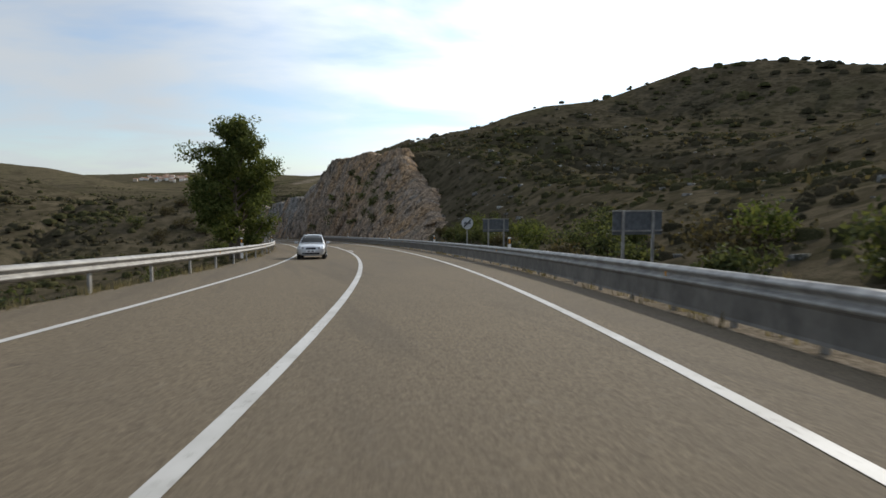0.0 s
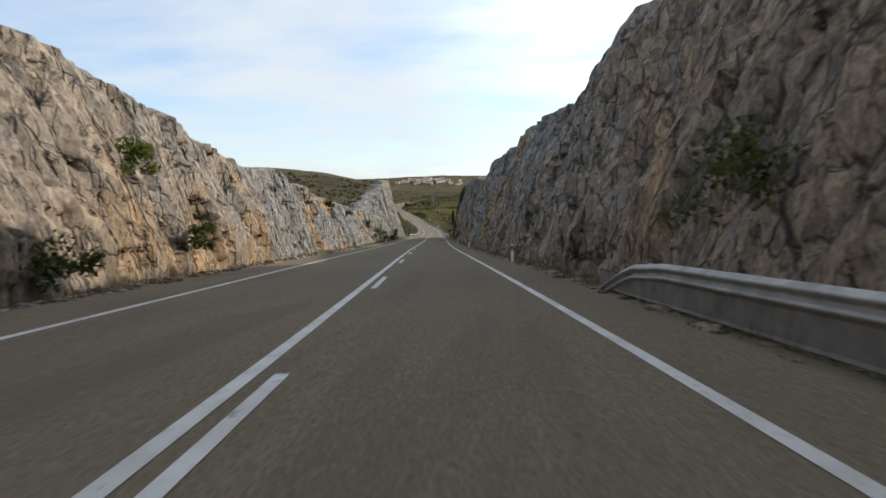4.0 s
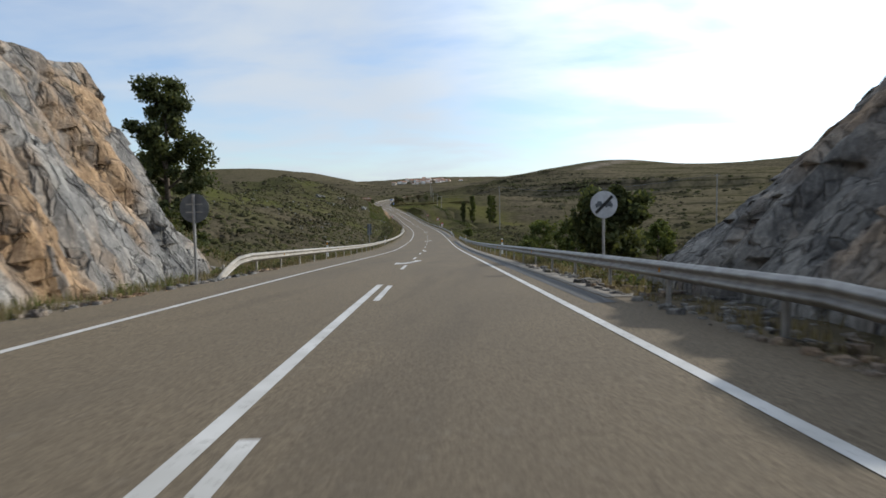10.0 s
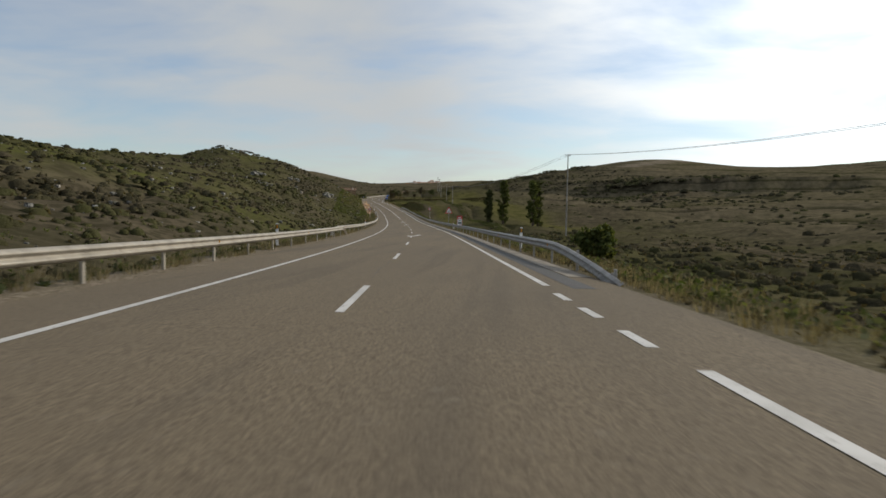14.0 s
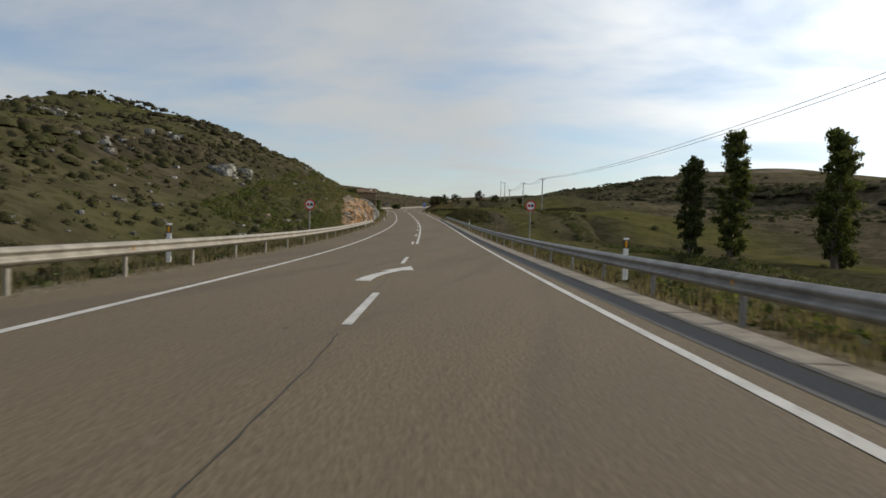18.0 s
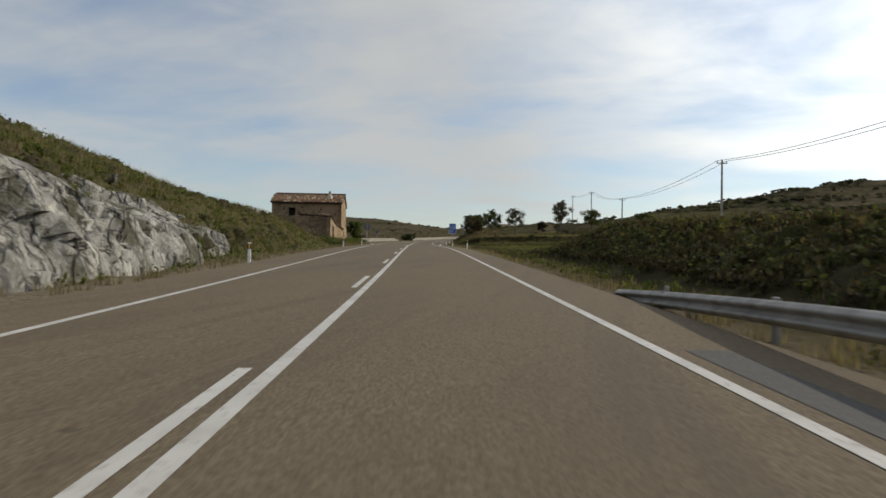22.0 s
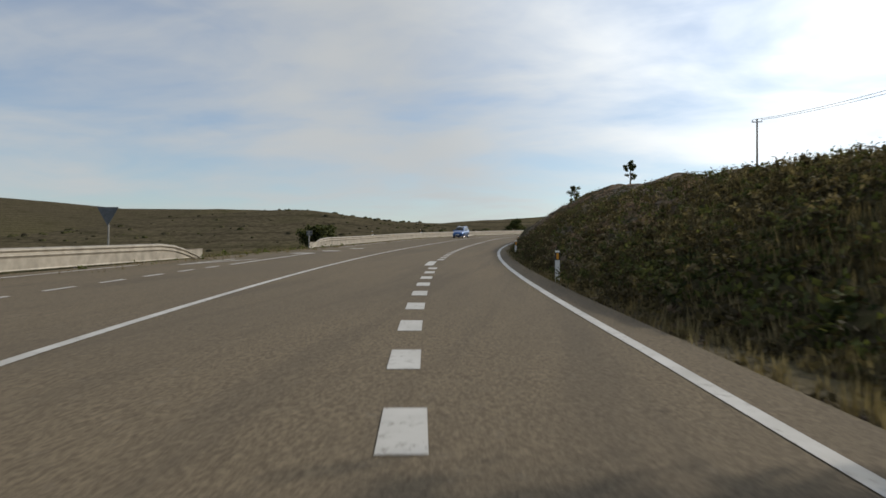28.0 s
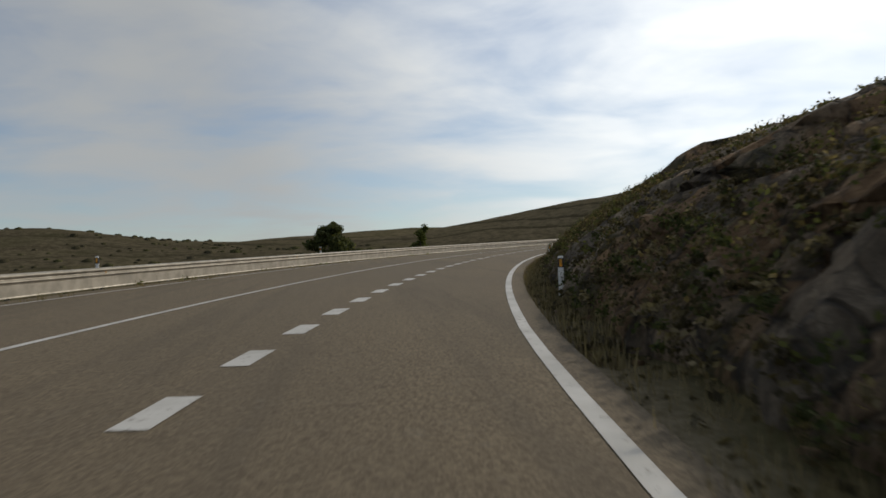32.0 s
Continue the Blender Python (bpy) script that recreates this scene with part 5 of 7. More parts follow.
def round_sign(kind, s, d, h, label, turn=0, base=-1.5):
    thing = tagged(new("road_sign"), label, "road sign")
    thing.matrix_basis = at_road(s, d, 0, turn)
    pole_of(thing, h + 0.42, base)
    bm = bmesh.new()
    big = 0.36 if kind == "ban" else 0.45
    disc(bm, big, -0.006, 0.012, 36, h)
    part("plate", bm, SIGN_BACK if kind == "back" else (SIGN_RED if kind == "ban" else SIGN_GREY), thing)
    if kind == "ban":
        bm = bmesh.new()
        disc(bm, 0.275, -0.016, 0.01, 36, h)
        part("face", bm, SIGN_WHITE, thing, "white face inside the red rim")
        bm = bmesh.new()
        car_glyph(bm, -0.12, h, 0.21)
        part("red_car_symbol", bm, SIGN_RED, thing)
        bm = bmesh.new()
        car_glyph(bm, 0.12, h, 0.21)
        part("black_car_symbol", bm, SIGN_BLACK, thing)
    elif kind == "end":
        bm = bmesh.new()
        disc(bm, 0.42, -0.016, 0.01, 36, h)
        part("face", bm, SIGN_GREY, thing, "faded pale grey face")
        bm = bmesh.new()
        car_glyph(bm, -0.155, h, 0.26)
        car_glyph(bm, 0.155, h, 0.26)
        part("car_symbols", bm, SIGN_BACK, thing)
        bm = bmesh.new()
        poly(bm, [(-0.31, h - 0.24), (-0.24, h - 0.31), (0.31, h + 0.24), (0.24, h + 0.31)], -0.036)
        part("diagonal_bar", bm, SIGN_BLACK, thing)
    else:
        bm = bmesh.new()
        box(bm, (0.5, 0.02, 0.04), (0, 0.012, h + 0.12))
        box(bm, (0.5, 0.02, 0.04), (0, 0.012, h - 0.12))
        part("clamp", bm, STEEL, thing)
    return thing


round_sign("end", 50, 9.0, 2.0, "faded grey end-of-restriction disc on a steel pole before bushes", base=-2)
round_sign("end", 306.6, 7.0, 2.2, "faded grey end-of-restriction disc beside the barrier", base=-2)
round_sign("back", 305.2, -6.0, 2.2, "dark back of a round road sign below the rock", 180)
round_sign("ban", 577, 7.85, 2.55, "red-rimmed no-overtaking disc behind the barrier", base=-2.5)
round_sign("ban", 577, -7.25, 2.15, "red-rimmed no-overtaking disc on the hill side")
round_sign("back", 737, -5.0, 2.35, "dark back of a round road sign near the ruined house", 180)


def triangle(size, z0):
    r = size / math.sqrt(3)
    return [(0, z0 + r), (-size / 2, z0 - r / 2), (size / 2, z0 - r / 2)]


def bend_sign(s, d, h):
    thing = tagged(new("road_sign"), "red-rimmed triangular right-bend warning sign behind the barrier", "road sign")
    thing.matrix_basis = at_road(s, d)
    pole_of(thing, h + 0.3, -2.5)
    part("plate", poly(bmesh.new(), triangle(1.30, h), -0.012), SIGN_RED, thing)
    part("face", poly(bmesh.new(), triangle(0.92, h), -0.022), SIGN_WHITE, thing, "white face inside the red rim")
    bm = bmesh.new()
    pts = [(-0.10, -0.20), (-0.10, -0.02), (-0.04, 0.09), (0.08, 0.13), (0.08, 0.21), (0.22, 0.08), (0.08, -0.04), (0.08, 0.03), (0.0, 0.0), (0.0, -0.20)]
    poly(bm, [(x * 0.9, h - 0.06 + z * 0.85) for x, z in pts], -0.030)
    part("arrow_symbol", bm, SIGN_BLACK, thing)


bend_sign(518.5, 7.0, 2.5)


def distance_marker(s, d):
    """Road number above, distance below; the writing is too blurred to read and stays as bars."""
    thing = tagged(new("distance_marker"), "red and white road distance marker behind the barrier", "road marker")
    thing.matrix_basis = at_road(s, d)
    for x in (-0.16, 0.16):
        pole_of(thing, 1.6, -2.0, 0.03, x)
    part("plate", poly(bmesh.new(), [(-0.33, 0.55), (0.33, 0.55), (0.33, 1.75), (-0.33, 1.75)], -0.012), SIGN_RED, thing)
    part("face", poly(bmesh.new(), [(-0.29, 0.60), (0.29, 0.60), (0.29, 1.38), (-0.29, 1.38)], -0.02), SIGN_WHITE, thing, "white lower panel")
    for k, (x, z, w, h) in enumerate(((-0.2, 1.52, 0.1, 0.12), (0.02, 1.52, 0.26, 0.12))):
        part("text_bar", poly(bmesh.new(), [(x - w / 2, z - h / 2), (x + w / 2, z - h / 2), (x + w / 2, z + h / 2), (x - w / 2, z + h / 2)], -0.022), SIGN_WHITE, thing)
    for x, z, w, h in ((0.0, 1.18, 0.16, 0.09), (-0.16, 0.86, 0.09, 0.24), (0.0, 0.86, 0.13, 0.24), (0.16, 0.86, 0.13, 0.24)):
        part("text_bar", poly(bmesh.new(), [(x - w / 2, z - h / 2), (x + w / 2, z - h / 2), (x + w / 2, z + h / 2), (x - w / 2, z + h / 2)], -0.03), SIGN_BLACK, thing)


distance_marker(491.6, 6.4)


def lane_sign(s, d, h):
    thing = tagged(new("road_sign"), "blue lane-split sign with white arrows beside the field", "road sign")
    thing.matrix_basis = at_road(s, d)
    pole_of(thing, h + 0.6, -0.6, 0.05)
    w, t = 0.45, 0.68
    part("plate", poly(bmesh.new(), [(-w, h - t), (w, h - t), (w, h + t), (-w, h + t)], -0.014), SIGN_WHITE, thing)
    part("face", poly(bmesh.new(), [(-w + 0.03, h - t + 0.03), (w - 0.03, h - t + 0.03), (w - 0.03, h + t - 0.03), (-w + 0.03, h + t - 0.03)], -0.022), SIGN_BLUE, thing, "blue face")

    def arrow(x0, z0, x1, z1, head=1):
        bm = bmesh.new()
        dx, dz = x1 - x0, z1 - z0
        n = math.hypot(dx, dz)
        ux, uz = dx / n, dz / n
        px, pz = -uz * 0.025, ux * 0.025
        poly(bm, [(x0 - px, z0 - pz), (x1 - px, z1 - pz), (x1 + px, z1 + pz), (x0 + px, z0 + pz)], -0.030)
        if head:
            poly(bm, [(x1 - px * 2.6, z1 - pz * 2.6), (x1 + ux * 0.13, z1 + uz * 0.13), (x1 + px * 2.6, z1 + pz * 2.6)], -0.031)
        part("arrow", bm, SIGN_WHITE, thing)

    arrow(-0.22, h + 0.55, -0.22, h - 0.45)
    arrow(0.03, h - 0.55, 0.03, h + 0.08, 0)
    arrow(0.03, h + 0.28, 0.03, h + 0.42)
    arrow(0.03, h - 0.15, 0.25, h + 0.06, 0)
    arrow(0.25, h + 0.04, 0.25, h + 0.42)
    bm = bmesh.new()
    disc(bm, 0.085, -0.032, 0.006, 20, h + 0.17)
    part("limit_disc", bm, SIGN_GREY, thing)


lane_sign(739.2, 6.4, 2.35)


def back_board(s, d, w, z0, z1, turn, label, posts=(0.3, -0.3), base=-2.0):
    """The rear of a sign for the other way: plate, stiffeners and posts."""
    thing = tagged(new("sign_back"), label, "road sign")
    thing.matrix_basis = at_road(s, d, 0, turn)
    bm = bmesh.new()
    box(bm, (w, 0.02, z1 - z0), (0, 0, (z0 + z1) / 2), bevel=0.005)
    part("plate", bm, SIGN_BACK, thing)
    for z in (z0 + 0.12, z1 - 0.02):
        bm = bmesh.new()
        box(bm, (w, 0.05, 0.05), (0, -0.03, z))
        part("stiffener", bm, STEEL, thing)
    for x in posts:
        bm = bmesh.new()
        box(bm, (0.09, 0.07, z1 - base), (x * w, -0.06, (z1 + base) / 2), bevel=0.01)
        part("post", bm, STEEL, thing)


back_board(20.3, 8.6, 1.7, 1.2, 1.95, 8, "grey back of a wide road sign half hidden by bushes", base=-2.5)
back_board(40.5, 8.6, 1.7, 1.35, 2.15, 8, "grey back of a wide road sign on two steel posts")
back_board(370, -7.0, 0.5, 1.5, 2.9, 0, "dark back of a narrow upright road sign", posts=(0,))


def yield_back(s, d, h):
    thing = tagged(new("sign_back"), "dark back of an inverted triangular sign at the side road", "road sign")
    thing.matrix_basis = at_road(s, d, -0.5)
    pole_of(thing, h + 0.35, -1.0)
    part("plate", poly(bmesh.new(), [(0, h - 0.62), (0.56, h + 0.34), (-0.56, h + 0.34)], -0.02), SIGN_BACK, thing)


yield_back(812, -13.0, 2.6)
back_board(829.5, -7.9, 0.45, 0.9, 1.25, 0, "small pale back of a low sign at the barrier end", posts=(0,), base=-1.0)


# ---- poles and wires ----
def limb_mesh(paths, name, parent, material=None):
    """Tapered round limbs: each path is a list of (point, radius)."""
    verts, faces = [], []
    for path in paths:
        base = len(verts)
        for i, (p, r) in enumerate(path):
            q = path[min(i + 1, len(path) - 1)][0] - path[max(i - 1, 0)][0]
            t = q.normalized()
            u = t.orthogonal().normalized()
            w = t.cross(u)
            for k in range(7):
                a = 2 * math.pi * k / 7
                verts.append(p + (u * math.cos(a) + w * math.sin(a)) * r)
        for i in range(len(path) - 1):
            for k in range(7):
                faces.append((base + i * 7 + k, base + i * 7 + (k + 1) % 7, base + (i + 1) * 7 + (k + 1) % 7, base + (i + 1) * 7 + k))
    return mesh_from(name, [tuple(v) for v in verts], faces, material or BARK, parent, True)


POLE_MAT = plain("weathered_pole", (0.30, 0.28, 0.25), 0.9, 0, 0.25, 3)


def utility_pole(s, d, top):
    thing = tagged(new("utility_pole"), "weathered concrete utility pole with a short cross-arm", "utility pole", "poles across the fields")
    g = ground_at(s, d)
    x, y, z = place(s, d)
    thing.matrix_basis = pose(x, y, g, 0, 0, heading(s))
    hh = z + top - g
    bm = bmesh.new()
    rod(bm, 0.15, 0.09, (0, 0, -0.6), (0, 0, hh), 8)
    part("shaft", bm, POLE_MAT, thing)
    bm = bmesh.new()
    box(bm, (1.1, 0.09, 0.09), (0, 0, hh - 0.35), bevel=0.01)
    part("cross_arm", bm, STEEL, thing)
    for k in (-0.48, 0.48):
        bm = bmesh.new()
        rod(bm, 0.035, 0.05, (k, 0, hh - 0.31), (k, 0, hh - 0.12), 8)
        part("insulator", bm, BLACK_PLASTIC, thing)
    return Vector((x, y, z + top - 0.1)), heading(s)


_poles = [utility_pole(*p) for p in ((405, 52, 11), (535, 31.5, 14.0), (667.8, 26.2, 8.8), (714, 31.5, 9.3), (765.3, 37.1, 8.6), (813, 38.4, 12.3), (864, 32.5, 13.3))]
for (a, ha), (b, hb) in zip(_poles, _poles[1:]):
    for k in (-0.48, 0.48):
        off = Vector((math.cos(radians(ha)) * k, math.sin(radians(ha)) * k, 0))
        run = [(a.lerp(b, i / 16) + off - Vector((0, 0, 4 * i / 16 * (1 - i / 16) * (a - b).length * 0.016)), 0.022) for i in range(17)]
        tagged(limb_mesh([run], "overhead_wire", None, BLACK_PLASTIC), "thin dark overhead wire between poles", "wire", "wires between the poles")


# ---- trees and bushes ----
def tree(s, d, top, width, label, leaves, seed, clear=0.25, leaf=0.16, density=1.0, slim=1.0, h0=None, limbs=9, lean=0.0, gaps=0.0):
    """Trunk, forked limbs and a crown of loose leaf clumps. top: height over the road."""
    rng = random.Random(seed)
    x, y, z = place(s, d)
    g = ground_at(s, d) if h0 is None else z + h0
    hh = z + top - g
    thing = tagged(new("tree"), label, "tree")
    thing.matrix_basis = pose(x, y, g)
    trunk = [(Vector((lean * hh * u * u + rng.uniform(-0.03, 0.03) * hh * u, rng.uniform(-0.03, 0.03) * hh * u, hh * 0.86 * u - 0.3 * (u == 0))), 0.028 * hh ** 0.9 * (1 - 0.85 * u) + 0.015) for u in [k / 7 for k in range(8)]]
    paths, tips = [], []
    for k in range(limbs):
        u = clear + (0.95 - clear) * (k + rng.random() * 0.8) / limbs
        i = min(int(u * 7), 6)
        p0 = trunk[i][0].lerp(trunk[i + 1][0], u * 7 - i)
        a = k * 2.4 + rng.uniform(-0.5, 0.5)
        reach = width / 2 * math.sin(math.pi * min(0.98, (0.18 + 0.82 * (u - clear) / (1 - clear)) ** 0.8)) ** 0.7 * rng.uniform(0.6, 1.0)
        rise = hh * 0.16 * rng.uniform(0.4, 1.2) / slim + reach * 0.3
        pm = p0 + Vector((math.cos(a) * reach * 0.5, math.sin(a) * reach * 0.5, rise * 0.4))
        p1 = p0 + Vector((math.cos(a) * reach, math.sin(a) * reach, rise))
        r = trunk[i][1] * 0.55
        paths.append([(p0, r), (pm, r * 0.6), (p1, r * 0.2)])
        tips += [(p1, 1.0), (pm.lerp(p1, 0.5), 0.9), (pm, 0.7)]
    limb_mesh([trunk], "trunk", thing)
    for path in paths:
        limb_mesh([path], "limb", thing)
    tips.append((trunk[-1][0], 0.9))
    cs, rs = [], []
    for p, w in tips:
        if rng.random() < gaps:
            continue
        for _ in range(3):
            rr = width * rng.uniform(0.10, 0.19) * w
            cs.append((p.x + rng.uniform(-1, 1) * width * 0.11, p.y + rng.uniform(-1, 1) * width * 0.11, p.z + rng.uniform(-0.6, 0.8) * width * 0.10))
            rs.append(rr)
    per = int(46 * density)
    v, f = leaf_cloud(cs, rs, per, leaf, 0.85, seed, 0.25)
    v[:, 2] = np.minimum(v[:, 2], hh * 1.01 + 0.2 * np.sin(v[:, 0] * 5))
    mesh_from("crown", v, f, leaves, thing)
    return thing


def bush(s, d, r, label, leaves, seed, high=1.0, leaf=0.11, per=420, lift=0.0):
    rng = np.random.default_rng(seed)
    x, y, _ = place(s, d)
    g = ground_at(s, d) + lift
    thing = tagged(new("bush"), label, "bush")
    thing.matrix_basis = pose(x, y, g)
    n = 9
    c = np.column_stack([rng.uniform(-0.6, 0.6, n) * r, rng.uniform(-0.6, 0.6, n) * r, rng.uniform(0.15, 0.75, n) * r * high])
    v, f = leaf_cloud(c, rng.uniform(0.35, 0.6, n) * r, per // n, leaf, 0.9, seed, 0.3)
    mesh_from("foliage", v, f, leaves, thing)
    for k in range(5):
        limb_mesh([[(Vector((0, 0, -0.2)), 0.05), (Vector((c[k][0] * 0.5, c[k][1] * 0.5, c[k][2] * 0.6)), 0.035), (Vector(c[k]), 0.015)]], "stem", thing)
    return thing


tree(54.0, -8.1, 10.2, 6.6, "tall leafy poplar beside the road barrier", LEAF_GREEN, 3, 0.06, 0.11, 3.2, 1.0, limbs=22, h0=-0.8, gaps=0.12)
tree(60, -9.0, 8.4, 6.4, "leafy poplar behind the road barrier", LEAF_GREEN, 4, 0.08, 0.11, 3.2, limbs=16, h0=-0.8)
tree(76.5, -9.8, 4.9, 1.9, "slender young poplar at the foot of the cutting", LEAF_GREEN, 5, 0.03, 0.07, 2.2, 1.8, limbs=20, gaps=0.15)
tree(326.7, -15.3, 11.5, 5.0, "tall poplar standing past the rock face", LEAF_DARK, 6, 0.08, 0.13, 3.4, 1.2, limbs=17)
tree(316.5, 9.6, 3.4, 4.2, "round dark-green tree behind the barrier", LEAF_DARK, 7, 0.12, 0.14, 1.8, limbs=11)
for k, (s, d, t, w) in enumerate(((343, 13.5, 2.8, 2.6), (350, 17.5, 2.4, 3.0), (353, 24, 2.6, 3.6), (361, 27, 2.6, 3.4), (371, 14.5, 3.1, 4.4), (375, 19, 2.9, 4.6), (366, 12.5, 0.8, 2.2), (438, 9.6, 1.2, 2.0))):
    tree(s, d, t, w, "small bright-green willow below the road", LEAF_GREEN, 20 + k, 0.1, 0.13, 1.2, limbs=9)
for k, (s, d, t, w) in enumerate(((591, 38.0, 12.3, 3.8), (593.5, 40.0, 12.0, 3.6), (595.5, 30.4, 12.0, 3.7), (595, 26.2, 9.1, 3.0))):
    tree(s, d, t, w, "tall narrow dark poplar in the fields", LEAF_DARK if k % 2 else LEAF_GREEN, 30 + k, 0.03, 0.13, 1.15, 2.2, limbs=36, gaps=0.2)
for k, (s, d, t, w, gp) in enumerate(((764, 14.3, 6.0, 3.6, 0.0), (764.7, 18.4, 6.4, 3.6, 0.35), (765.7, 26.6, 7.8, 3.6, 0.0), (767.6, 32.3, 6.5, 3.6, 0.1), (769, 10.6, 4.4, 2.4, 0.1), (774, 12.2, 4.6, 2.6, 0.2), (766, 41, 6.0, 3.2, 0.1), (762, 22.6, 4.2, 1.6, 0.2))):
    tree(s, d, t, w, "small almond tree with a dark trunk on the field bank", LEAF_SCRUB if k % 3 else LEAF_DARK, 40 + k, 0.30, 0.085, 1.3, limbs=15, gaps=gp + 0.18)
tree(783.4, 12.0, 5.6, 4.4, "small ragged olive-green oak on top of the bank", LEAF_SCRUB, 60, 0.22, 0.085, 1.5, limbs=15, gaps=0.18, lean=-0.06)
tree(777.6, 12.6, 5.4, 3.8, "small airy oak on top of the bank", LEAF_DARK, 61, 0.25, 0.08, 1.3, limbs=12, gaps=0.25)
for k, (s, d, t, w) in enumerate(((845.5, 12.7, 5.7, 1.3), (828.3, 15.8, 6.2, 1.0))):
    tree(s, d, t, w, "thin sapling on the edge of the bank", LEAF_DARK, 65 + k, 0.35, 0.055, 0.8, 1.3, limbs=8, gaps=0.3)
tree(757.0, -8.4, 3.6, 3.2, "dense green elder bush beside the ruin", LEAF_GREEN, 70, 0.08, 0.12, 2.2, limbs=10)
tree(915.6, -12.2, 3.0, 4.0, "dark round bush beyond the barrier", LEAF_DARK, 71, 0.05, 0.15, 1.6, limbs=9)
tree(960, -30, 4.4, 4.0, "pale green bushes beyond the bend", LEAF_GREEN, 72, 0.05, 0.18, 1.1, limbs=9)
tree(852, -15.5, 1.6, 5.0, "broad dark bush below the barrier", LEAF_DARK, 73, 0.05, 0.15, 1.6, limbs=9)
for k, (s, d, r) in enumerate(((12, -9, 1.6), (20, -11, 2.2), (4, -12, 2.0), (30, -13, 1.8), (-6, -10, 1.8), (41, -11, 1.6), (68, -9.5, 1.3), (72, -11, 1.5), (28, 11.5, 1.5), (41, 11.2, 1.6), (46, 12.0, 1.7), (53, 11.0, 1.5), (57, 12.4, 1.7), (60, 10.6, 1.2), (36, 13, 1.8), (20, 12.5, 1.5), (49, 10.6, 1.0))):
    bush(s, d, r, "dense dark-green bramble thicket by the road", LEAF_DARK if k % 3 else LEAF_GREEN, 100 + k, 0.9, 0.085, 1100)


for k, (s, d, r) in enumerate(((8, 9.6, 1.2), (12, 10.6, 1.4), (16, 9.4, 1.0), (19, 11.0, 1.5), (23, 9.2, 1.1), (26, 10.4, 1.3), (30, 9.3, 1.0), (33, 10.6, 1.4), (37, 9.4, 1.0), (44, 10.0, 1.1), (56, 10.2, 1.2), (62, 11.4, 1.2), (66, 11.0, 1.0), (4, 10.8, 1.5))):
    bush(s, d, r, "dense dark thicket behind the barrier", LEAF_DARK if k % 3 else LEAF_SCRUB, 170 + k, 0.95, 0.085, 800)
for k, (s, d, r) in enumerate(((80, -12.5, 1.4), (83, -15, 1.6), (86, -11.5, 1.0), (88, -17, 1.6), (90, -13.5, 1.1), (93, -15.5, 1.3), (96, -12.6, 0.8), (79, -17, 1.8), (84, -20, 1.8), (100, -12.2, 0.8))):
    bush(s, d, r * 0.8, "low olive-green bush on the knoll", LEAF_SCRUB if k % 2 else LEAF_DARK, 130 + k, 0.8, 0.07, 900)
bush(636.2, -10.2, 1.05, "dark round bush above the rock outcrop", LEAF_DARK, 144, 1.1, 0.075, 1100)
for k, (s, d, r) in enumerate(((106, -12.0, 0.75), (112, -12.2, 0.55), (121, -11.8, 0.4), (150, -10.6, 0.6), (163, -10.6, 0.8), (171, -10.8, 0.9), (177, -10.4, 0.7), (184, -10.6, 1.0), (193, -10.6, 1.1), (201, -10.4, 0.8), (214, -10.6, 0.6), (283, -11.2, 0.8), (289, -11.0, 0.7), (295, -11.4, 0.9), (301, -11.8, 1.0), (298, -10.6, 0.6), (259, 9.4, 0.5), (192, 10.4, 0.5), (183, 11.4, 0.5))):
    bush(s, d, r * 1.15, "small dark bush on the brow of the cutting", LEAF_DARK if k % 3 else LEAF_SCRUB, 145 + k, 0.9, 0.06, 700)


def on_face(side, s, u):
    """A spot on a cutting face, u of the way up."""
    foot, high, run, _ = (right_side if side > 0 else left_side)(np.array([float(s)]))
    return side * float(foot[0] + run[0] * u ** float(swell(s, side)) - 0.4), float(high[0]) * u


_r = random.Random(9)
_spots = [(1, s + _r.uniform(-2, 2), u, r) for s, u, r in ((97, 0.5, 1.0), (110, 0.5, 0.8), (94, 0.3, 0.9), (102, 0.75, 0.8), (116, 0.35, 0.7), (92, 0.55, 0.7), (96, 0.75, 0.6), (99, 0.35, 0.8), (104, 0.62, 0.9), (108, 0.40, 0.9), (111, 0.70, 0.7), (114, 0.22, 1.0), (118, 0.5, 0.6), (88, 0.4, 0.7), (123, 0.15, 0.9), (101, 0.2, 0.7), (216, 0.12, 0.4), (106, 0.85, 0.6), (115, 0.8, 0.6), (98, 0.62, 0.9), (103, 0.5, 0.8), (95, 0.45, 0.8))]
_spots += [(-1, s + _r.uniform(-2, 2), u, r) for s, u, r in ((103, 0.12, 0.9), (104, 0.4, 0.6), (112, 0.15, 1.0), (118, 0.25, 0.8), (122, 0.3, 0.9), (126, 0.1, 0.8), (133, 0.55, 0.7), (137, 0.2, 0.6), (210, 0.2, 0.9), (207, 0.3, 1.0), (200, 0.6, 0.6), (240, 0.08, 0.7), (242, 0.15, 0.7), (228, 0.06, 0.6), (170, 0.9, 0.5), (185, 0.85, 0.6))]
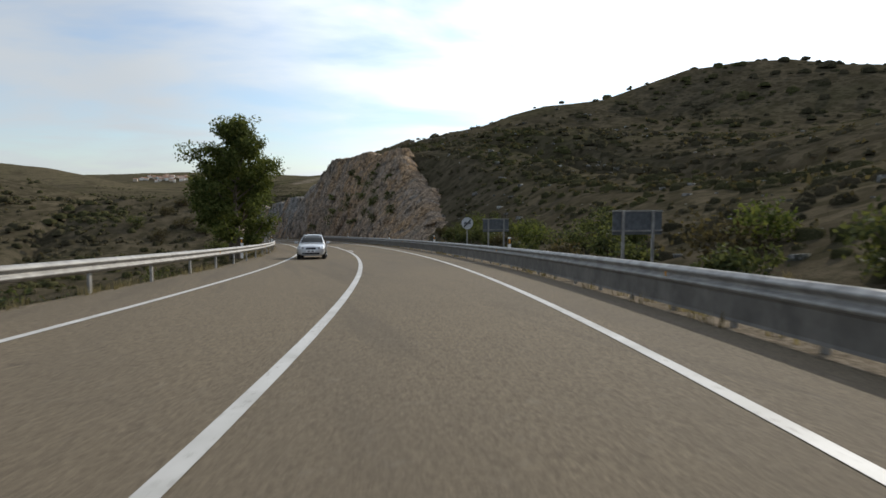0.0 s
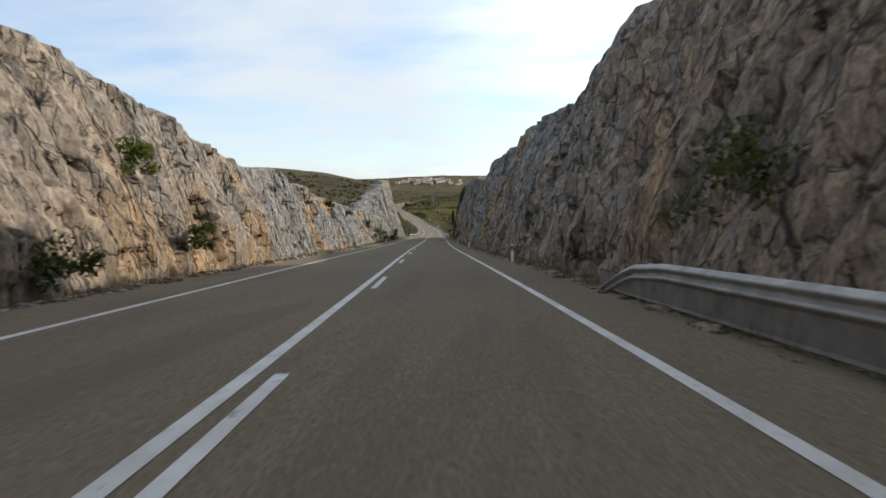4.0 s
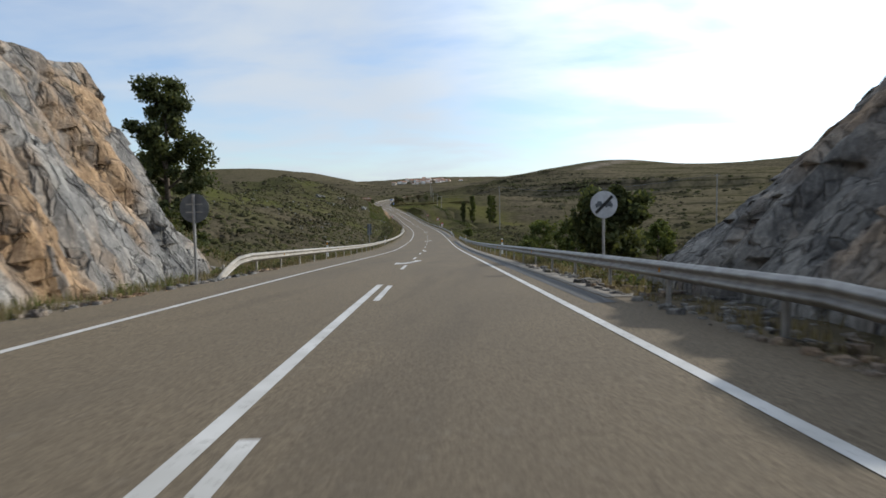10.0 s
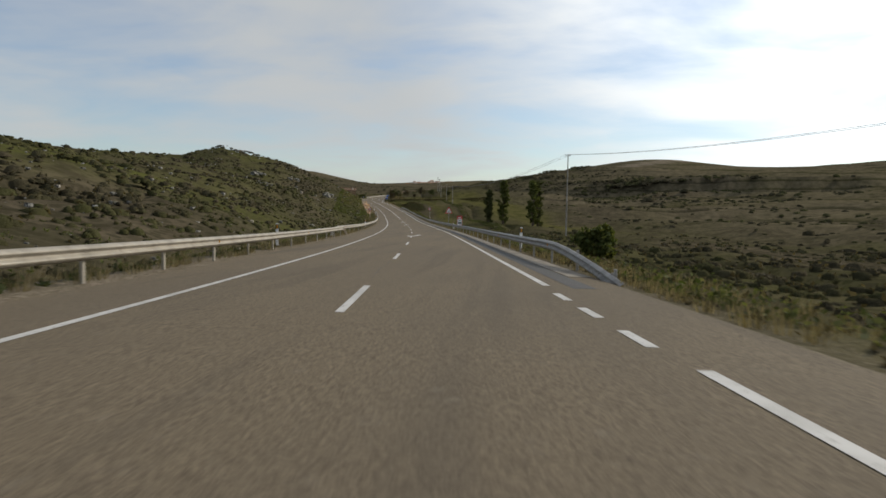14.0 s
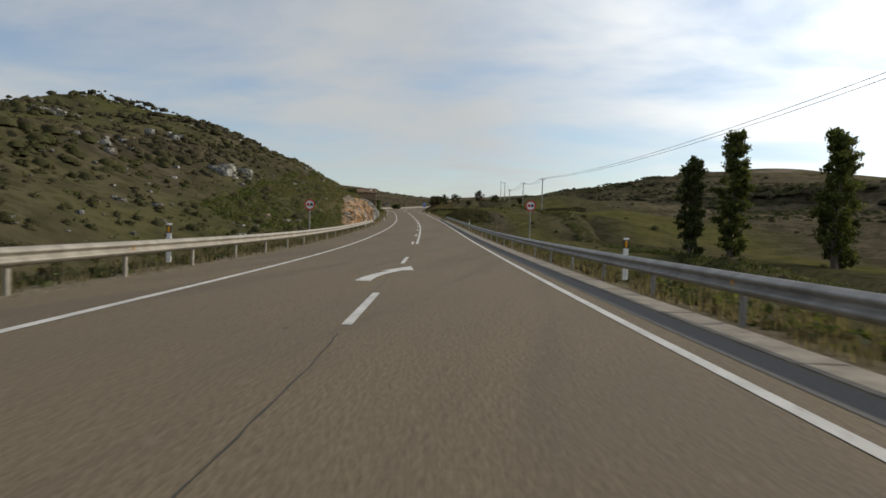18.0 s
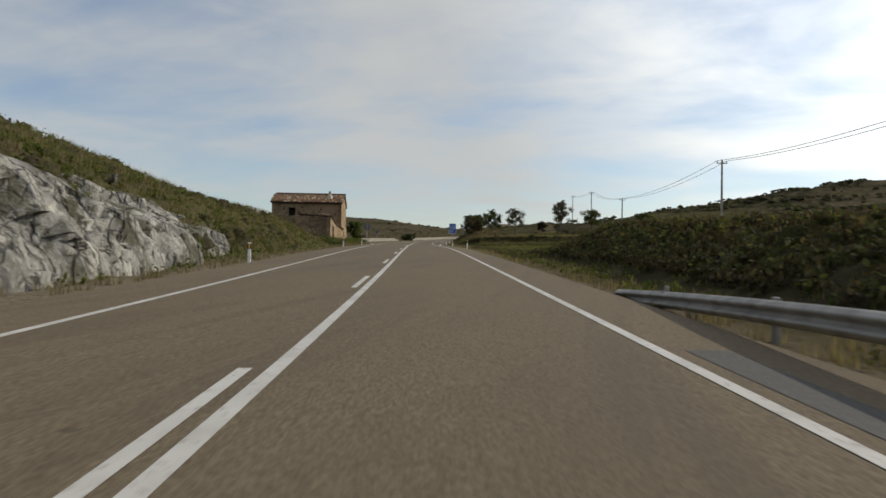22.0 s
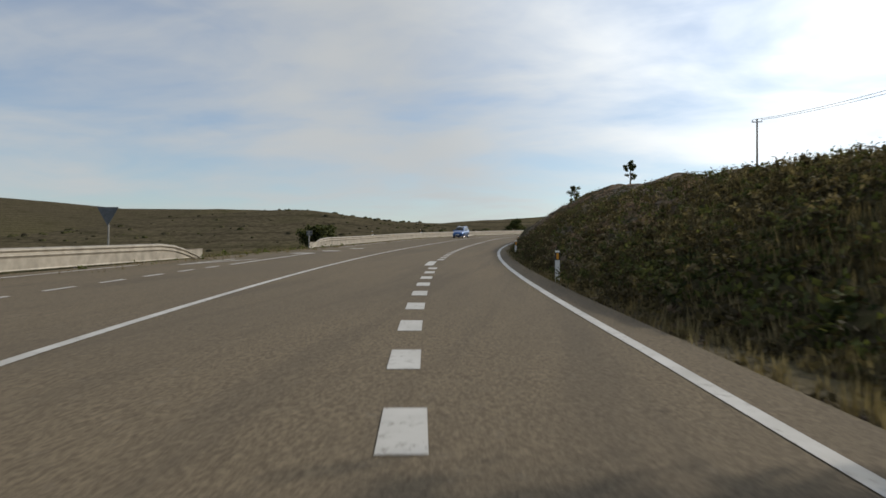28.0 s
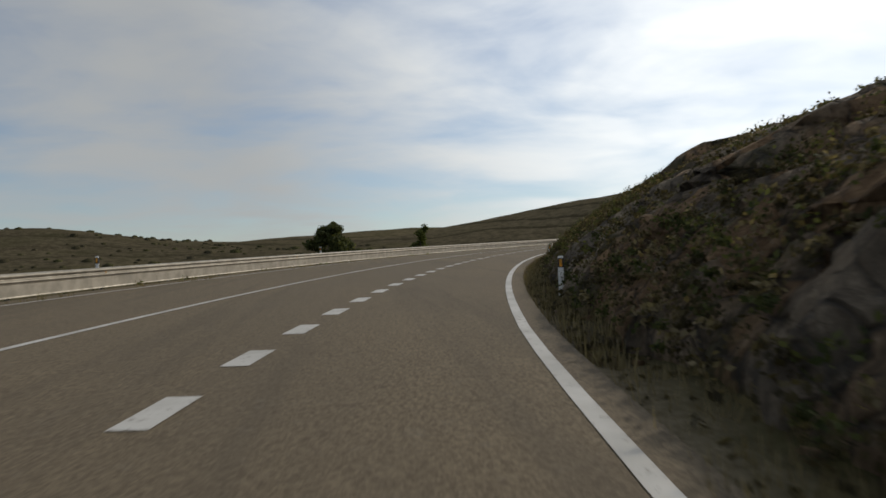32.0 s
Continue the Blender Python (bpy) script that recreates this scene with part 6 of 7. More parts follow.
for k, (side, s, u, r) in enumerate(_spots):
    d, h = on_face(side, s, u)
    d, r = d - side * 0.85, r * (1.5 if side > 0 else 1.1)
    x, y, z = place(s, d, h)
    thing = tagged(new("bush"), "dark shrub rooted in the rock face", "bush", "shrubs in the rock")
    thing.matrix_basis = pose(x, y, z)
    rng = np.random.default_rng(200 + k)
    c = np.column_stack([rng.uniform(-0.5, 0.5, 7) * r, rng.uniform(-0.6, 0.6, 7) * r, rng.uniform(-0.5, 0.5, 7) * r])
    v, f = leaf_cloud(c, rng.uniform(0.3, 0.55, 7) * r, 75, 0.075, 0.9, k, 0.3)
    mesh_from("foliage", v, f, LEAF_DARK if k % 4 else LEAF_GREEN, thing)


# ivy hanging down the shaded face
_rng = np.random.default_rng(33)
_ivy = tagged(new("ivy"), "green ivy hanging down the shaded rock face", "ivy")
_ivy.matrix_basis = pose(*place(242, 6.0))
for _n, _mid, _wide, _lo, _hi, _leaves in ((150, 241.6, 1.25, 0.10, 1.0, LEAF_DARK), (90, 242.6, 0.9, 0.02, 0.75, LEAF_GREEN), (60, 240.7, 0.6, 0.4, 0.98, LEAF_DARK)):
    _c = []
    for k in range(_n):
        u = _rng.uniform(_lo, _hi)
        s = _mid + _rng.normal() * _wide * (0.55 + 0.35 * math.sin(u * 9))
        d, h = on_face(1, s, u)
        _c.append(np.array(place(s, d - 0.05 - 0.75 * _rng.random(), h)) - np.array(_ivy.matrix_basis.translation))
    v, f = leaf_cloud(np.array(_c), _rng.uniform(0.14, 0.34, _n), 60, 0.055, 1.3, 34, 0.2)
    mesh_from("trailing_foliage", v, f, _leaves, _ivy)

# scrub rooted all over the brown bank of the bend
_rng = np.random.default_rng(77)
_pts, _size = [], []
for k in range(8200):
    s, u = 788 + 150 * _rng.random(), _rng.random()
    if _rng.random() > (0.95 if s < 812 else 0.9) * (0.7 + 0.3 * (float(fbm(np.array([s * 0.3]), np.array([u * 1.6]), 55, 2)[0]) > 0.47)):
        continue
    d, h = on_face(1, s, u)
    _pts.append(place(s, d - 0.02 - 0.25 * _rng.random(), h + 0.05))
    _size.append(0.10 + 0.34 * _rng.random() ** 2)
_pts, _size = np.array(_pts), np.array(_size)
for k, (mat, lab, cat, per, leaf) in enumerate(((LEAF_SCRUB, "dry brown scrub clinging to the bank", "scrub", 40, 0.040), (LEAF_DARK, "dark green broom rooted in the bank", "scrub", 34, 0.038), (LEAF_SCRUB, "fine dry twigs on the bank", "scrub", 40, 0.034), (STRAW, "tufts of dry grass on the bank", "grass", 20, 0.040))):
    strew("bank_scrub" if k < 3 else "bank_grass", _pts[k::4], _size[k::4] * (1.0 if k < 3 else 0.7), per, leaf, mat, lab, cat, seed=79 + k, shell=0.2)
# ragged growth along the crest, straw at the foot
for name, s_r, d_r, n, r, mat, lab, cat, hh in (
        ("crest_scrub", (790, 940), (12.4, 15.6), 900, 0.30, LEAF_SCRUB, "ragged brown scrub along the crest of the bank", "scrub", 0.12),
        ("crest_scrub", (790, 940), (12.6, 16.5), 420, 0.36, LEAF_DARK, "dark broom along the crest of the bank", "scrub", 0.14),
        ("foot_scrub", (755, 940), (7.3, 7.9), 900, 0.13, LEAF_SCRUB, "low dry weeds along the foot of the bank", "weeds", 0.03),
        ("brambles", (758, 812), (8.2, 10.6), 900, 0.27, LEAF_DARK, "dark green brambles over the low bank", "brambles", 0.04),
        ("brambles", (757, 818), (7.9, 12.5), 2400, 0.24, LEAF_SCRUB, "brown leafless brambles over the low bank", "brambles", 0.04),
        ("brambles", (758, 818), (8.2, 13.5), 420, 0.22, LEAF_GREEN, "green shoots between the brambles", "brambles", 0.05),
        ("valley_brambles", (300, 655), (6.0, 10.5), 3800, 0.30, LEAF_DARK, "dark brambles behind the valley barrier", "brambles", 0.02),
        ("valley_weeds", (300, 655), (5.7, 8.5), 2600, 0.22, LEAF_SCRUB, "dry brown weeds behind the valley barrier", "weeds", 0.02),
        ("valley_weeds", (308, 610), (-9.5, -5.9), 3000, 0.26, LEAF_DARK, "dark weeds behind the hill-side barrier", "weeds", 0.04),
        ("wall_weeds", (716, 757), (-8.6, -6.4), 1200, 0.34, LEAF_DARK, "dark nettles before the old walls", "weeds", 0.30),
        ("brow_herbs", (580, 715), (-16.5, -7.7), 3000, 0.27, LEAF_GREEN, "green weeds between the outcropping rocks", "weeds", 0.10)):
    _p = scatter(n, s_r, d_r, 400 + n)
    strew(name, _p + np.array([0, 0, hh]), r * (0.5 + np.random.default_rng(n).random(len(_p))), 11 if r < 0.15 else 18, 0.05 if r < 0.15 else 0.06 if r < 0.25 else 0.075, mat, lab, cat, squash=0.9, seed=n + 1, shell=0.15)


for name, s_r, d_r, n, radius, tall, per, mat, lab in (
        ("crest_grass", (790, 940), (12.2, 15.4), 1500, 0.20, 0.42, 14, STRAW, "pale dry grass along the crest of the bank"),
        ("foot_grass", (755, 940), (7.2, 8.5), 3000, 0.15, 0.24, 12, STRAW, "brown dry grass along the foot of the bank"),
        ("valley_grass", (308, 610), (-8.4, -5.5), 3000, 0.20, 0.40, 12, STRAW, "dry grass behind the hill-side barrier"),
        ("valley_grass", (300, 655), (5.6, 7.8), 2600, 0.18, 0.30, 12, STRAW, "dry grass behind the valley barrier"),
        ("brow_grass", (598, 715), (-15.5, -8.0), 3600, 0.24, 0.42, 14, STRAW, "dry grass above the rock outcrop"),
        ("brow_grass", (580, 715), (-16.5, -7.6), 2600, 0.24, 0.38, 14, LEAF_GREEN, "green grass between the outcropping rocks"),
        ("bank_grass", (757, 800), (9.5, 17.0), 1700, 0.22, 0.34, 14, STRAW, "dry brown grass over the low bank"),
        ("bank_grass", (756, 800), (9.5, 18.0), 1300, 0.22, 0.30, 14, LEAF_SCRUB, "withered weeds over the low bank"),
        ("bank_grass", (756, 762), (8.0, 45.0), 1500, 0.24, 0.32, 12, STRAW, "pale dry grass on top of the field bank"),
        ("field_grass", (698, 753.5), (7.2, 28.0), 5500, 0.24, 0.085, 14, LEAF_GREEN, "short green grass of the field"),
        ("field_grass", (690, 754), (5.5, 14.0), 1700, 0.20, 0.11, 12, STRAW, "dry tufts in the field grass"),
        ("wall_grass", (719, 757), (-8.7, -6.3), 1500, 0.24, 0.78, 24, LEAF_GREEN, "tall green grass before the old walls"),
        ("wall_grass", (718, 757), (-8.7, -6.0), 700, 0.20, 0.5, 16, STRAW, "tall dry grass before the old walls"),
        ("cut_grass", (150, 310), (-7.0, -5.4), 1100, 0.16, 0.32, 12, STRAW, "dry grass at the foot of the sunlit cutting"),
        ("cut_grass", (190, 312), (-6.9, -5.5), 600, 0.16, 0.36, 12, LEAF_GREEN, "green grass at the foot of the sunlit cutting"),
        ("cut_grass", (120, 300), (5.3, 6.4), 900, 0.14, 0.22, 12, STRAW, "brown grass at the foot of the shaded cutting")):
    blades(name, scatter(n, s_r, d_r, 600 + n), radius, tall, per, mat, lab, seed=n + 3)


# ---- ruined farmhouse ----
def masonry(name, light, dark, plaster=0.5):
    """Rubble stone half covered by old lime render."""
    m = Mat(name, 0.95, 0, 0.15)
    bend = m.t.nodes.new("ShaderNodeVectorMath")
    wob = m.t.nodes.new("ShaderNodeTexNoise")
    wob.inputs["Scale"].default_value = 2.2
    m.t.links.new(m.pos, wob.inputs["Vector"])
    bend.operation = "MULTIPLY_ADD"
    bend.inputs[1].default_value = (0.45, 0.45, 0.3)
    m.t.links.new(wob.outputs["Color"], bend.inputs[0])
    m.t.links.new(m.scaled((1, 1, 1.7)), bend.inputs[2])
    stones = m.cells(3.1, bend.outputs[0], out="Color")
    edge = m.cells(3.1, bend.outputs[0], "DISTANCE_TO_EDGE")
    tone, mid, fine = m.noise(0.55, 6, 0.7), m.noise(2.4, 6, 0.7), m.noise(11, 5, 0.75)
    c = m.mix(m.span(fine, 0.3, 0.7), dark, light)
    c = m.mix(m.span(stones, 0.3, 0.7, 0.0, 0.38), c, tuple(v * 0.6 for v in dark))
    c = m.mix(m.span(edge, 0.0, 0.06, 0.3, 0.0), c, tuple(v * 0.45 for v in dark))
    coat = m.span(m.math("ADD", tone, m.math("MULTIPLY", mid, 0.35)), 0.78 - plaster * 0.32, 0.84 - plaster * 0.32)
    c = m.mix(m.math("MULTIPLY", coat, 0.85), c, m.mix(m.span(fine, 0.35, 0.65), (0.23, 0.160, 0.094), (0.37, 0.272, 0.170)))
    c = m.mix(m.span(m.noise(1.6, 6, 0.75), 0.55, 0.64, 0.0, 0.7), c, m.mix(m.span(mid, 0.35, 0.65), (0.085, 0.060, 0.040), (0.16, 0.112, 0.072)))
    c = m.mix(m.span(m.noise(0.9, 5, 0.7, m.scaled((1, 1, 0.25))), 0.56, 0.72, 0, 0.45), c, (0.075, 0.056, 0.040))
    m.colour(c)
    m.bump(m.math("ADD", m.span(edge, 0.0, 0.12, 0.0, 0.45), fine), 0.6, 0.04)
    return m.m


STONE_WALL = masonry("farmhouse_masonry", (0.37, 0.275, 0.175), (0.18, 0.125, 0.075), 0.55)
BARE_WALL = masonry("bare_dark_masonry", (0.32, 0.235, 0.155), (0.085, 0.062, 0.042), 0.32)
RUIN_WALL = masonry("ruin_masonry", (0.38, 0.275, 0.170), (0.17, 0.118, 0.070), 0.50)
TILE = Mat("clay_tile", 0.9)
_grime = TILE.span(TILE.noise(5, 5, 0.7), 0.3, 0.7)
_lot = TILE.info()
_clay = TILE.mix(TILE.span(_lot, 0.45, 0.6), TILE.mix(_grime, (0.10, 0.050, 0.028), (0.25, 0.125, 0.065)), TILE.mix(_grime, (0.15, 0.095, 0.055), (0.30, 0.20, 0.12)))
_clay = TILE.mix(TILE.span(_lot, 0.80, 0.84), _clay, TILE.mix(_grime, (0.30, 0.235, 0.16), (0.50, 0.41, 0.29)))
_clay = TILE.mix(TILE.span(TILE.noise(0.8, 5, 0.7), 0.52, 0.62, 0, 0.6), _clay, (0.075, 0.058, 0.040))
TILE.colour(_clay)
TILE = TILE.m
OLD_WOOD = plain("grey_weathered_wood", (0.24, 0.225, 0.20), 0.9, 0, 0.4, 5)
DARK_WOOD = plain("dark_rafter_wood", (0.075, 0.055, 0.038), 0.95, 0, 0.3, 5)
HOLE_SHADE = plain("wall_hole_shade", (0.055, 0.042, 0.030), 0.95, 0, 0.4, 6)
# near-black colour that stands in for the shade inside the buildings
UNLIT_FILL = plain("unlit_black", (0.012, 0.011, 0.010), 0.95)
LIMEWASH = plain("limewash", (0.44, 0.39, 0.32), 0.9, 0, 0.3, 4)


def wall_mesh(name, outline, thick, material, parent, holes=()):
    """An upright wall: outline of (along, up) points, thickness behind it; holes are (a0, a1, z0, z1) cut clean through."""
    bm = bmesh.new()
    n = len(outline)
    f = [bm.verts.new((a, 0, z)) for a, z in outline]
    g = [bm.verts.new((a, thick, z)) for a, z in outline]
    bm.faces.new(f)
    bm.faces.new(g[::-1])
    for i in range(n):
        bm.faces.new((f[i], g[i], g[(i + 1) % n], f[(i + 1) % n]))
    bmesh.ops.recalc_face_normals(bm, faces=bm.faces[:])
    ob = part(name, bm, material, parent)
    for a0, a1, z0, z1 in holes:
        hb = bmesh.new()
        box(hb, (a1 - a0, thick * 3, z1 - z0), ((a0 + a1) / 2, thick / 2, (z0 + z1) / 2))
        me = bpy.data.meshes.new("cut")
        hb.to_mesh(me)
        hb.free()
        cut = bpy.data.objects.new("cut", me)
        cut.matrix_world = Matrix.Identity(4)
        tmp = bmesh.new()
        tmp.from_mesh(ob.data)
        tmp.free()
        CUTS.append((ob, cut))
    return ob


CUTS = []


def apply_cuts():
    """Cut the openings into the wall meshes."""
    for ob, cut in CUTS:
        keep = ob.matrix_basis.copy()
        parent = ob.parent
        ob.parent, ob.matrix_basis = None, Matrix.Identity(4)
        scene.collection.objects.link(cut)
        md = ob.modifiers.new("cut", "BOOLEAN")
        md.object, md.operation, md.solver = cut, "DIFFERENCE", "EXACT"
        bpy.context.view_layer.update()
        me = bpy.data.meshes.new_from_object(ob.evaluated_get(bpy.context.evaluated_depsgraph_get()))
        ob.modifiers.clear()
        if not me.materials:
            me.materials.append(ob.data.materials[0])
        ob.data = me
        bpy.data.objects.remove(cut)
        ob.parent, ob.matrix_basis = parent, keep


def barrel_tile():
    """One curved clay tile, 0.42 long."""
    bm = bmesh.new()
    rows = []
    for y, r in ((0.0, 0.13), (0.44, 0.105)):
        rows.append([bm.verts.new((math.cos(a) * r, y, math.sin(a) * r * 0.75)) for a in [math.pi * k / 6 for k in range(7)]])
        rows.append([bm.verts.new((math.cos(a) * (r - 0.018), y, math.sin(a) * (r - 0.018) * 0.75)) for a in [math.pi * k / 6 for k in range(7)]])
    o0, i0, o1, i1 = rows
    for k in range(6):
        bm.faces.new((o0[k], o0[k + 1], o1[k + 1], o1[k]))
        bm.faces.new((i0[k + 1], i0[k], i1[k], i1[k + 1]))
        bm.faces.new((o0[k + 1], o0[k], i0[k], i0[k + 1]))
    me = bpy.data.meshes.new("tile")
    bm.to_mesh(me)
    bm.free()
    me.materials.append(TILE)
    return me


TILE_MESH = barrel_tile()


def tiled(parent, origin, across, up, cols, rows, seed, gap=0.25):
    """Lay tiles on a slope from its eaves: unit vectors across and up, spacing about a hand and a half."""
    rng = random.Random(seed)
    across, up = Vector(across).normalized(), Vector(up).normalized()
    nrm = across.cross(up)
    m = Matrix((across, up, nrm)).transposed().to_4x4()
    for c in range(cols):
        for r in range(rows):
            if rng.random() < 0.04:
                continue
            p = Vector(origin) + across * (c * gap + 0.12) + up * (r * 0.37 - 0.05) + nrm * (0.012 * r % 0.03 + 0.01)
            ob = new("tile", TILE_MESH)
            ob.parent = parent
            ob.matrix_basis = Matrix.Translation(p + nrm * rng.uniform(-0.015, 0.045) + up * rng.uniform(-0.09, 0.05)) @ m @ pose(0, 0, 0, rng.uniform(-3, 4) + 3, rng.uniform(-6, 6), rng.uniform(-9, 9))


def rubble_stone():
    """One rough building stone, about a foot long."""
    bm = bmesh.new()
    box(bm, (0.07, 0.30, 0.19), bevel=0.025)
    rng = random.Random(8)
    for v in bm.verts:
        v.co += Vector((rng.uniform(-0.006, 0.006), rng.uniform(-0.022, 0.022), rng.uniform(-0.02, 0.02)))
    me = bpy.data.meshes.new("stone")
    bm.to_mesh(me)
    bm.free()
    m = Mat("rubble_stone", 0.95, 0, 0.1)
    tone = m.mix(m.info(), (0.13, 0.092, 0.058), (0.44, 0.34, 0.235))
    m.colour(m.mix(m.span(m.noise(14, 4, 0.7), 0.35, 0.7, 0.0, 0.55), tone, (0.10, 0.075, 0.052)))
    m.bump(m.noise(20, 4, 0.7), 0.6, 0.02)
    me.materials.append(m.m)
    return me


STONE_MESH = rubble_stone()


def bare_stones(parent, n, wide, high, seed, turn=0.0, holes=()):
    """Stones standing a finger proud where the render has fallen. high(a): height of the wall at a; turn: 90 for a wall that faces the front."""
    rng = random.Random(seed)
    made = 0
    while made < n:
        a = rng.uniform(0.15, wide - 0.2)
        z = rng.uniform(0.0, 1.0) ** 1.2 * (high(a) - 0.15)
        if float(fbm(np.array([a * 0.55 + seed]), np.array([z * 0.7]), 90, 3)[0]) < 0.50 and rng.random() < 0.88:
            continue
        if any(h[0] - 0.2 < a < h[1] + 0.2 and h[2] - 0.15 < z < h[3] + 0.25 for h in holes):
            continue
        k = rng.uniform(0.55, 1.15)
        p = (-0.016, a, z) if not turn else (-a, 0.016, z)
        ob = new("stone", STONE_MESH)
        ob.parent = parent
        ob.matrix_basis = pose(*p, rng.uniform(-8, 8), 0, turn) @ Matrix.Diagonal((1.0, k, k * rng.uniform(0.7, 1.1), 1))
        made += 1


def farmhouse():
    """Local frame: x to the road side, y on along the road; the front faces back down the road."""
    house = tagged(new("farmhouse"), "abandoned stone farmhouse with clay tile roof and patchy render", "house")
    x, y, z = place(738.3, -8.5)
    house.matrix_basis = pose(x, y, z, 0, 0, heading(739) - 1)
    L, W, He, Ha, Hb = 9.2, 5.5, 5.45, 6.75, 5.15
    front = wall_mesh("front_wall", [(-L, -1), (0, -1), (0, He), (-L, He)], 0.5, STONE_WALL, house, [(-7.0, -6.1, 3.6, 4.7)])
    back = wall_mesh("rear_wall", [(-L, -1), (0, -1), (0, Hb), (-L, Hb)], 0.5, STONE_WALL, house)
    back.matrix_basis = pose(0, W - 0.5, 0)
    gable_out = [(0, -1), (W, -1), (W, Hb), (W * 0.86, 5.55), (W * 0.84, 5.75), (W * 0.62, 6.5), (W * 0.50, Ha), (0.0, He)]
    gable = wall_mesh("road_gable", gable_out, 0.5, STONE_WALL, house, [(1.7, 1.95, 3.05, 3.85), (1.25, 1.75, 1.15, 2.0), (2.55, 3.2, 0.1, 1.75)])
    gable.matrix_basis = pose(0.003, 0.0, 0, 0, 0, 90)
    far = wall_mesh("far_gable", [(0, -1), (W, -1), (W, Hb), (W * 0.50, Ha), (0, He)], 0.5, STONE_WALL, house)
    far.matrix_basis = pose(-L + 0.5, 0.003, 0, 0, 0, 90)
    # render patch, lintels and shutters
    bm = bmesh.new()
    box(bm, (0.03, 0.55, 0.5), (0.0, W * 0.70, 5.25), Matrix.Rotation(radians(-25), 4, "X"), bevel=0.02)
    part("render_patch", bm, LIMEWASH, house, "pale lime render patch")
    for a, w, z in ((1.5, 0.75, 2.06), (2.88, 0.95, 1.85), (1.83, 0.5, 3.93)):
        bm = bmesh.new()
        box(bm, (0.12, w, 0.14), (-0.03, a, z), bevel=0.01)
        part("lintel", bm, OLD_WOOD, house)
    bm = bmesh.new()
    box(bm, (0.06, 0.58, 1.6), (-0.3, 2.88, 0.9), bevel=0.01)
    part("door", bm, OLD_WOOD, house, "grey boarded door")
    # added solid block, painted near-black in place of room shade
    bm = bmesh.new()
    box(bm, (L - 0.9, W - 0.9, 4.4), (-L / 2, W / 2, 2.2))
    part("interior", bm, UNLIT_FILL, house, "near-black filler block that stands for unlit rooms")
    # roof: boards, eaves beam, tiles
    up_f = Vector((0, W * 0.50 + 0.35, Ha - He + 0.12))
    roof = new("roof")
    roof.parent = house
    bm = bmesh.new()
    v = [bm.verts.new(p) for p in ((-L - 0.15, -0.35, He - 0.05), (0.2, -0.35, He - 0.05), (0.2, W * 0.50, Ha + 0.07), (-L - 0.15, W * 0.50, Ha + 0.07), (0.12, W + 0.2, Hb - 0.02), (-L - 0.15, W + 0.2, Hb - 0.02))]
    bm.faces.new((v[0], v[1], v[2], v[3]))
    bm.faces.new((v[3], v[2], v[4], v[5]))
    d = part("deck", bm, DARK_WOOD, roof)
    d.modifiers.new("thick", "SOLIDIFY").thickness = 0.06
    bm = bmesh.new()
    box(bm, (L + 0.2, 0.14, 0.14), (-L / 2, -0.16, He - 0.12), bevel=0.01)
    part("eaves_beam", bm, DARK_WOOD, roof)
    tiled(roof, (-L - 0.15, -0.38, He - 0.03), (1, 0, 0), up_f, 38, 7, 3)
    up_b = Vector((0, -(W * 0.50 + 0.2), Ha - Hb + 0.1))
    tiled(roof, (0.15, W + 0.2, Hb + 0.0), (-1, 0, 0), up_b, 3, 8, 4)
    bm = bmesh.new()
    for k in range(21):
        rod(bm, 0.12, 0.11, (-L + k * 0.45, W * 0.50, Ha + 0.06), (-L + k * 0.45 + 0.44, W * 0.50, Ha + 0.08), 8)
    part("ridge_tiles", bm, TILE, roof)
    bare_stones(house, 130, W, lambda a: float(np.interp(a, [0, W * 0.5, W], [He, Ha, Hb])), 21, holes=((1.7, 1.95, 3.05, 3.85), (1.25, 1.75, 1.15, 2.0), (2.55, 3.2, 0.1, 1.75)))
    bare_stones(house, 120, L, lambda a: He - 0.2, 22, 90, holes=((6.1, 7.0, 3.6, 4.7),))
    # flat dark blocks on the wall paint the shade of missing stones
    rng = random.Random(31)
    for k in range(26):
        a, z = rng.uniform(0.4, L - 0.4), rng.choice((3.2, 3.9, 4.35, 4.7)) + rng.uniform(-0.15, 0.15)
        bm = bmesh.new()
        box(bm, (rng.uniform(0.14, 0.4), 0.06, rng.uniform(0.10, 0.26)), (-a, 0.022, z), bevel=0.02)
        part("socket", bm, HOLE_SHADE, house, "dark patch painted as the shade of a missing stone")
    # conical white chimney
    ch = new("chimney")
    ch.parent = house
    bm = bmesh.new()
    rod(bm, 0.58, 0.20, (-1.7, 1.0, 5.75), (-1.7, 1.0, 6.72), 14)
    part("cone", bm, LIMEWASH, ch, "whitewashed conical stack")
    bm = bmesh.new()
    rod(bm, 0.17, 0.15, (-1.7, 1.0, 6.7), (-1.7, 1.0, 7.05), 12)
    part("pot", bm, RUIN_WALL, ch)
    return house


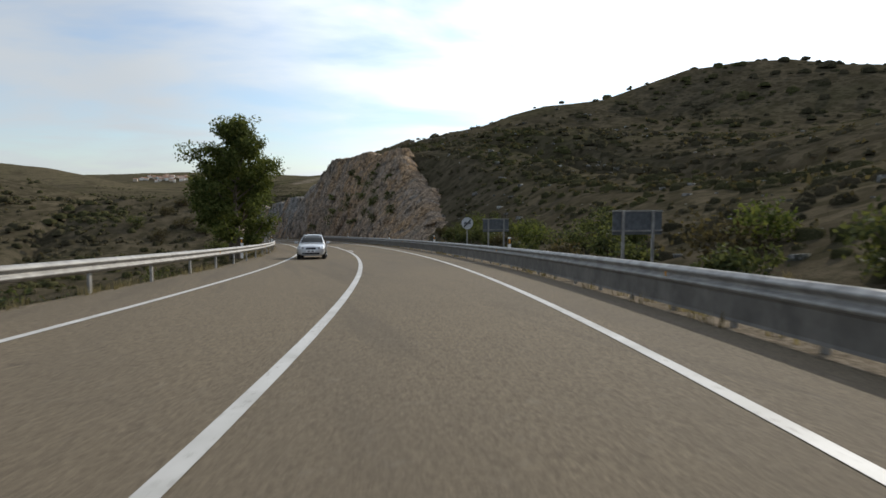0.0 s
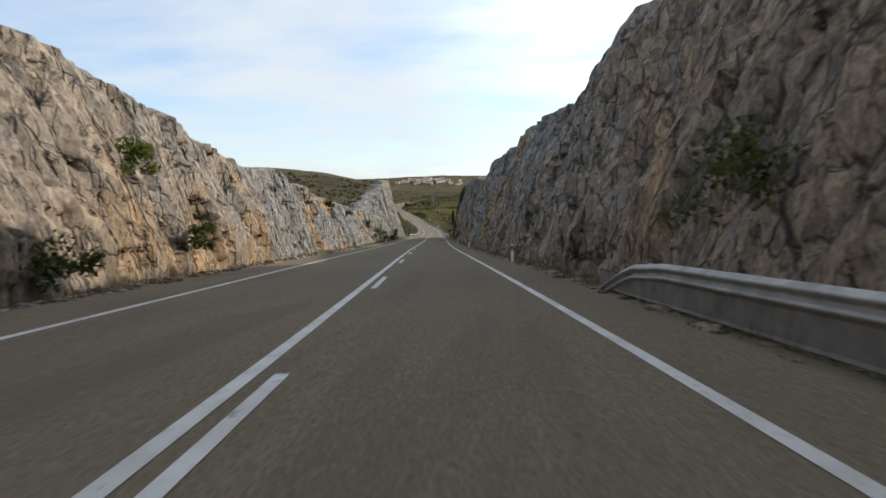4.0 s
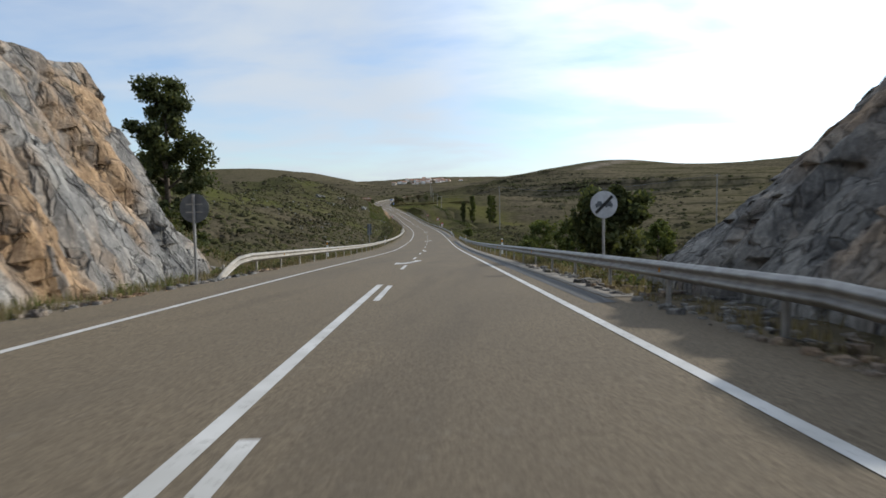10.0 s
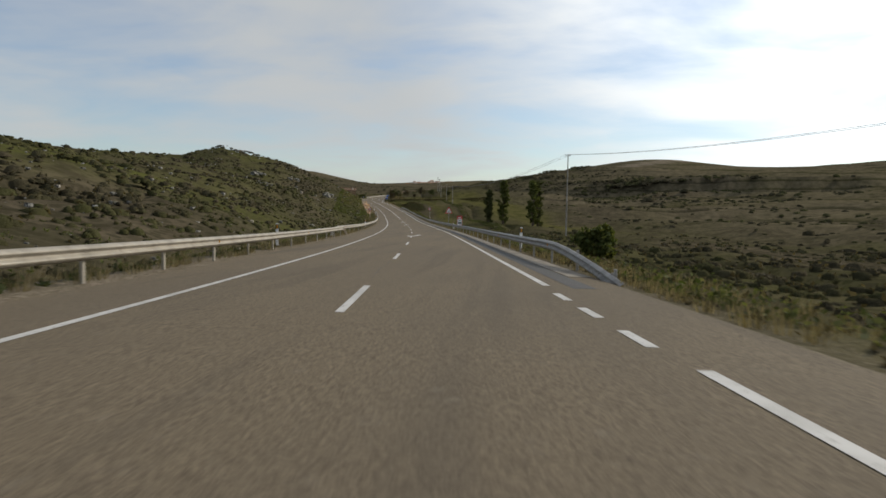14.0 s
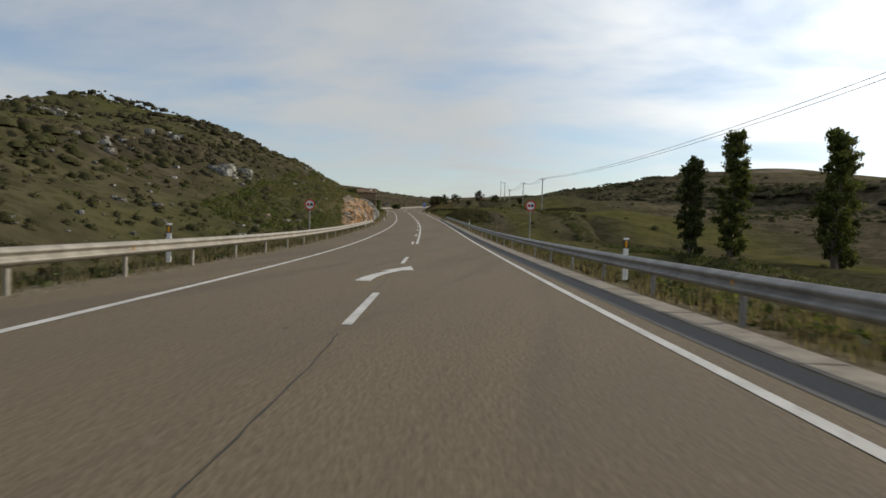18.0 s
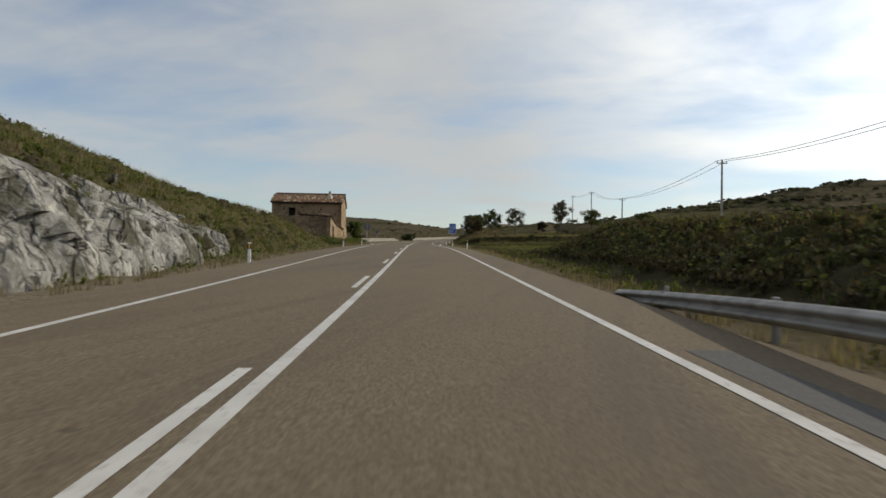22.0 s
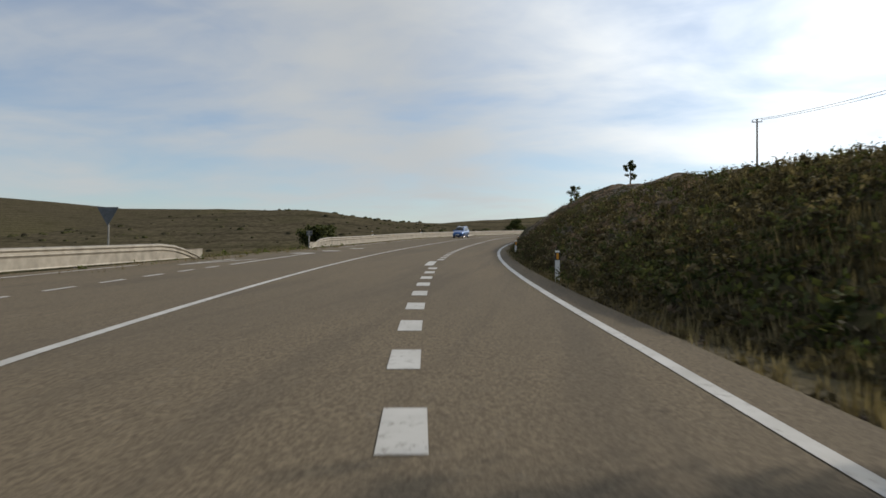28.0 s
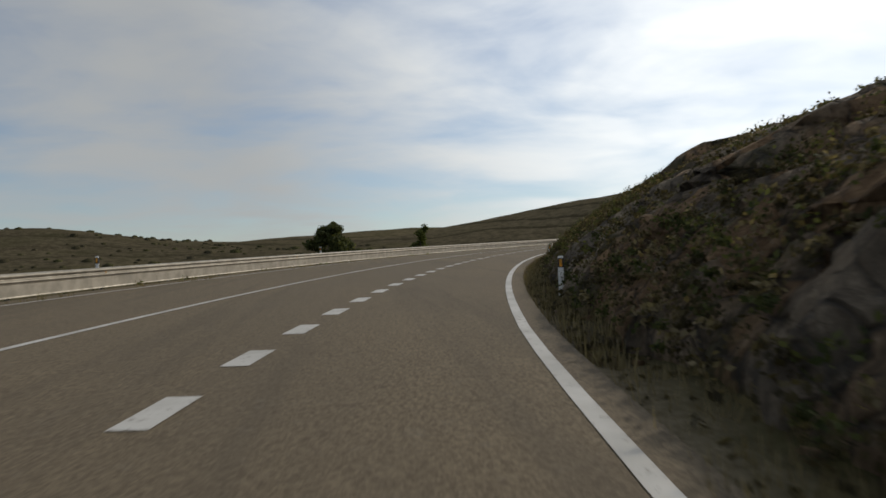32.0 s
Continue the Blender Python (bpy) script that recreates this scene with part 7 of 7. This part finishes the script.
def annex():
    """Walled lean-to before the house, tiled coping falling towards it."""
    thing = tagged(new("outbuilding"), "low stone outbuilding with a grey plank door before the farmhouse", "outbuilding")
    x, y, z = place(724.9, -8.5)
    thing.matrix_basis = pose(x, y, z, 0, 0, heading(732) - 1)
    n = 13.2
    side = wall_mesh("roadside_wall", [(0, -1), (n, -1), (n, 2.15), (8.5, 2.25), (6, 2.45), (3.2, 2.75), (0, 3.15)], 0.45, RUIN_WALL, thing, [(2.0, 3.5, -0.2, 2.1)])
    side.matrix_basis = pose(0, 0, 0, 0, 0, 90)
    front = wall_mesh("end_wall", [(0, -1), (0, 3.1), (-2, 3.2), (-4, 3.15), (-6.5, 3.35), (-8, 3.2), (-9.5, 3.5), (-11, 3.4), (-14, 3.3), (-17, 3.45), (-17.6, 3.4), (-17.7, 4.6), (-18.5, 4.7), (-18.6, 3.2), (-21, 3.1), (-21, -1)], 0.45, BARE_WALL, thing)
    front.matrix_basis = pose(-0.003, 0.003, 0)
    bare_stones(thing, 170, 20.0, lambda a: 3.1, 24, 90)
    rng = random.Random(41)
    for k in range(70):
        a = rng.uniform(0.1, 20.8)
        if 17.2 < a < 18.9:
            continue
        ob = new("coping_stone", STONE_MESH)
        ob.parent = thing
        top = float(np.interp(a, [0, 2, 4, 6.5, 8, 9.5, 11, 14, 17, 19, 21], [3.1, 3.2, 3.15, 3.35, 3.2, 3.5, 3.4, 3.3, 3.45, 3.15, 3.1]))
        ob.matrix_basis = pose(-a, 0.12 + rng.uniform(0, 0.2), top + 0.02, rng.uniform(-15, 15), rng.uniform(-12, 12), rng.uniform(60, 120)) @ Matrix.Diagonal((2.2, rng.uniform(0.7, 1.3), rng.uniform(0.4, 0.8), 1))
    bare_stones(thing, 190, n, lambda a: float(np.interp(a, [0, 3.2, 6, n], [3.1, 2.7, 2.4, 2.1])), 23, holes=((2.0, 3.5, -0.2, 2.1),))
    for k in range(5):
        bm = bmesh.new()
        box(bm, (0.05, 0.285, 2.25), (-0.2, 2.16 + k * 0.295, 0.95), Matrix.Rotation(radians(random.uniform(-0.8, 0.8)), 4, "X"), bevel=0.008)
        part("door_plank", bm, OLD_WOOD, thing)
    bm = bmesh.new()
    box(bm, (0.2, 1.95, 0.18), (0.02, 2.75, 2.18), bevel=0.02)
    part("lintel", bm, OLD_WOOD, thing)
    # filler block: its black colour replaces the shade behind the door
    bm = bmesh.new()
    box(bm, (3.4, 7.5, 2.0), (-2.4, 4.5, 0.9))
    part("interior", bm, UNLIT_FILL, thing, "near-black filler block that stands for unlit rooms")
    bm = bmesh.new()
    v = [bm.verts.new(p) for p in ((0.12, -0.1, 3.2), (0.12, 3.2, 2.80), (0.12, 6.0, 2.50), (0.12, n, 2.2), (-3.6, n, 2.7), (-3.6, 6.0, 3.0), (-3.6, 3.2, 3.2), (-3.6, -0.1, 3.45))]
    for a, b, c, d in ((0, 1, 6, 7), (1, 2, 5, 6), (2, 3, 4, 5)):
        bm.faces.new((v[a], v[b], v[c], v[d]))
    dk = part("roof_deck", bm, DARK_WOOD, thing)
    dk.modifiers.new("thick", "SOLIDIFY").thickness = 0.08
    rng = random.Random(2)
    for k in range(51):
        yy = 0.05 + k * 0.26
        zz = float(np.interp(yy, [0, 3.2, 6, n], [3.24, 2.84, 2.54, 2.24]))
        for r in range(3):
            ob = new("tile", TILE_MESH)
            ob.parent = thing
            ob.matrix_basis = Matrix.Translation((0.2 - r * 0.38, yy + rng.uniform(-0.02, 0.02), zz + r * 0.06 + rng.uniform(-0.02, 0.02))) @ pose(0, 0, 0, 0, 0, 90 + rng.uniform(-5, 5)) @ pose(0, 0, 0, 8, 0, 0)
    return thing


def ruin():
    thing = tagged(new("ruined_barn"), "roofless stone barn ruin with a broken doorway", "ruin")
    x, y, z = place(744.2, -8.8)
    thing.matrix_basis = pose(x, y, z, 0, 0, heading(748) + 3)
    w = wall_mesh("roadside_wall", [(0, -1), (10.5, -1), (10.5, 1.7), (9.4, 2.3), (8.2, 2.45), (7.0, 2.8), (5.8, 2.75), (4.6, 2.95), (3.6, 2.9), (2.0, 3.15), (0, 3.4)], 0.5, RUIN_WALL, thing, [(0.9, 2.3, -0.5, 2.5)])
    w.matrix_basis = pose(0, 0, 0, 0, 0, 90)
    w = wall_mesh("rear_wall", [(0, -1), (9, -1), (9, 2.6), (7, 3.0), (5, 2.9), (3, 3.3), (0, 3.5)], 0.5, RUIN_WALL, thing)
    w.matrix_basis = pose(-4.2, 0, 0, 0, 0, 90)
    w = wall_mesh("cross_wall", [(-4.2, -1), (0, -1), (0, 1.6), (-2, 2.9), (-4.2, 3.0)], 0.5, RUIN_WALL, thing)
    w.matrix_basis = pose(-0.5, 9.0, 0)
    for k in range(5):
        bm = bmesh.new()
        rod(bm, 0.08, 0.06, (0.3, 0.5 + k * 0.75, 3.3 - k * 0.12), (-4.6, 0.4 + k * 0.8, 3.6 - k * 0.1), 6)
        part("rafter", bm, OLD_WOOD, thing)
    # added near-black block that paints the shade between the roofless walls
    bm = bmesh.new()
    box(bm, (3.2, 8.0, 1.6), (-2.3, 4.4, 0.6))
    part("earth_floor", bm, UNLIT_FILL, thing)
    for k in range(14):
        ob = new("tile", TILE_MESH)
        ob.parent = thing
        ob.matrix_basis = pose(-0.2 - 0.1 * (k % 3), 0.1 + k * 0.27, 3.42 - k * 0.035, 0, random.uniform(-6, 6), 90 + random.uniform(-12, 12))
    return thing


farmhouse()
annex()
ruin()
apply_cuts()

# tall weeds before the walls, hedge on the field bank
for name, s_r, d_r, n, r, mat, lab, cat, sq, hh in (
        # first row: dark leaves added to stand for the shade at the bank's base
        ("hedge", (754.0, 754.7), (8.5, 62), 520, 0.27, LEAF_DARK, "dark weeds added as shade along the field bank foot", "hedge", 0.8, 0.05),
        ("hedge", (754.9, 756.0), (8.2, 62), 1500, 0.24, LEAF_SCRUB, "brown brambles hanging over the field bank", "hedge", 0.9, 0.0),
        ("hedge", (755.6, 756.4), (8.2, 62), 380, 0.26, LEAF_DARK, "dark brambles along the top of the field bank", "hedge", 0.8, 0.0),
        ("hedge", (757, 785), (8.4, 10.5), 300, 0.26, LEAF_DARK, "dark brambles along the bank foot", "hedge", 0.9, 0.05),
        ("hedge", (684, 713), (6.7, 12.2), 620, 0.34, LEAF_DARK, "dark brambles in the dip beside the field", "hedge", 0.8, 0.0),
        ("hedge", (684, 718), (6.6, 11.0), 620, 0.28, LEAF_SCRUB, "brown brambles in the dip beside the field", "hedge", 0.8, 0.0),
        ("hedge", (560, 700), (24, 26.5), 1100, 0.45, LEAF_DARK, "low dark hedge between fields", "hedge", 0.8, 0.2),
        ("hedge", (640, 692), (8.6, 12.0), 450, 0.36, LEAF_DARK, "dark brambles and broom on the low bank", "hedge", 0.8, 0.2),
        ("hedge", (640, 693), (8.4, 12.5), 900, 0.34, LEAF_SCRUB, "leafless brown brambles on the low bank", "hedge", 0.8, 0.2)):
    _p = scatter(n, s_r, d_r, 300 + n)
    strew(name, _p + np.array([0, 0, hh]), np.full(len(_p), r), 24, 0.085, mat, lab, cat, squash=sq, seed=n, shell=0.15)


# ---- far village ----
def village():
    rng = random.Random(12)
    walls = [plain("village_wall", c, 0.9, 0, 0.1, 0.3) for c in ((0.66, 0.62, 0.56), (0.5, 0.42, 0.33), (0.72, 0.70, 0.66))]
    roof = plain("village_roof", (0.30, 0.16, 0.10), 0.9, 0, 0.2, 0.3)
    for k in range(60):
        x, y = -250 + rng.gauss(0, 75), 2885 + rng.gauss(0, 20)
        w, dp, h = rng.uniform(8, 16), rng.uniform(8, 12), rng.uniform(5, 9)
        g = float(land([x], [y])[0][0])
        home = tagged(new("village_house"), "distant pale village house with a red roof", "house", "houses of the far village")
        home.matrix_basis = pose(x, y, g, 0, 0, rng.uniform(-30, 30))
        bm = bmesh.new()
        box(bm, (w, dp, h + 4), (0, 0, h / 2 - 2))
        part("house_body", bm, rng.choice(walls), home)
        bm = bmesh.new()
        v = [bm.verts.new(p) for p in ((-w / 2 - 0.3, -dp / 2 - 0.3, h), (w / 2 + 0.3, -dp / 2 - 0.3, h), (w / 2 + 0.3, dp / 2 + 0.3, h), (-w / 2 - 0.3, dp / 2 + 0.3, h), (-w / 2 - 0.3, 0, h + 2.2), (w / 2 + 0.3, 0, h + 2.2))]
        for f in ((0, 1, 5, 4), (2, 3, 4, 5), (0, 4, 3), (1, 2, 5), (3, 2, 1, 0)):
            bm.faces.new([v[i] for i in f])
        part("roof", bm, roof, home)


village()


# ---- cars ----
TYRE = plain("tyre_rubber", (0.018, 0.018, 0.018), 0.8)
ALLOY = plain("alloy_rim", (0.62, 0.62, 0.63), 0.25, 0.9, 0.05)
GLASS = Mat("tinted_glass", 0.05, 0, 0.25).colour((0.012, 0.015, 0.016)).m
CHROME = plain("chrome", (0.75, 0.75, 0.75), 0.12, 1.0, 0.03)
LAMP = plain("headlamp_glass", (0.55, 0.57, 0.60), 0.08, 0.6, 0.1)
TRIM = plain("black_trim", (0.015, 0.015, 0.016), 0.5)


def paint(name, colour):
    m = Mat(name, 0.28, 0.55, 0.5)
    m.colour(m.mix(m.span(m.noise(900, 2), 0.3, 0.7), tuple(c * 0.92 for c in colour), colour))
    m.b.inputs["Coat Weight"].default_value, m.b.inputs["Coat Roughness"].default_value = 0.8, 0.05
    return m.m


def wheel(car, x, y, r, side):
    w = new("wheel")
    w.parent = car
    w.matrix_basis = pose(x, y, r, 0, 90, 0)
    bm = bmesh.new()
    prof = ((r * 0.66, -0.09), (r * 0.95, -0.10), (r, -0.06), (r, 0.06), (r * 0.95, 0.10), (r * 0.66, 0.09))
    rings = [[bm.verts.new((math.cos(a) * q, math.sin(a) * q, z)) for q, z in prof] for a in [2 * math.pi * k / 28 for k in range(28)]]
    for k in range(28):
        for j in range(5):
            bm.faces.new((rings[k][j], rings[(k + 1) % 28][j], rings[(k + 1) % 28][j + 1], rings[k][j + 1]))
    part("tyre", bm, TYRE, w)
    bm = bmesh.new()
    z = 0.07 * side
    for k in range(5):
        box(bm, (r * 0.62, 0.075, 0.03), (0, 0, 0), Matrix.Translation((0, 0, z)) @ Matrix.Rotation(2 * math.pi * k / 5, 4, "Z") @ Matrix.Translation((r * 0.34, 0, 0)), bevel=0.01)
    rim = [[bm.verts.new((math.cos(a) * q, math.sin(a) * q, h)) for q, h in ((r * 0.68, z * 1.3), (r * 0.58, z))] for a in [2 * math.pi * k / 28 for k in range(28)]]
    for k in range(28):
        bm.faces.new((rim[k][0], rim[(k + 1) % 28][0], rim[(k + 1) % 28][1], rim[k][1]))
    rod(bm, 0.06, 0.06, (0, 0, -0.05), (0, 0, z * 1.25), 12)
    part("rim", bm, ALLOY, w)
    # black disc added to paint the shade behind the spokes
    bm = bmesh.new()
    rod(bm, r * 0.6, r * 0.6, (0, 0, -0.05), (0, 0, 0.02 * side), 20)
    part("brake_disc", bm, TRIM, w)


def loft(sections):
    """Skin over half cross-sections (y along the car, list of (x, z) from underside to crown), mirrored."""
    bm = bmesh.new()
    rows = []
    for y, half in sections:
        ring = [(-x, z) for x, z in half[::-1] if x > 1e-6] + [p for p in half]
        full = [(x, z) for x, z in half] + [(-x, z) for x, z in half[::-1][1:]]
        rows.append([bm.verts.new((x, y, z)) for x, z in full])
    for a, b in zip(rows, rows[1:]):
        for k in range(len(a) - 1):
            bm.faces.new((a[k], a[k + 1], b[k + 1], b[k]))
        bm.faces.new((a[-1], a[0], b[0], b[-1]))
    bm.faces.new(rows[0][::-1])
    bm.faces.new(rows[-1])
    bmesh.ops.remove_doubles(bm, verts=bm.verts[:], dist=1e-4)
    bmesh.ops.recalc_face_normals(bm, faces=bm.faces[:])
    return bm


def car(s, d, label, colour, L, W, Ht, axles, r, nose, cabin, mono=False, rails=False):
    """Front at y = 0, facing the oncoming way. nose: (y, half width, belt, crown); cabin: windscreen foot, roof front, roof rear, rear foot."""
    thing = tagged(new("car"), label, "car")
    tilt = math.atan2(place(s + 4, d)[2] - place(s, d)[2], 4.0)
    thing.matrix_basis = at_road(s, d) @ Matrix.Rotation(tilt, 4, "X") @ Matrix.Diagonal((0.82, 0.905, 0.905, 1))
    col = paint("car_paint", colour)
    secs = []
    for y, w, b, c in nose:
        secs.append((y, [(0.0, 0.20), (w * 0.80, 0.20), (w * 0.96, 0.30), (w, 0.48), (w * 0.99, 0.64), (w * 0.955, b), (w * 0.84, b + (c - b) * 0.62), (w * 0.45, c), (0.0, c + 0.012)]))
    body = part("body", loft(secs), col, thing)
    body.modifiers.new("round", "SUBSURF").levels = 2
    CUTS.clear()
    y0, y1, y2, y3 = cabin
    hw = W / 2

    def belt(y):
        return float(np.interp(y, [n[0] for n in nose], [n[2] for n in nose]))

    def crown(y):
        return float(np.interp(y, [n[0] for n in nose], [n[3] for n in nose]))

    wb, wt = hw * 0.92, hw * 0.66
    arch = [(y0, crown(y0) - 0.02), (y0 * 0.45 + y1 * 0.55, crown(y0) + (Ht - crown(y0)) * 0.62), (y1, Ht - 0.045), ((y1 * 2 + y2) / 3, Ht - 0.008), ((y1 + y2) / 2, Ht), ((y1 + y2 * 2) / 3, Ht - 0.012), (y2, Ht - 0.06), (y2 * 0.5 + y3 * 0.5, crown(y3) + (Ht - crown(y3)) * 0.56), (y3, crown(y3) - 0.02)]

    def top(y):
        return float(np.interp(y, [q[0] for q in arch], [q[1] for q in arch]))

    def side_x(y, z):
        b = belt(y)
        return wb - (wb - wt) * max(0.0, z - b) / (Ht - 0.08 - b)

    def ring(y):
        tp, b = top(y), belt(y)
        zs = max(b + 0.01, tp - 0.075)
        x = side_x(y, zs)
        return (y, [(0, b - 0.15), (wb, b - 0.12), (wb, b), (side_x(y, (b + zs) / 2), (b + zs) / 2), (x, zs), (x * 0.93, tp - 0.03), (x * 0.6, tp - 0.004), (0, tp)])

    shell = part("roof", loft([ring(y) for y in np.linspace(y0, y3, 22)]), col, thing)
    shell.data.polygons.foreach_set("use_smooth", [True] * len(shell.data.polygons))
    ym = (y0 + y3) / 2 + 0.02
    for sx in (-1, 1):
        for ya, yb in ((y0 + 0.30, ym - 0.04), (ym + 0.04, y3 - 0.42)):
            bm = bmesh.new()
            prev = None
            for y in np.linspace(ya, yb, 12):
                lo, hi = belt(y) + 0.025, max(belt(y) + 0.03, top(y) - 0.115)
                pair = [bm.verts.new((sx * (side_x(y, z) + 0.006), y, z)) for z in (lo, (lo + hi) / 2, hi)]
                if prev:
                    for k in (0, 1):
                        q = (prev[k], pair[k], pair[k + 1], prev[k + 1])
                        bm.faces.new(q if sx > 0 else q[::-1])
                prev = pair
            g = part("side_window", bm, GLASS, thing)
            g.modifiers.new("thick", "SOLIDIFY").thickness = 0.005
    for nm, ya, yb in (("windscreen", y0 + 0.05, y1 - 0.02), ("rear_window", y2 + 0.06, y3 - 0.10)):
        bm = bmesh.new()
        prev = None
        for y in np.linspace(ya, yb, 9):
            tp = top(y)
            x = side_x(y, max(belt(y) + 0.01, tp - 0.075)) * 0.90
            pair = [bm.verts.new((x * k, y, tp + 0.008 - 0.030 * abs(k) ** 3)) for k in (-1, -0.66, -0.33, 0, 0.33, 0.66, 1)]
            if prev:
                for k in range(6):
                    bm.faces.new((prev[k], prev[k + 1], pair[k + 1], pair[k]))
            prev = pair
        bmesh.ops.recalc_face_normals(bm, faces=bm.faces[:])
        g = part(nm, bm, GLASS, thing)
        g.data.polygons.foreach_set("use_smooth", [True] * len(g.data.polygons))
    for y in axles:
        for sx in (-1, 1):
            hb = bmesh.new()
            rod(hb, r * 1.13, r * 1.13, (sx * (hw - 0.26), y, r + 0.01), (sx * (hw + 0.12), y, r + 0.01), 28)
            me = bpy.data.meshes.new("cut")
            hb.to_mesh(me)
            hb.free()
            CUTS.append((body, bpy.data.objects.new("cut", me)))
            bm = bmesh.new()
            ring_a = [[bm.verts.new((sx * x, y + math.cos(q) * r * 1.12, r + 0.01 + math.sin(q) * r * 1.12)) for q in [2 * math.pi * k / 28 for k in range(28)]] for x in (hw - 0.25, hw - 0.035)]
            for k in range(28):
                bm.faces.new((ring_a[0][k], ring_a[0][(k + 1) % 28], ring_a[1][(k + 1) % 28], ring_a[1][k]))
            bm.faces.new(ring_a[0])
            part("wheel_well", bm, TRIM, thing)
            wheel(thing, sx * (hw - 0.125), y, r, sx)
    apply_cuts()
    body.data.polygons.foreach_set("use_smooth", [True] * len(body.data.polygons))
    for sx in (-1, 1):
        bm = bmesh.new()
        box(bm, (0.20, 0.10, 0.13), (sx * (hw + 0.10), y0 + 0.42, belt(y0) + 0.13), bevel=0.035)
        part("mirror", bm, col, thing)
        bm = bmesh.new()
        box(bm, (0.014, (axles[1] - axles[0]) - 2.3 * r, 0.05), (sx * (hw + 0.002), sum(axles) / 2, 0.52), bevel=0.005)
        part("side_moulding", bm, CHROME if not mono else col, thing)
        bm = bmesh.new()
        box(bm, (0.02, (axles[1] - axles[0]) - 2.4 * r, 0.07), (sx * (hw - 0.02), sum(axles) / 2, 0.24), bevel=0.01)
        part("sill", bm, col, thing)
        if mono:
            bm = bmesh.new()
            v = [(sx * 0.40, 0.10, 0.60), (sx * 0.74, 0.34, 0.64), (sx * 0.76, 0.44, 0.80), (sx * 0.50, 0.20, 0.74)]
            f = [bm.verts.new((x * 1.0, y - 0.04, z)) for x, y, z in v]
            bm.faces.new(f if sx < 0 else f[::-1])
            g = part("headlamp", bm, LAMP, thing)
            g.modifiers.new("thick", "SOLIDIFY").thickness = 0.05
        else:
            for x, q in ((0.66, 0.085), (0.48, 0.07)):
                bm = bmesh.new()
                rod(bm, q, q * 0.9, (sx * x, 0.40 + (x - 0.48) * 1.1, 0.655), (sx * x, -0.01 + (x - 0.48) * 0.8, 0.635), 18)
                part("headlamp", bm, LAMP, thing, "round headlamp")
    bm = bmesh.new()
    box(bm, (0.62 if not mono else 0.9, 0.10, 0.13 if not mono else 0.07), (0, 0.03, 0.60 if not mono else 0.58), bevel=0.03)
    part("grille", bm, TRIM, thing)
    bm = bmesh.new()
    box(bm, (1.05, 0.10, 0.11), (0, 0.02, 0.33), bevel=0.03)
    part("air_intake", bm, TRIM, thing)
    bm = bmesh.new()
    box(bm, (0.52, 0.06, 0.11), (0, -0.03, 0.46), bevel=0.004)
    plate = part("number_plate", bm, SIGN_WHITE, thing)
    for x in (-0.12, 0.10):
        bm = bmesh.new()
        box(bm, (0.16, 0.006, 0.06), (x, -0.0625, 0.46))
        part("plate_bar", bm, SIGN_BLACK, plate)
    if rails:
        for sx in (-1, 1):
            bm = bmesh.new()
            rod(bm, 0.02, 0.02, (sx * wt * 0.92, y1 + 0.2, Ht + 0.03), (sx * wt * 0.92, y2 - 0.1, Ht + 0.02), 8)
            part("roof_rail", bm, CHROME, thing)
    return thing


car(34.25, -2.36, "silver four-door saloon with alloy wheels on the road", (0.56, 0.57, 0.58), 4.67, 1.79, 1.39, (0.88, 3.58), 0.325,
    ((-0.02, 0.62, 0.53, 0.63), (0.06, 0.76, 0.59, 0.73), (0.25, 0.84, 0.65, 0.80), (0.75, 0.885, 0.71, 0.86), (1.42, 0.895, 0.78, 0.91), (2.0, 0.895, 0.84, 0.90), (2.8, 0.895, 0.87, 0.91), (3.5, 0.89, 0.89, 0.94), (3.95, 0.87, 0.90, 0.98), (4.35, 0.82, 0.88, 0.97), (4.6, 0.72, 0.80, 0.90), (4.67, 0.60, 0.6, 0.7)),
    (1.44, 2.28, 3.0, 4.0))
car(864, -2.2, "metallic blue people carrier with roof rails on the road", (0.035, 0.11, 0.30), 4.42, 1.76, 1.60, (0.86, 3.57), 0.315,
    ((-0.02, 0.60, 0.52, 0.58), (0.06, 0.74, 0.62, 0.70), (0.25, 0.82, 0.74, 0.84), (0.75, 0.87, 0.86, 0.99), (1.05, 0.88, 0.92, 1.06), (2.0, 0.88, 0.95, 1.0), (2.8, 0.88, 0.97, 1.0), (3.5, 0.875, 0.99, 1.02), (4.0, 0.86, 1.0, 1.05), (4.3, 0.82, 0.96, 1.04), (4.42, 0.74, 0.7, 0.9)),
    (1.05, 2.05, 3.95, 4.34), True, True)
